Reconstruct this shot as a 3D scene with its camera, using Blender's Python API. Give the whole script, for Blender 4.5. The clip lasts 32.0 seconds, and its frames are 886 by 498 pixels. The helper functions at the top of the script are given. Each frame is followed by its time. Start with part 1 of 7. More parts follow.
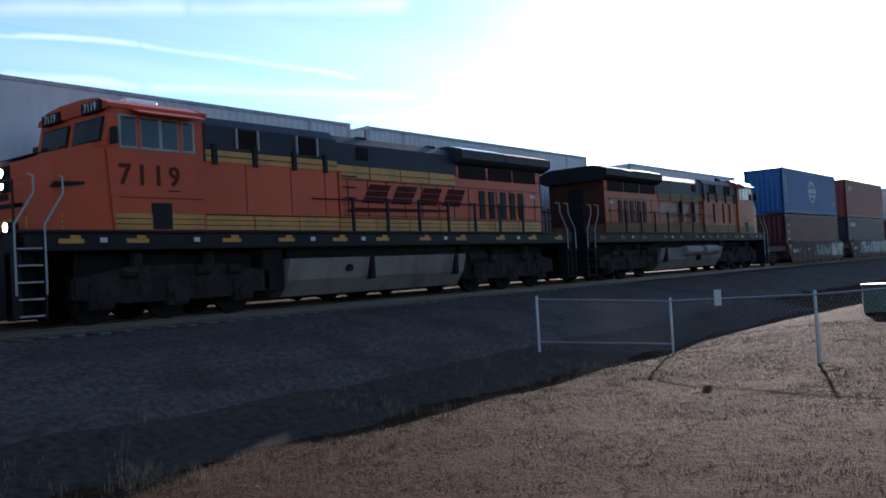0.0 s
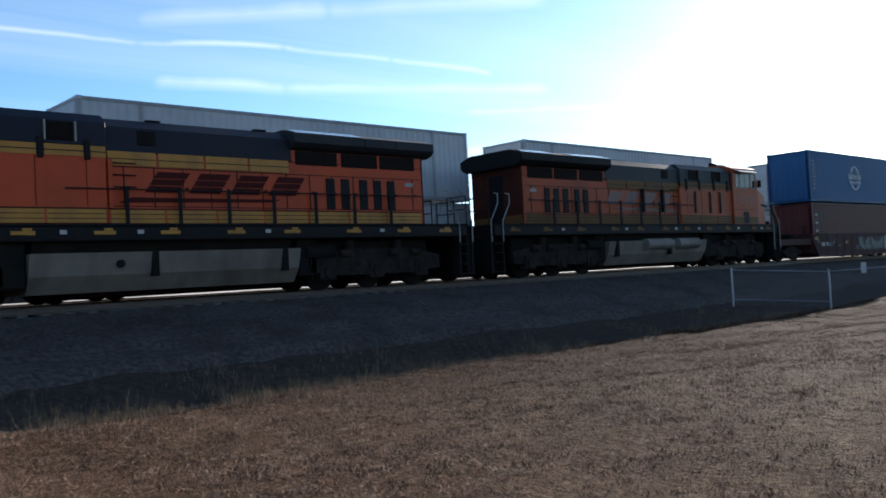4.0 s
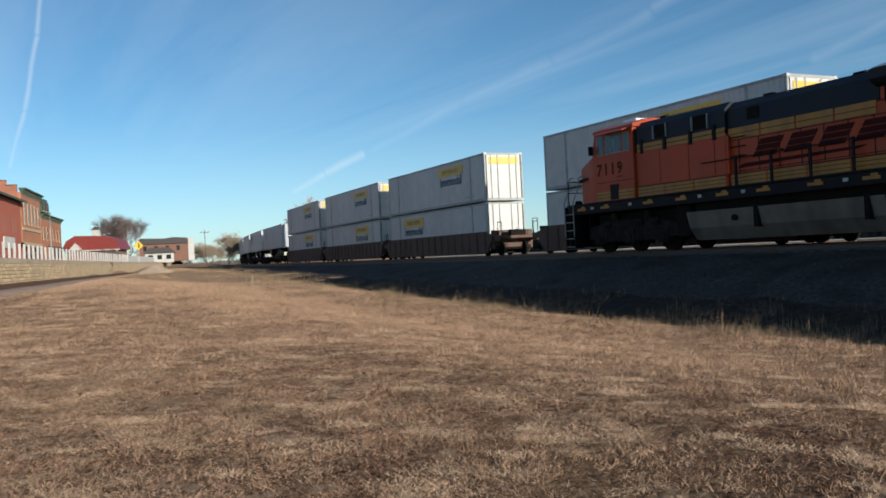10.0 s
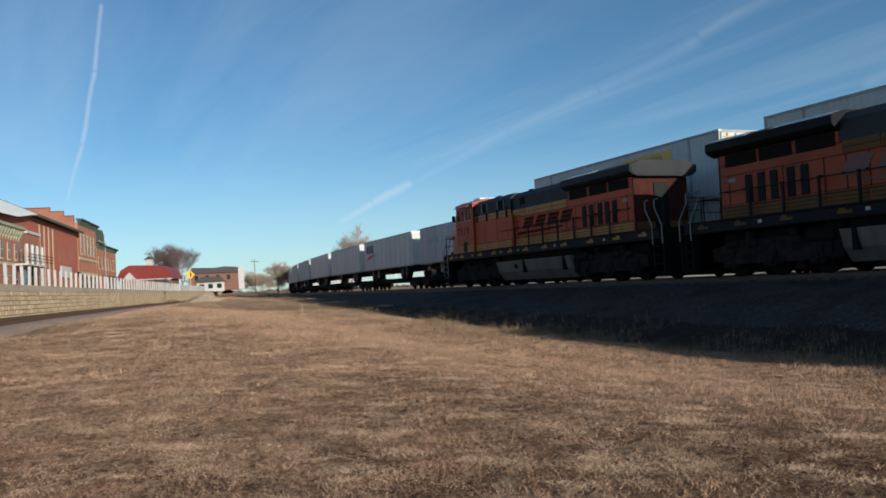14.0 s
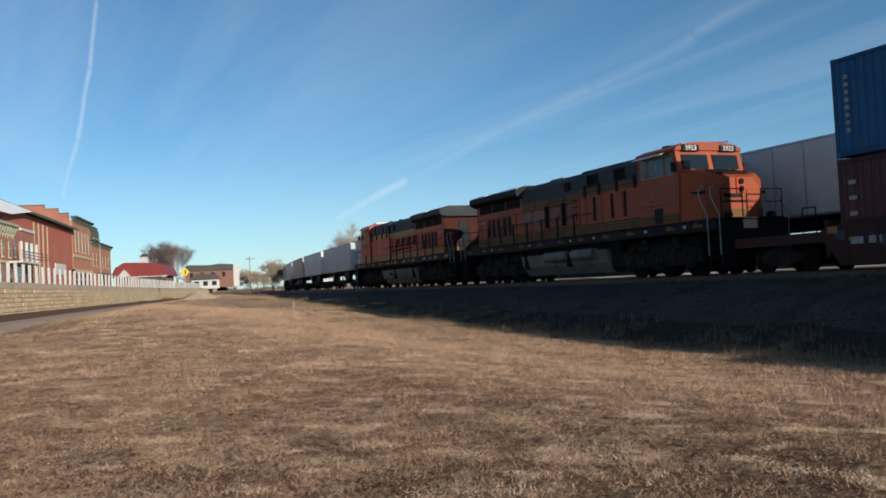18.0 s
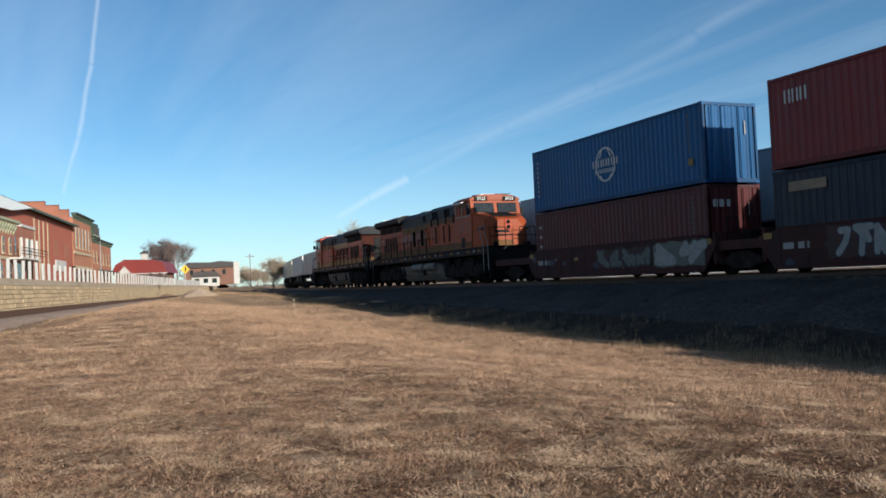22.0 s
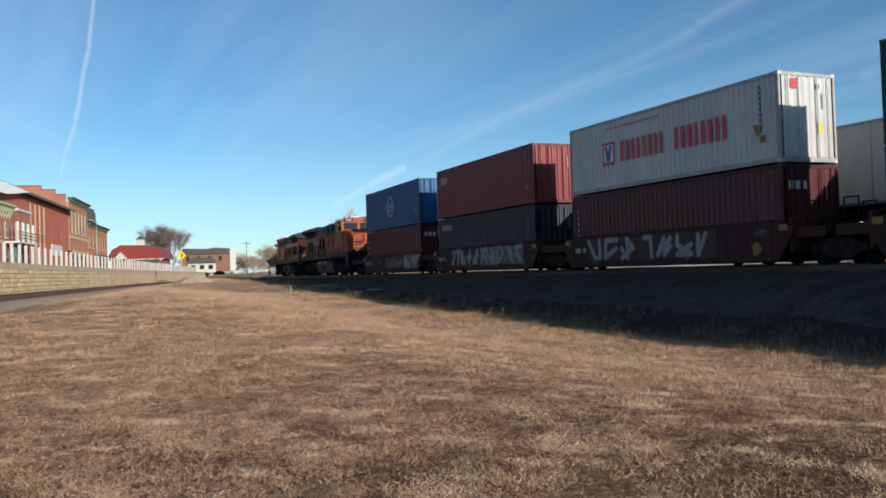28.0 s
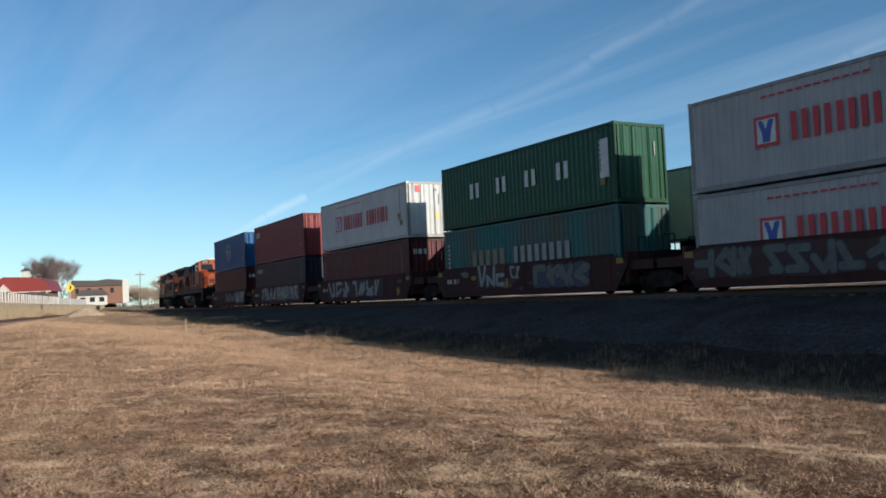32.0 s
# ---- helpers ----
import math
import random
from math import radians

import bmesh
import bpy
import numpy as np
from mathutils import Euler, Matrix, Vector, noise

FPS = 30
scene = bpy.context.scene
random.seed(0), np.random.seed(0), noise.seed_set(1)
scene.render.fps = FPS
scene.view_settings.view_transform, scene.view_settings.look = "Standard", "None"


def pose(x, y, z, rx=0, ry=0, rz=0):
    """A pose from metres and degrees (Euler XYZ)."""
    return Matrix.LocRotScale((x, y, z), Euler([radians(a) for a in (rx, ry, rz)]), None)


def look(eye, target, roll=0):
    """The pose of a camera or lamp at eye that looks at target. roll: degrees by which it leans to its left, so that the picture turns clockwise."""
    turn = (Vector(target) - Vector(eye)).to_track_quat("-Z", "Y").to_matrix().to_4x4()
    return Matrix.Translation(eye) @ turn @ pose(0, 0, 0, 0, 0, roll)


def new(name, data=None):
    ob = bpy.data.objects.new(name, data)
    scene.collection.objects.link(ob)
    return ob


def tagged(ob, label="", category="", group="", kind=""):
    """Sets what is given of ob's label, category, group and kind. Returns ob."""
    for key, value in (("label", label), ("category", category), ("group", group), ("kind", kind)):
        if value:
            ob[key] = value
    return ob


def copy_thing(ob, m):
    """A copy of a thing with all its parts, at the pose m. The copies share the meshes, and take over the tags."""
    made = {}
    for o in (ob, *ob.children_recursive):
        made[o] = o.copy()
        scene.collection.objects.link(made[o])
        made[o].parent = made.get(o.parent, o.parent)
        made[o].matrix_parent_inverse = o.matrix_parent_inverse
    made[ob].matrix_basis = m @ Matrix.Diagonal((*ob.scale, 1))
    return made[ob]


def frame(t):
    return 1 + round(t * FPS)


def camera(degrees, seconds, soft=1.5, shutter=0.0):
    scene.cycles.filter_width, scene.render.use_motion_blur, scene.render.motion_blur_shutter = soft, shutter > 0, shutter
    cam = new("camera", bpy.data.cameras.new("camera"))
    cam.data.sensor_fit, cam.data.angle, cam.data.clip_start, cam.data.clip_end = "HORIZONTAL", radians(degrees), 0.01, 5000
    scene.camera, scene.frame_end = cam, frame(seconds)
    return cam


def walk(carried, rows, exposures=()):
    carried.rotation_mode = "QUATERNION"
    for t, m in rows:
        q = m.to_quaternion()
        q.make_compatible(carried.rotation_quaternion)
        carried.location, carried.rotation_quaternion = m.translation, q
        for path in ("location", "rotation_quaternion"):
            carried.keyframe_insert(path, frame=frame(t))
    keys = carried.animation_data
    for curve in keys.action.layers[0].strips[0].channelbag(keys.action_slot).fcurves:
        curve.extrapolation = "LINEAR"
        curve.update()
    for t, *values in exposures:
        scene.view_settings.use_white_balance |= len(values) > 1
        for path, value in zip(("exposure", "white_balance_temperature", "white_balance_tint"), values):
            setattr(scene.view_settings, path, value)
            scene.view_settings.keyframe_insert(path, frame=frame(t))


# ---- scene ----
# ---- camera and its way: seconds, turn to the left, tilt up, lean, eye x, y, z ----
PATH = [
    (0.0, -51.59, 1.56, -3.18, 10.83, 4.09, 1.97),
    (0.5, -49.13, 1.57, -2.95, 9.37, 3.95, 1.99),
    (1.0, -48.46, 1.57, -2.75, 7.44, 3.39, 1.91),
    (1.5, -49.59, 1.60, -2.60, 5.50, 2.57, 1.77),
    (2.0, -50.93, 2.02, -2.84, 3.44, 1.77, 1.60),
    (2.5, -51.95, 2.40, -3.06, 1.55, 0.95, 1.50),
    (4.5, -30.84, 2.37, -3.70, -0.10, -0.49, 1.58),
    (4.8, -17.64, 3.84, -3.55, -0.07, -0.46, 1.58),
    (5.0, -7.33, 4.77, -3.23, -0.06, -0.42, 1.58),
    (5.2, 2.39, 5.59, -2.83, -0.06, -0.39, 1.58),
    (5.5, 15.27, 6.26, -2.55, -0.07, -0.33, 1.59),
    (5.8, 24.77, 5.24, -2.73, -0.07, -0.36, 1.59),
    (6.0, 30.52, 4.25, -2.71, -0.07, -0.42, 1.60),
    (6.5, 42.80, 2.87, -3.20, -0.08, -0.45, 1.59),
    (7.0, 52.10, 2.28, -2.80, -0.13, -0.22, 1.56),
    (7.2, 54.90, 1.95, -2.45, -0.11, -0.15, 1.555),
    (7.5, 56.25, 1.50, -2.21, -0.08, -0.06, 1.55),
    (8.0, 57.17, 1.03, -1.98, -0.10, -0.12, 1.56),
    (8.5, 58.93, 1.23, -1.85, -0.07, -0.01, 1.54),
    (9.0, 60.46, 1.24, -1.82, -0.07, 0.03, 1.54),
    (9.5, 61.73, 0.44, -2.53, -0.10, 0.03, 1.55),
    (10.0, 62.76, 0.29, -2.81, -0.11, 0.01, 1.56),
    (11.0, 64.39, 0.38, -2.94, -0.10, -0.02, 1.56),
    (12.0, 65.53, 0.54, -3.05, -0.20, 0.03, 1.55),
    (13.0, 66.16, 0.92, -3.19, -0.24, 0.08, 1.52),
    (13.5, 65.86, 1.53, -3.06, -0.28, 0.04, 1.51),
    (14.0, 65.74, 2.33, -2.93, -0.28, 0.00, 1.52),
    (14.5, 66.08, 2.95, -2.97, -0.24, 0.05, 1.54),
    (16.5, 65.71, 2.35, -3.06, 0.16, 0.09, 1.52),
    (17.0, 65.64, 2.25, -3.02, 0.19, 0.09, 1.53),
    (18.0, 65.48, 2.14, -2.89, 0.16, 0.07, 1.54),
    (19.0, 65.42, 2.17, -2.66, 0.14, 0.06, 1.53),
    (20.0, 65.54, 2.03, -2.78, 0.11, 0.10, 1.54),
    (21.0, 65.49, 2.03, -2.55, 0.10, 0.08, 1.53),
    (22.0, 65.51, 2.05, -2.58, 0.07, 0.09, 1.54),
    (23.0, 65.59, 2.20, -2.30, 0.02, 0.11, 1.53),
    (24.0, 65.51, 2.28, -2.28, 0.03, 0.10, 1.55),
    (25.0, 65.42, 2.00, -2.34, 0.04, 0.08, 1.53),
    (25.5, 65.51, 1.75, -2.32, 0.01, 0.11, 1.52),
    (27.5, 65.37, 1.45, -1.84, 0.05, 0.06, 1.52),
    (28.0, 65.31, 1.34, -1.90, 0.07, 0.06, 1.52),
    (29.0, 65.34, 1.15, -2.30, 0.10, 0.08, 1.51),
    (30.0, 65.21, 1.35, -2.54, 0.11, 0.08, 1.52),
    (30.5, 64.48, 1.65, -2.63, 0.11, 0.08, 1.52),
    (31.0, 63.16, 2.01, -2.76, 0.13, 0.09, 1.52),
    (31.5, 61.30, 2.46, -2.66, 0.16, 0.09, 1.53),
    (32.0, 58.80, 3.01, -2.49, 0.20, 0.08, 1.55),
]
cam = camera(53.9, 32.0, soft=1.7, shutter=0.12)


def eye_pose(turn, tilt, lean, x, y, z):
    a, b = radians(turn), radians(tilt)
    way = Vector((-math.sin(a) * math.cos(b), math.cos(a) * math.cos(b), math.sin(b)))
    eye = Vector((x, y, z))
    return look(eye, eye + way, lean)


walk(cam, [(r[0], eye_pose(*r[1:])) for r in PATH],
     exposures=[(0.0, 1.15, 6000, 18), (2.5, 1.0, 6000, 17), (4.5, 0.95, 6050, 10), (5.1, 1.5, 6250, 8), (6.3, 1.15, 6000, 1), (7.2, 0.50, 5900, 2), (7.9, 0.38, 5900, 3), (8.6, 0.17, 5900, 4), (9.2, 0.12, 5900, 4), (10.5, 0.22, 5900, 4), (12.0, 0.24, 5900, 5), (13.0, 0.14, 5900, 5), (14.0, 0.03, 5900, 5), (17.0, 0.06, 5900, 5), (19.0, 0.22, 5900, 5), (21.0, 0.30, 5900, 5), (25.0, 0.22, 5900, 5), (31.0, 0.29, 5900, 5), (32.0, 0.27, 5900, 5)])

# ---- daylight: low winter sun beyond the trains ----
SUN_TURN, SUN_UP = 72.0, 15.5        # degrees from +y towards +x; height
sun = new("sun", bpy.data.lights.new("sun", "SUN"))
sun.data.energy, sun.data.angle, sun.data.color = 5.0, radians(0.6), (1.0, 0.88, 0.74)
sun_way = Vector((math.sin(radians(SUN_TURN)) * math.cos(radians(SUN_UP)), math.cos(radians(SUN_TURN)) * math.cos(radians(SUN_UP)), math.sin(radians(SUN_UP))))
sun.matrix_world = look(sun_way * 300, (0, 0, 0))


def make_world():
    world = bpy.data.worlds.new("sky")
    scene.world = world
    world.use_nodes = True
    nt = world.node_tree
    nt.nodes.clear()
    out = nt.nodes.new("ShaderNodeOutputWorld")
    bg = nt.nodes.new("ShaderNodeBackground")
    sky = nt.nodes.new("ShaderNodeTexSky")
    sky.sky_type, sky.sun_disc = "NISHITA", False
    sky.sun_elevation, sky.sun_rotation = radians(SUN_UP), radians(SUN_TURN)
    sky.air_density, sky.dust_density, sky.ozone_density = 0.75, 0.3, 2.6
    bg.inputs["Strength"].default_value = 0.102
    co = nt.nodes.new("ShaderNodeTexCoord")

    def m(op, a, b=None, c=None):
        n = nt.nodes.new("ShaderNodeMath")
        n.operation = op
        for i, v in enumerate((a, b, c)):
            if v is None:
                continue
            if isinstance(v, (int, float)):
                n.inputs[i].default_value = v
            else:
                nt.links.new(v, n.inputs[i])
        return n.outputs[0]

    sep = nt.nodes.new("ShaderNodeSeparateXYZ")
    nt.links.new(co.outputs["Generated"], sep.inputs[0])
    # the cloud sheet: directions projected onto a high flat layer
    up = m("MAXIMUM", sep.outputs[2], 0.03)
    px, py = m("DIVIDE", sep.outputs[0], up), m("DIVIDE", sep.outputs[1], up)
    comb = nt.nodes.new("ShaderNodeCombineXYZ")
    nt.links.new(px, comb.inputs[0])
    nt.links.new(py, comb.inputs[1])
    mp = nt.nodes.new("ShaderNodeMapping")
    mp.inputs["Rotation"].default_value = (0, 0, radians(-24))
    mp.inputs["Scale"].default_value = (0.10, 0.75, 1)
    nt.links.new(comb.outputs[0], mp.inputs[0])
    no = nt.nodes.new("ShaderNodeTexNoise")
    no.inputs["Scale"].default_value, no.inputs["Detail"].default_value, no.inputs["Roughness"].default_value = 1.3, 6, 0.58
    no.inputs["Distortion"].default_value = 0.5
    nt.links.new(mp.outputs[0], no.inputs["Vector"])
    wisps = nt.nodes.new("ShaderNodeMapRange")
    wisps.inputs[1].default_value, wisps.inputs[2].default_value, wisps.inputs[4].default_value = 0.42, 0.78, 0.16
    nt.links.new(no.outputs[0], wisps.inputs[0])
    fine = nt.nodes.new("ShaderNodeTexNoise")
    fine.inputs["Scale"].default_value, fine.inputs["Detail"].default_value = 9.0, 5
    nt.links.new(co.outputs["Generated"], fine.inputs["Vector"])
    # vapour trails: bands round great circles, broken up by the fine noise
    cover = wisps.outputs[0]
    for normal, width, low, high, along, strength in TRAILS:
        dot = nt.nodes.new("ShaderNodeVectorMath")
        dot.operation = "DOT_PRODUCT"
        nt.links.new(co.outputs["Generated"], dot.inputs[0])
        dot.inputs[1].default_value = normal
        wob = m("MULTIPLY_ADD", fine.outputs[0], 0.012, -0.006)
        d = m("ABSOLUTE", m("ADD", dot.outputs["Value"], wob))
        band = m("MAXIMUM", m("SUBTRACT", 1.0, m("DIVIDE", d, width)), 0.0)
        run = nt.nodes.new("ShaderNodeVectorMath")
        run.operation = "DOT_PRODUCT"
        nt.links.new(co.outputs["Generated"], run.inputs[0])
        run.inputs[1].default_value = along
        lim = nt.nodes.new("ShaderNodeMapRange")
        lim.interpolation_type = "SMOOTHSTEP"
        lim.inputs[1].default_value, lim.inputs[2].default_value = low, high
        nt.links.new(run.outputs["Value"], lim.inputs[0])
        v = m("MULTIPLY", m("MULTIPLY", band, lim.outputs[0]), m("MULTIPLY", fine.outputs[0], strength * 2))
        cover = m("MAXIMUM", cover, v)
    fade = nt.nodes.new("ShaderNodeMapRange")
    fade.inputs[1].default_value, fade.inputs[2].default_value = 0.0, 0.12
    nt.links.new(sep.outputs[2], fade.inputs[0])
    cover = m("MULTIPLY", cover, fade.outputs[0])
    # pale air low over the horizon
    low = nt.nodes.new("ShaderNodeMapRange")
    low.inputs[1].default_value, low.inputs[2].default_value, low.inputs[3].default_value, low.inputs[4].default_value = 0.0, 0.16, 0.24, 0.0
    nt.links.new(sep.outputs[2], low.inputs[0])
    cover = m("MAXIMUM", cover, low.outputs[0])
    mix = nt.nodes.new("ShaderNodeMix")
    mix.data_type = "RGBA"
    nt.links.new(cover, mix.inputs["Factor"])
    hue = nt.nodes.new("ShaderNodeMix")
    hue.data_type, hue.blend_type = "RGBA", "MULTIPLY"
    hue.inputs["Factor"].default_value = 1.0
    nt.links.new(sky.outputs[0], hue.inputs["A"])
    hue.inputs["B"].default_value = (0.895, 1.035, 1.0, 1)
    nt.links.new(hue.outputs["Result"], mix.inputs["A"])
    mix.inputs["B"].default_value = (9.0, 8.8, 8.6, 1)
    nt.links.new(mix.outputs["Result"], bg.inputs["Color"])
    nt.links.new(bg.outputs[0], out.inputs["Surface"])


def sky_way(turn, up):
    a, b = radians(turn), radians(up)
    return Vector((-math.sin(a) * math.cos(b), math.cos(a) * math.cos(b), math.sin(b)))


# vapour trails and streaks: way points as (turn, height), half width in degrees, strength
STREAKS = (
    (((86.7, 17.9), (87.3, 14.0), (88.1, 9.6), (89.0, 6.2)), 0.22, 0.30),
    (((72.4, 4.3), (70.2, 5.5), (67.6, 6.8)), 0.5, 0.42),
    (((68.8, 6.1), (61.0, 9.7), (55.0, 11.9), (48.6, 14.4)), 0.65, 0.12),
    (((48.6, 14.6), (43.6, 16.6), (39.8, 18.2), (32.9, 20.2)), 0.6, 0.12),
    (((39.4, 10.5), (33.0, 13.0), (25.6, 15.2), (17.0, 17.1), (6.2, 18.7), (-3.0, 19.4)), 0.65, 0.17),
    (((34.0, 11.4), (22.0, 14.6), (14.0, 15.6), (0.0, 17.4), (-12.0, 18.6)), 0.7, 0.13),
    (((-13.5, 15.6), (-24.0, 15.2), (-33.0, 15.0), (-40.0, 14.1), (-46.5, 12.9)), 0.3, 0.34),
    (((-25.0, 13.0), (-33.0, 12.5), (-50.0, 11.6)), 0.6, 0.32),
    (((-24.0, 16.6), (-36.0, 17.2), (-50.0, 17.3)), 0.9, 0.28),
    (((-45.0, 10.5), (-57.0, 10.1)), 0.35, 0.30),
    (((-44.0, 7.9), (-70.0, 7.4)), 0.5, 0.40),
    (((-68.0, 14.0), (-84.0, 11.0)), 0.9, 0.45),
)
TRAILS = []
for way_points, half, strength in STREAKS:
    for (t0, u0), (t1, u1) in zip(way_points, way_points[1:]):
        p, q = sky_way(t0, u0), sky_way(t1, u1)
        mid = (p + q).normalized()
        c = mid.dot(p)
        TRAILS.append((p.cross(q).normalized()[:], radians(half), 1 - (1 - c) * 1.25, 1 - (1 - c) * 0.8, mid[:], strength * 0.75))
make_world()


# ---- materials ----
def shade(name, rgb, rough=0.6, metal=0.0, grain=8.0, vary=0.12, dirt=0.0, dirt_rgb=(0.08, 0.065, 0.05), bump=0.0, spec=0.5, coarse=0.0, each=0.0, streak=False):
    """One surface: base colour, grain at two scales, stains and relief."""
    mat = bpy.data.materials.new(name)
    mat.use_nodes = True
    nt = mat.node_tree
    b = nt.nodes["Principled BSDF"]
    b.inputs["Roughness"].default_value, b.inputs["Metallic"].default_value = rough, metal
    b.inputs["Specular IOR Level"].default_value = spec
    co = nt.nodes.new("ShaderNodeTexCoord")

    def tex(scale, detail=5, stretch=None):
        n = nt.nodes.new("ShaderNodeTexNoise")
        n.inputs["Scale"].default_value, n.inputs["Detail"].default_value = scale, detail
        if stretch:
            mp = nt.nodes.new("ShaderNodeMapping")
            mp.inputs["Scale"].default_value = stretch
            nt.links.new(co.outputs["Object"], mp.inputs[0])
            nt.links.new(mp.outputs[0], n.inputs["Vector"])
        else:
            nt.links.new(co.outputs["Object"], n.inputs["Vector"])
        return n.outputs[0]

    def span(value, lo, hi, a, z):
        r = nt.nodes.new("ShaderNodeMapRange")
        r.inputs[1].default_value, r.inputs[2].default_value, r.inputs[3].default_value, r.inputs[4].default_value = lo, hi, a, z
        nt.links.new(value, r.inputs[0])
        return r.outputs[0]

    g = tex(grain)
    hsv = nt.nodes.new("ShaderNodeHueSaturation")
    hsv.inputs["Color"].default_value = (*rgb, 1)
    nt.links.new(span(g, 0.25, 0.75, 1 - vary, 1 + vary), hsv.inputs["Value"])
    col = hsv.outputs[0]
    if each:
        info = nt.nodes.new("ShaderNodeObjectInfo")
        h2 = nt.nodes.new("ShaderNodeHueSaturation")
        nt.links.new(span(info.outputs["Random"], 0, 1, 1 - each, 1 + each), h2.inputs["Value"])
        nt.links.new(col, h2.inputs["Color"])
        col = h2.outputs[0]
    if dirt:
        d = tex(coarse or grain * 0.2, 8, (1, 1, 0.18) if streak else None)
        mix = nt.nodes.new("ShaderNodeMix")
        mix.data_type = "RGBA"
        nt.links.new(span(d, 0.46, 0.74, 0, dirt), mix.inputs["Factor"])
        nt.links.new(col, mix.inputs["A"])
        mix.inputs["B"].default_value = (*dirt_rgb, 1)
        col = mix.outputs["Result"]
    nt.links.new(col, b.inputs["Base Color"])
    nt.links.new(span(g, 0.2, 0.8, max(rough - 0.1, 0.03), min(rough + 0.1, 1)), b.inputs["Roughness"])
    if bump:
        bp = nt.nodes.new("ShaderNodeBump")
        bp.inputs["Strength"].default_value, bp.inputs["Distance"].default_value = min(bump * 8, 1), bump
        nt.links.new(tex(grain * 3, 6), bp.inputs["Height"])
        nt.links.new(bp.outputs[0], b.inputs["Normal"])
    return mat


def ground_material():
    """Dry winter turf: matted straw, bare red earth and darker thatch in patches."""
    mat = shade("dry_turf", (0.31, 0.163, 0.098), 1.0, grain=22, vary=0.5, spec=0.03)
    nt = mat.node_tree
    b = nt.nodes["Principled BSDF"]
    old = b.inputs["Base Color"].links[0].from_socket
    co = nt.nodes.new("ShaderNodeTexCoord")
    layers = ((0.30, 0.44, 0.62, (0.24, 0.128, 0.074), 0.6), (0.22, 0.50, 0.66, (0.47, 0.30, 0.165), 0.7), (1.1, 0.54, 0.66, (0.48, 0.315, 0.19), 0.6), (2.7, 0.52, 0.66, (0.19, 0.098, 0.058), 0.7),
              (7.0, 0.53, 0.63, (0.57, 0.40, 0.25), 0.85), (15.0, 0.52, 0.62, (0.12, 0.06, 0.034), 0.85), (40.0, 0.52, 0.64, (0.60, 0.41, 0.24), 0.75), (75.0, 0.54, 0.66, (0.12, 0.062, 0.036), 0.7), (9.0, 0.56, 0.63, (0.085, 0.045, 0.027), 0.8), (2.3, 0.60, 0.66, (0.66, 0.49, 0.33), 0.75), (5.0, 0.58, 0.65, (0.62, 0.44, 0.28), 0.75), (26.0, 0.57, 0.63, (0.65, 0.47, 0.29), 0.7))
    for scale, lo, hi, rgb, amount in layers:
        n = nt.nodes.new("ShaderNodeTexNoise")
        n.inputs["Scale"].default_value, n.inputs["Detail"].default_value, n.inputs["Roughness"].default_value = scale, 6, 0.62
        n.inputs["Distortion"].default_value = 0.6 if scale > 5 else 0.2
        nt.links.new(co.outputs["Object"], n.inputs["Vector"])
        r = nt.nodes.new("ShaderNodeMapRange")
        r.inputs[1].default_value, r.inputs[2].default_value, r.inputs[4].default_value = lo, hi, amount
        nt.links.new(n.outputs[0], r.inputs[0])
        mix = nt.nodes.new("ShaderNodeMix")
        mix.data_type = "RGBA"
        nt.links.new(r.outputs[0], mix.inputs["Factor"])
        nt.links.new(old, mix.inputs["A"])
        mix.inputs["B"].default_value = (*rgb, 1)
        old = mix.outputs["Result"]
    # browner and darker towards +x: bare earth, with backlit shade in the colour
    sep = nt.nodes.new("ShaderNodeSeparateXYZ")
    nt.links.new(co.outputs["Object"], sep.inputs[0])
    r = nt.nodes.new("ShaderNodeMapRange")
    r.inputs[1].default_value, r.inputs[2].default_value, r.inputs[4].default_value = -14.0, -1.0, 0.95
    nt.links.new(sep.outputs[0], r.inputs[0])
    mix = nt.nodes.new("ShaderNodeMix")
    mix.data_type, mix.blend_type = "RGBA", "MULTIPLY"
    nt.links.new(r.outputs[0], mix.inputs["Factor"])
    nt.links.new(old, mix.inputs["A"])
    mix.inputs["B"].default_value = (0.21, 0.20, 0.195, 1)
    # darkened again past the wire fence's side of the field, as backlit ground
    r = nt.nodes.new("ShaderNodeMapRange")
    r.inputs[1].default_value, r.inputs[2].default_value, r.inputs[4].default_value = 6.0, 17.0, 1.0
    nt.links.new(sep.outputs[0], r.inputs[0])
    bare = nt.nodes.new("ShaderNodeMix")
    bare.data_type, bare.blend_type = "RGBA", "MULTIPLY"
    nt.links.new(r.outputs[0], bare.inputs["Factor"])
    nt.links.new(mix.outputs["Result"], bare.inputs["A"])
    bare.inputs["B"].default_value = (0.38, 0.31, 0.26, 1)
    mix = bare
    # and paler towards -x
    r = nt.nodes.new("ShaderNodeMapRange")
    r.inputs[1].default_value, r.inputs[2].default_value, r.inputs[3].default_value, r.inputs[4].default_value = -60.0, -16.0, 0.55, 0.0
    nt.links.new(sep.outputs[0], r.inputs[0])
    pale = nt.nodes.new("ShaderNodeMix")
    pale.data_type = "RGBA"
    nt.links.new(r.outputs[0], pale.inputs["Factor"])
    nt.links.new(mix.outputs["Result"], pale.inputs["A"])
    pale.inputs["B"].default_value = (0.42, 0.285, 0.18, 1)
    nt.links.new(pale.outputs["Result"], b.inputs["Base Color"])
    # clods and matted tufts
    last = None
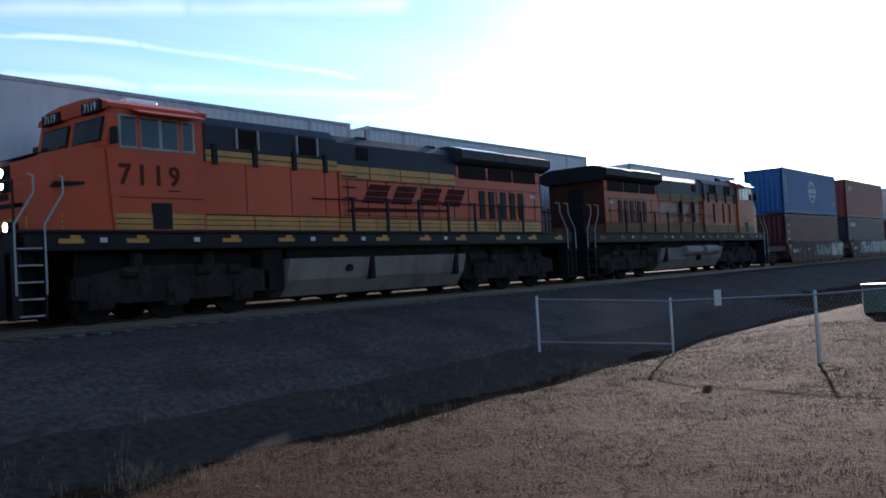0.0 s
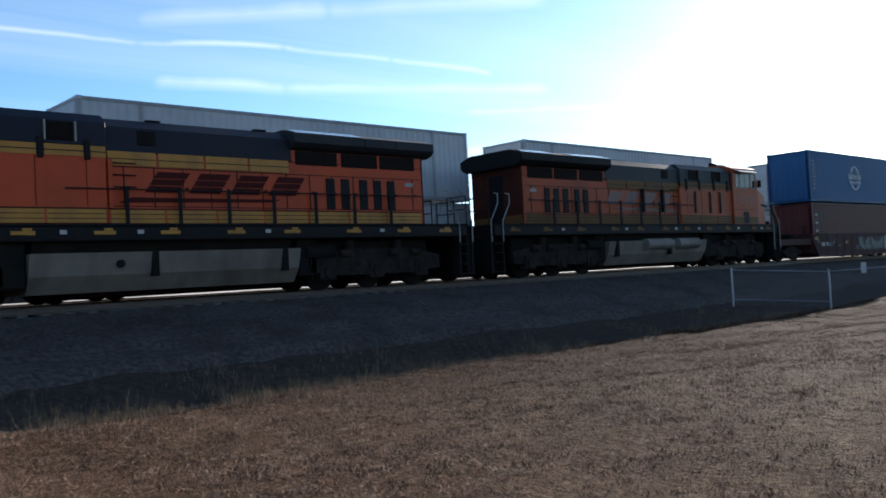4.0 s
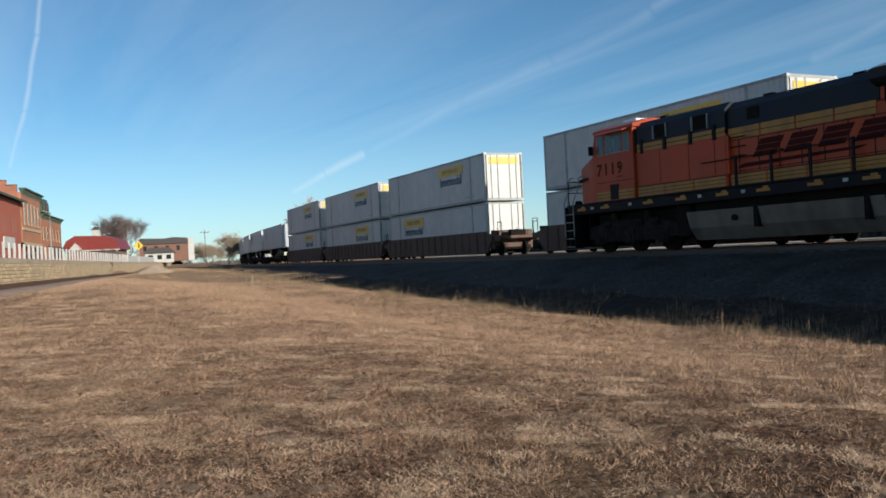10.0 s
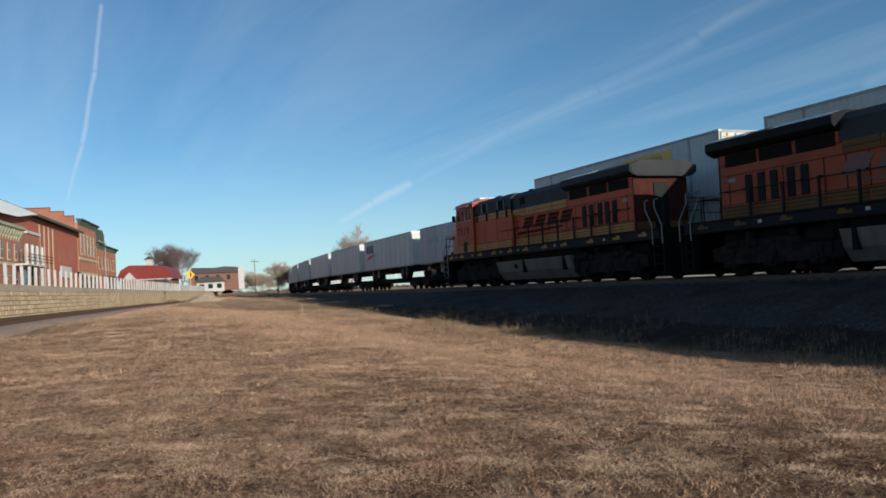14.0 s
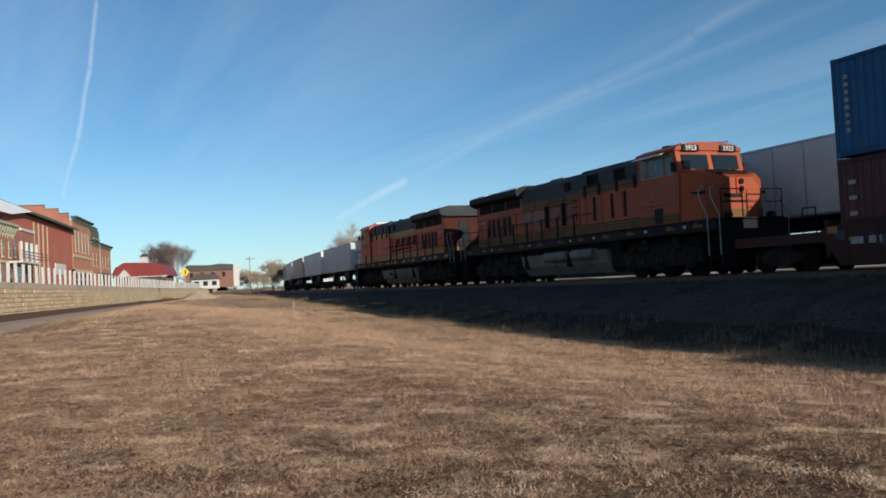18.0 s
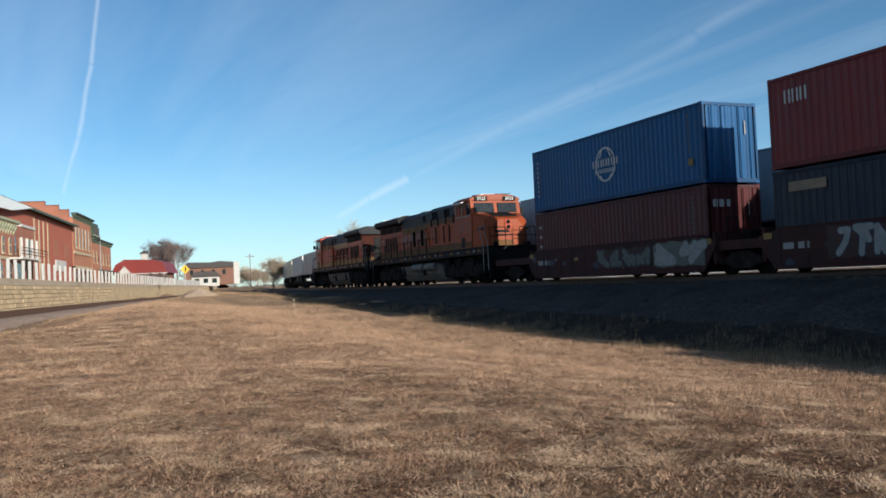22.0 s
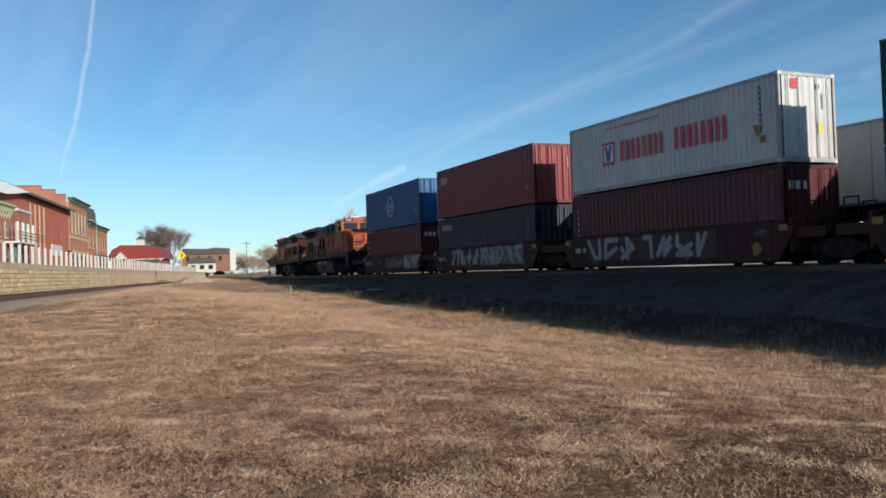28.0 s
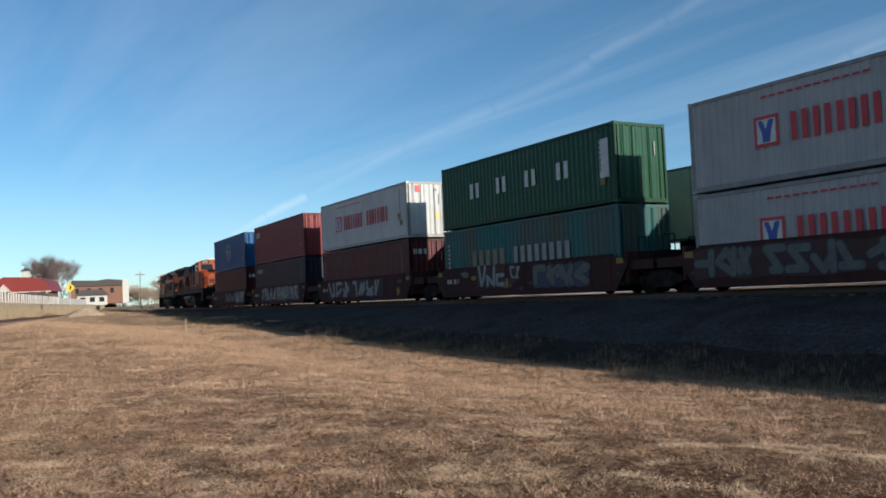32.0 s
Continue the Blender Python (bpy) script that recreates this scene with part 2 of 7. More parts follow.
    for scale, deep in ((5.0, 0.10), (17.0, 0.08), (60.0, 0.034)):
        n = nt.nodes.new("ShaderNodeTexNoise")
        n.inputs["Scale"].default_value, n.inputs["Detail"].default_value = scale, 5
        nt.links.new(co.outputs["Object"], n.inputs["Vector"])
        bp = nt.nodes.new("ShaderNodeBump")
        bp.inputs["Strength"].default_value, bp.inputs["Distance"].default_value = 0.8, deep
        nt.links.new(n.outputs[0], bp.inputs["Height"])
        if last:
            nt.links.new(last, bp.inputs["Normal"])
        last = bp.outputs[0]
    nt.links.new(last, b.inputs["Normal"])
    return mat


def glass_material(name, rgb, rough=0.05):
    mat = shade(name, rgb, rough, vary=0.05, spec=0.45)
    return mat


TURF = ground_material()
BALLAST = shade("ballast_stone", (0.070, 0.059, 0.053), 0.95, grain=9, vary=0.55, bump=0.05, dirt=0.6, coarse=0.7, dirt_rgb=(0.028, 0.021, 0.016), spec=0.05)
PALE_STRIP = shade("pale_dry_ground", (0.52, 0.46, 0.39), 0.95, grain=4, vary=0.2, dirt=0.4, coarse=0.3, dirt_rgb=(0.42, 0.34, 0.26))
# ditch soil with the trains' shade put into its colour
DITCH_SHADE = shade("ditch_shade_soil", (0.044, 0.034, 0.028), 0.95, grain=7, vary=0.5, bump=0.04, dirt=0.5, coarse=0.5, dirt_rgb=(0.060, 0.043, 0.030), spec=0.05)
GRAVEL = shade("brown_gravel", (0.42, 0.285, 0.20), 0.95, grain=10, vary=0.55, bump=0.02, dirt_rgb=(0.20, 0.125, 0.08), dirt=0.4, coarse=0.6, spec=0.2)
PALE_GRAVEL = shade("pale_gravel", (0.47, 0.345, 0.24), 0.95, grain=10, vary=0.4, bump=0.008, dirt_rgb=(0.36, 0.24, 0.155), dirt=0.4, coarse=0.6, spec=0.2)
RAIL = shade("worn_rail_steel", (0.10, 0.075, 0.06), 0.6, 0.3, grain=5, vary=0.2)
RAIL_RUST = shade("rusty_rail", (0.12, 0.065, 0.04), 0.75, 0.3, grain=9, vary=0.3)
SLEEPER = shade("creosoted_timber", (0.10, 0.085, 0.07), 0.9, grain=12, vary=0.35, bump=0.01)
ORANGE = shade("orange_loco_paint", (0.40, 0.057, 0.015), 0.4, grain=1.2, vary=0.10, dirt=0.35, coarse=0.7, dirt_rgb=(0.16, 0.032, 0.014), spec=0.2, streak=True)
BLACK = shade("black_loco_paint", (0.007, 0.007, 0.008), 0.6, grain=2, vary=0.3, dirt=0.3, coarse=0.8, dirt_rgb=(0.024, 0.02, 0.016), spec=0.15, streak=True)
YELLOW = shade("yellow_stripe_paint", (0.36, 0.165, 0.022), 0.45, grain=2, vary=0.12, dirt=0.5, coarse=1.5, dirt_rgb=(0.09, 0.045, 0.015), spec=0.35, streak=True)
GRIME = shade("greasy_running_gear", (0.011, 0.010, 0.009), 0.85, grain=5, vary=0.4, dirt=0.4, coarse=1.5, dirt_rgb=(0.025, 0.018, 0.013), spec=0.1)
TANKGREY = shade("weathered_grey_tank", (0.17, 0.15, 0.125), 0.6, grain=2, vary=0.2, dirt=0.7, coarse=0.9, dirt_rgb=(0.055, 0.04, 0.03), spec=0.3, streak=True)
STEEL = shade("bare_steel", (0.28, 0.28, 0.29), 0.4, 0.7, grain=6, vary=0.15)
WHITEPAINT = shade("white_paint", (0.78, 0.78, 0.76), 0.5, grain=3, vary=0.06)
GLASS = glass_material("dark_window_glass", (0.010, 0.014, 0.016))
LAMP = shade("headlight_glow", (1, 0.9, 0.7), 0.3)
LAMP.node_tree.nodes["Principled BSDF"].inputs["Emission Color"].default_value = (1.0, 0.85, 0.6, 1)
LAMP.node_tree.nodes["Principled BSDF"].inputs["Emission Strength"].default_value = 14
FADED_BLACK = shade("faded_blue_black_paint", (0.030, 0.034, 0.038), 0.6, grain=2, vary=0.25, dirt=0.5, coarse=0.8, dirt_rgb=(0.05, 0.045, 0.04), spec=0.2, streak=True)
FADED_YELLOW = shade("faded_yellow_stripe", (0.13, 0.062, 0.016), 0.6, grain=2, vary=0.2, dirt=0.6, coarse=1.2, dirt_rgb=(0.06, 0.03, 0.014), spec=0.2, streak=True)
FADED_ORANGE = shade("faded_orange_paint", (0.30, 0.060, 0.019), 0.5, grain=1.2, vary=0.15, dirt=0.55, coarse=0.6, dirt_rgb=(0.12, 0.034, 0.017), spec=0.2, streak=True)
RAILING = shade("grey_white_rail_paint", (0.21, 0.21, 0.20), 0.5, grain=4, vary=0.15)
ROOF_BLUE = shade("blue_black_roof_paint", (0.010, 0.013, 0.024), 0.55, grain=2, vary=0.25, dirt=0.4, coarse=0.8, dirt_rgb=(0.028, 0.026, 0.024), spec=0.2, streak=True)
WING = shade("dusty_blue_black_housing", (0.012, 0.014, 0.018), 0.6, grain=2, vary=0.25, dirt=0.5, coarse=0.7, dirt_rgb=(0.032, 0.029, 0.025), spec=0.25)
SHEEN = shade("smooth_pale_sheet", (0.32, 0.31, 0.30), 0.22, 0.6, grain=3, vary=0.15)
HOOD_END = shade("dark_orange_paint", (0.055, 0.014, 0.008), 0.75, grain=3, vary=0.3, dirt=0.7, coarse=1.2, dirt_rgb=(0.014, 0.010, 0.009), spec=0.15)
INTAKE = shade("rusty_dark_intake", (0.012, 0.008, 0.007), 0.8, grain=5, vary=0.4, spec=0.1)
NUMBER = shade("dark_number_paint", (0.075, 0.018, 0.012), 0.8, grain=3, vary=0.1, spec=0.1)
NUMBER_FADED = shade("worn_number_paint", (0.20, 0.05, 0.03), 0.5, grain=3, vary=0.2)
EMBLEM = shade("dark_emblem_paint", (0.055, 0.014, 0.012), 0.85, grain=3, vary=0.15, spec=0.05)
EMBLEM_FADED = shade("worn_emblem_paint", (0.13, 0.06, 0.05), 0.5, grain=3, vary=0.2)
RUNNING = shade("dusty_brown_truck_casting", (0.020, 0.016, 0.014), 0.9, grain=5, vary=0.4, dirt=0.6, coarse=2.5, dirt_rgb=(0.045, 0.034, 0.027), spec=0.1)
BOARD = shade("pale_board_numbers", (0.42, 0.40, 0.36), 0.4)


# ---- building blocks ----
class Shape:
    """Collects plain solids into one mesh."""

    def __init__(self):
        self.v, self.f, self.mi, self.cur = [], [], [], 0

    def add(self, verts, faces):
        n = len(self.v)
        self.v += [tuple(p) for p in verts]
        self.f += [tuple(n + i for i in q) for q in faces]
        self.mi += [self.cur] * len(faces)
        return self

    def box(self, x0, x1, y0, y1, z0, z1, c=0.0):
        """A block; c cuts its edges."""
        if c <= 0:
            p = [(x, y, z) for z in (z0, z1) for x, y in ((x0, y0), (x1, y0), (x1, y1), (x0, y1))]
            return self.add(p, [(3, 2, 1, 0), (4, 5, 6, 7), (0, 1, 5, 4), (1, 2, 6, 5), (2, 3, 7, 6), (3, 0, 4, 7)])
        ring = lambda z, d: [(x0 + d, y0, z), (x1 - d, y0, z), (x1, y0 + d, z), (x1, y1 - d, z), (x1 - d, y1, z), (x0 + d, y1, z), (x0, y1 - d, z), (x0, y0 + d, z)]
        inner = lambda z: [(x0 + c, y0 + c, z), (x1 - c, y0 + c, z), (x1 - c, y1 - c, z), (x0 + c, y1 - c, z)]
        p = inner(z0) + ring(z0 + c, c) + ring(z1 - c, c) + inner(z1)
        f = [(3, 2, 1, 0), (20, 21, 22, 23)]
        for i in range(8):
            f.append((4 + i, 4 + (i + 1) % 8, 12 + (i + 1) % 8, 12 + i))
        for i in range(4):
            a, b2, nxt = 4 + 2 * i, 5 + 2 * i, 4 + (2 * i + 2) % 8
            f.append((i, (i + 1) % 4, b2, a))
            f.append(((i + 1) % 4, nxt, b2))
            a2, b3, nxt2 = 12 + 2 * i, 13 + 2 * i, 12 + (2 * i + 2) % 8
            f.append((20 + (i + 1) % 4, 20 + i, a2, b3))
            f.append((20 + (i + 1) % 4, b3, nxt2))
        return self.add(p, f)

    def prism(self, outline, lo, hi, axis="y"):
        """An outline drawn out along an axis; the outline holds the two other coordinates in order."""
        n = len(outline)
        put = {"x": lambda a, b, t: (t, a, b), "y": lambda a, b, t: (a, t, b), "z": lambda a, b, t: (a, b, t)}[axis]
        p = [put(a, b, lo) for a, b in outline] + [put(a, b, hi) for a, b in outline]
        return self.add(p, [tuple(range(n - 1, -1, -1)), tuple(range(n, 2 * n))] + [(i, (i + 1) % n, n + (i + 1) % n, n + i) for i in range(n)])

    def tube(self, a, b, r, r2=None, n=8):
        """A round bar from a to b."""
        a, b = Vector(a), Vector(b)
        w = (b - a).normalized()
        u = w.orthogonal().normalized()
        v = w.cross(u)
        r2 = r if r2 is None else r2
        p = [a + (u * math.cos(t) + v * math.sin(t)) * r for t in [2 * math.pi * i / n for i in range(n)]]
        p += [b + (u * math.cos(t) + v * math.sin(t)) * r2 for t in [2 * math.pi * i / n for i in range(n)]]
        return self.add(p, [tuple(range(n - 1, -1, -1)), tuple(range(n, 2 * n))] + [(i, (i + 1) % n, n + (i + 1) % n, n + i) for i in range(n)])

    def bent(self, pts, r, n=6):
        for a, b in zip(pts, pts[1:]):
            self.tube(a, b, r, n=n)
        return self

    def mesh(self, name, *mats, smooth=False):
        me = bpy.data.meshes.new(name)
        me.from_pydata(self.v, [], self.f)
        for m in mats:
            me.materials.append(m)
        if len(mats) > 1:
            me.polygons.foreach_set("material_index", self.mi)
        if smooth:
            me.polygons.foreach_set("use_smooth", [True] * len(self.f))
        bm = bmesh.new()
        bm.from_mesh(me)
        bmesh.ops.recalc_face_normals(bm, faces=bm.faces)
        bm.to_mesh(me)
        bm.free()
        return me


def part(name, shape, mat, parent=None, label="", at=None, smooth=False):
    """Links a shape as ONE mesh object under a thing or part."""
    me = shape.mesh(name, mat, smooth=smooth) if isinstance(shape, Shape) else shape
    if not me.materials:
        me.materials.append(mat)
    ob = new(name, me)
    if parent:
        ob.parent = parent
    if at is not None:
        ob.matrix_basis = at
    if label:
        tagged(ob, label)
    return ob


def words(text, size, depth=0.004, shear=0.0, spacing=1.0, bold=0.0):
    """Lettering as a mesh in the x-z plane, facing -y, centred."""
    cu = bpy.data.curves.new("text", "FONT")
    cu.body, cu.size, cu.extrude, cu.align_x, cu.align_y, cu.shear, cu.space_character, cu.offset = text, size, depth, "CENTER", "CENTER", shear, spacing, bold
    cu.resolution_u = 2
    ob = bpy.data.objects.new("text", cu)
    scene.collection.objects.link(ob)
    me = bpy.data.meshes.new_from_object(ob.evaluated_get(bpy.context.evaluated_depsgraph_get()))
    bpy.data.objects.remove(ob)
    me.transform(Matrix.Rotation(radians(90), 4, "X"))
    return me


def lettering(text, size, mat, parent, x, y, z, name="lettering", width=None, **kw):
    me = words(text, size, **kw)
    me.materials.clear()
    me.materials.append(mat)
    if width:
        xs = [v.co.x for v in me.vertices]
        me.transform(Matrix.Diagonal((width / (max(xs) - min(xs)), 1, 1, 1)))
    return part(name, me, mat, parent, at=pose(x, y, z))


def empty(name, label, category, group="", kind=""):
    ob = new(name)
    ob.empty_display_size = 0.3
    return tagged(ob, label, category, group, kind)


# ---- the lie of the land ----
D, RAIL_TOP = 22.39, 1.274           # nearest track: its distance and the height of its rails
SIDE_TOP = 1.05                      # height of the siding's rails
FAR = 4.5                            # between the two main tracks
BEND, BEND_FROM = 0.000738, 16.8     # the tracks curve away beyond this


def track_y(x, off=0.0):
    return D + off + BEND * max(0.0, -x - BEND_FROM) ** 2


def side_y(x):
    """The siding behind the camera, in front of the retaining wall."""
    return -7.9 - 0.145 * x + 0.00037 * x * x if x < 0 else -7.9 - 0.1 * x


def ease(a, b, t):
    t = min(max((t - a) / (b - a), 0.0), 1.0)
    return t * t * (3 - 2 * t)


def land(x, y):
    """Height of the turf."""
    away = y - (track_y(x) - D)
    base = 1.12 * ease(2, -42, x) * (1 - 0.75 * ease(3, 11, away) * ease(-75, -35, x)) + 0.45 * ease(-50, -150, x)
    base += 0.25 * ease(24, 60, x)
    # a low bare hump beyond the wire fence
    hx, hy = (x - 40.0) / 8.5, (y - 9.5) / 3.6
    base += 0.42 * math.exp(-(hx * hx + hy * hy) ** 1.5)
    base -= 0.42 * ease(4.5, 11.5, away) * ease(-45, -14, x)
    bank = ease(D - 7.5, D - 3.0, y - (track_y(x) - D))
    low = RAIL_TOP - 0.75
    z = base * (1 - bank) + low * bank
    # a shallow ditch along the foot of the bank
    d = y - (track_y(x) - 7.6)
    z -= 0.22 * math.exp(-(d / 1.1) ** 2)
    # the far side of the railway
    z += (1.1 - z) * ease(track_y(x, FAR) + 6, track_y(x, FAR) + 16, y) if y > track_y(x, FAR) else 0
    s = y - side_y(x)
    if x < 40:
        z += (SIDE_TOP - 0.35 - z) * ease(6.0, 1.8, s)
        z += (2.6 - z) * ease(-3.3, -8.0, s)
    z += 0.07 * (noise.noise((x * 0.35, y * 0.35, 1.7))) + 0.025 * noise.noise((x * 1.7, y * 1.7, 4.1)) if abs(x) < 90 else 0
    return z


def make_ground():
    def steps(lo, hi, far_lo, far_hi, fine):
        a = list(np.arange(lo, hi + 0.001, fine))
        out, d = [], fine
        p = hi
        while p < far_hi:
            d *= 1.28
            p += d
            out.append(p)
        pre, d, p = [], fine, lo
        while p > far_lo:
            d *= 1.28
            p -= d
            pre.append(p)
        return pre[::-1] + a + out

    xs, ys = steps(-34, 34, -4000, 4000, 0.4), steps(-10, 24, -4000, 4000, 0.4)
    s = Shape()
    v = [(x, y, land(x, y)) for x in xs for y in ys]
    n = len(ys)
    f = [(i * n + j, (i + 1) * n + j, (i + 1) * n + j + 1, i * n + j + 1) for i in range(len(xs) - 1) for j in range(n - 1)]
    me = bpy.data.meshes.new("ground")
    me.from_pydata(v, [], f)
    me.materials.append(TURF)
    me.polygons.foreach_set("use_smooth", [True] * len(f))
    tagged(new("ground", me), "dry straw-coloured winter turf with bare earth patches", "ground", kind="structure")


def strip(name, mat, label, xs, profile, cat="track bed", kind="structure", jitter=0.0):
    """A long band along a line: profile(x) gives its cross-section as (y, z)."""
    v, f = [], []
    n = 0
    for i, x in enumerate(xs):
        row = profile(x)
        n = len(row)
        v += [(x, y + jitter * noise.noise((x * 1.3, y * 2, 3)), z + jitter * noise.noise((x * 2.1, y * 2.1, 9))) for y, z in row]
    for i in range(len(xs) - 1):
        f += [(i * n + j, (i + 1) * n + j, (i + 1) * n + j + 1, i * n + j + 1) for j in range(n - 1)]
    me = bpy.data.meshes.new(name)
    me.from_pydata(v, [], f)
    me.materials.append(mat)
    return tagged(new(name, me), label, cat, kind=kind)


def rail_profile(y, z):
    """A rail's section: head, web and foot."""
    return [(y - 0.07, z - 0.165), (y - 0.07, z - 0.15), (y - 0.012, z - 0.13), (y - 0.012, z - 0.045), (y - 0.036, z - 0.035), (y - 0.036, z - 0.004), (y - 0.03, z), (y + 0.03, z), (y + 0.036, z - 0.004), (y + 0.036, z - 0.035), (y + 0.012, z - 0.045), (y + 0.012, z - 0.13), (y + 0.07, z - 0.15), (y + 0.07, z - 0.165)]


LONG = [x for x in np.arange(-300, -60, 6)] + [x for x in np.arange(-60, 60, 0.8)] + [x for x in np.arange(60, 400, 8)]


def make_tracks():
    top = RAIL_TOP - 0.2

    def bed(x):
        y = track_y(x)
        # shoulder, a gentle face, a short steep step and the flat foot
        out = [(y - d, max(top - h, land(x, y - d) + 0.05)) for d, h in ((5.5, 0.95), (4.8, 0.80), (4.3, 0.56))]
        out = [(y - 6.2, land(x, y - 6.2) - 0.08)] + out + [(y - 3.7, top - 0.44), (y - 3.1, top - 0.30), (y - 2.5, top - 0.17), (y - 1.9, top - 0.08)]
        out += [(y - 1.5, top), (y, top + 0.02), (y + 1.5, top), (y + FAR / 2, top - 0.1), (y + FAR - 1.5, top), (y + FAR, top + 0.02), (y + FAR + 1.5, top), (y + FAR + 5.5, top - 1.1)]
        return out

    strip("ballast_bed", BALLAST, "dark grey crushed stone bed under two tracks", LONG, bed, jitter=0.05)
    # dark strip over the turf; its colour deepens the train's shadow here
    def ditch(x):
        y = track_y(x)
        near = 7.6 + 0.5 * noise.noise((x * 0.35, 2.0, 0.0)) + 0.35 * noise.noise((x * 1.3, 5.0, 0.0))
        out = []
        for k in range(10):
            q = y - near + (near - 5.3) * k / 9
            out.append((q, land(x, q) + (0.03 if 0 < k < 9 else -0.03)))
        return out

    # added pale strip, for the bright sunlit line under the cars
    strip("gravel_road", PALE_STRIP, "pale ground strip added beyond the far track", [x for x in np.arange(-110, 130, 4.0)], lambda x: [(y, land(x, y) + 0.05) for y in (50, 53, 56, 59)], "road")
    strip("ditch_bed", DITCH_SHADE, "ditch soil beside the bank, coloured dark to deepen the shade", [x for x in np.arange(-130, 50, 0.5)], ditch, "ditch")
    for off in (0, FAR):
        for side in (-0.7525, 0.7525):
            strip("rail", RAIL, "worn steel rail with a polished head", LONG, lambda x: rail_profile(track_y(x, off) + side, RAIL_TOP), "rail")
    # the siding before the wall
    sx = [x for x in np.arange(-232, 44, 2.0)]
    strip("siding_bed", GRAVEL, "pale gravel bed of a siding", sx, lambda x: [(side_y(x) + a, SIDE_TOP + b) for a, b in ((3.4, -0.55), (1.9, -0.22), (0, -0.16), (-1.6, -0.18), (-2.6, -0.2))], jitter=0.03)
    for side in (-0.7525, 0.7525):
        strip("rail", RAIL_RUST, "rusty brown siding rail", sx, lambda x: rail_profile(side_y(x) + side, SIDE_TOP), "rail")
    # sleepers of the nearest track that show beyond the bed's edge
    tie = Shape().box(-0.115, 0.115, -1.3, 1.3, -0.2, -0.02, 0.015).mesh("sleeper", SLEEPER)
    ties = empty("sleepers", "creosoted timber sleepers bedded in dark ballast", "sleepers", kind="structure")
    x = -70.0
    while x < 45:
        part("sleeper", tie, SLEEPER, ties, at=pose(x, track_y(x), RAIL_TOP - 0.14, rz=random.uniform(-1, 1)))
        x += 0.55


# ---- rolling stock: built along x, the near side towards -y, rails at height 0 ----
def wheelset(parent, x, r=0.46, name="wheel", spin=None):
    s = Shape()
    for y in (-0.76, 0.76):
        s.tube((0, y - 0.065, 0), (0, y + 0.065, 0), r, n=20)
        s.tube((0, y + (0.05 if y > 0 else -0.11), 0), (0, y + (0.11 if y > 0 else -0.05), 0), r * 0.45, n=12)
    s.tube((0, -0.95, 0), (0, 0.95, 0), 0.08, n=8)
    # dirty spokes
    ob = part("wheelset", s, GRIME, parent, "worn steel wheelset", at=pose(x, 0, r))
    if spin is not None:
        spin.append((ob, x, r))
    return ob


def freight_truck(parent, x, spin=None):
    """A two-axle truck with cast side frames."""
    t = part("truck", Shape().box(-0.25, 0.25, -1.0, 1.0, 0.42, 0.68, 0.03), GRIME, parent, "cast steel two-axle truck", at=pose(x, 0, 0))
    for y in (-1.02, 1.02):
        f = Shape().prism([(-1.05, 0.38), (-0.75, 0.36), (-0.35, 0.22), (0.35, 0.22), (0.75, 0.36), (1.05, 0.38), (1.05, 0.6), (0.7, 0.62), (0.35, 0.8), (-0.35, 0.8), (-0.7, 0.62), (-1.05, 0.6)], y - 0.09, y + 0.09)
        for dx in (-0.17, 0, 0.17):
            f.tube((dx, y, 0.3), (dx, y, 0.62), 0.07, n=6)
        for dx in (-0.89, 0.89):
            f.tube((dx, y - 0.16, 0.46), (dx, y + 0.16, 0.46), 0.11, n=8)
        part("side_frame", f, RUNNING, t)
    for dx in (-0.89, 0.89):
        wheelset(parent, x + dx, 0.42, spin=spin)
    return t


SPIN_NEAR = []


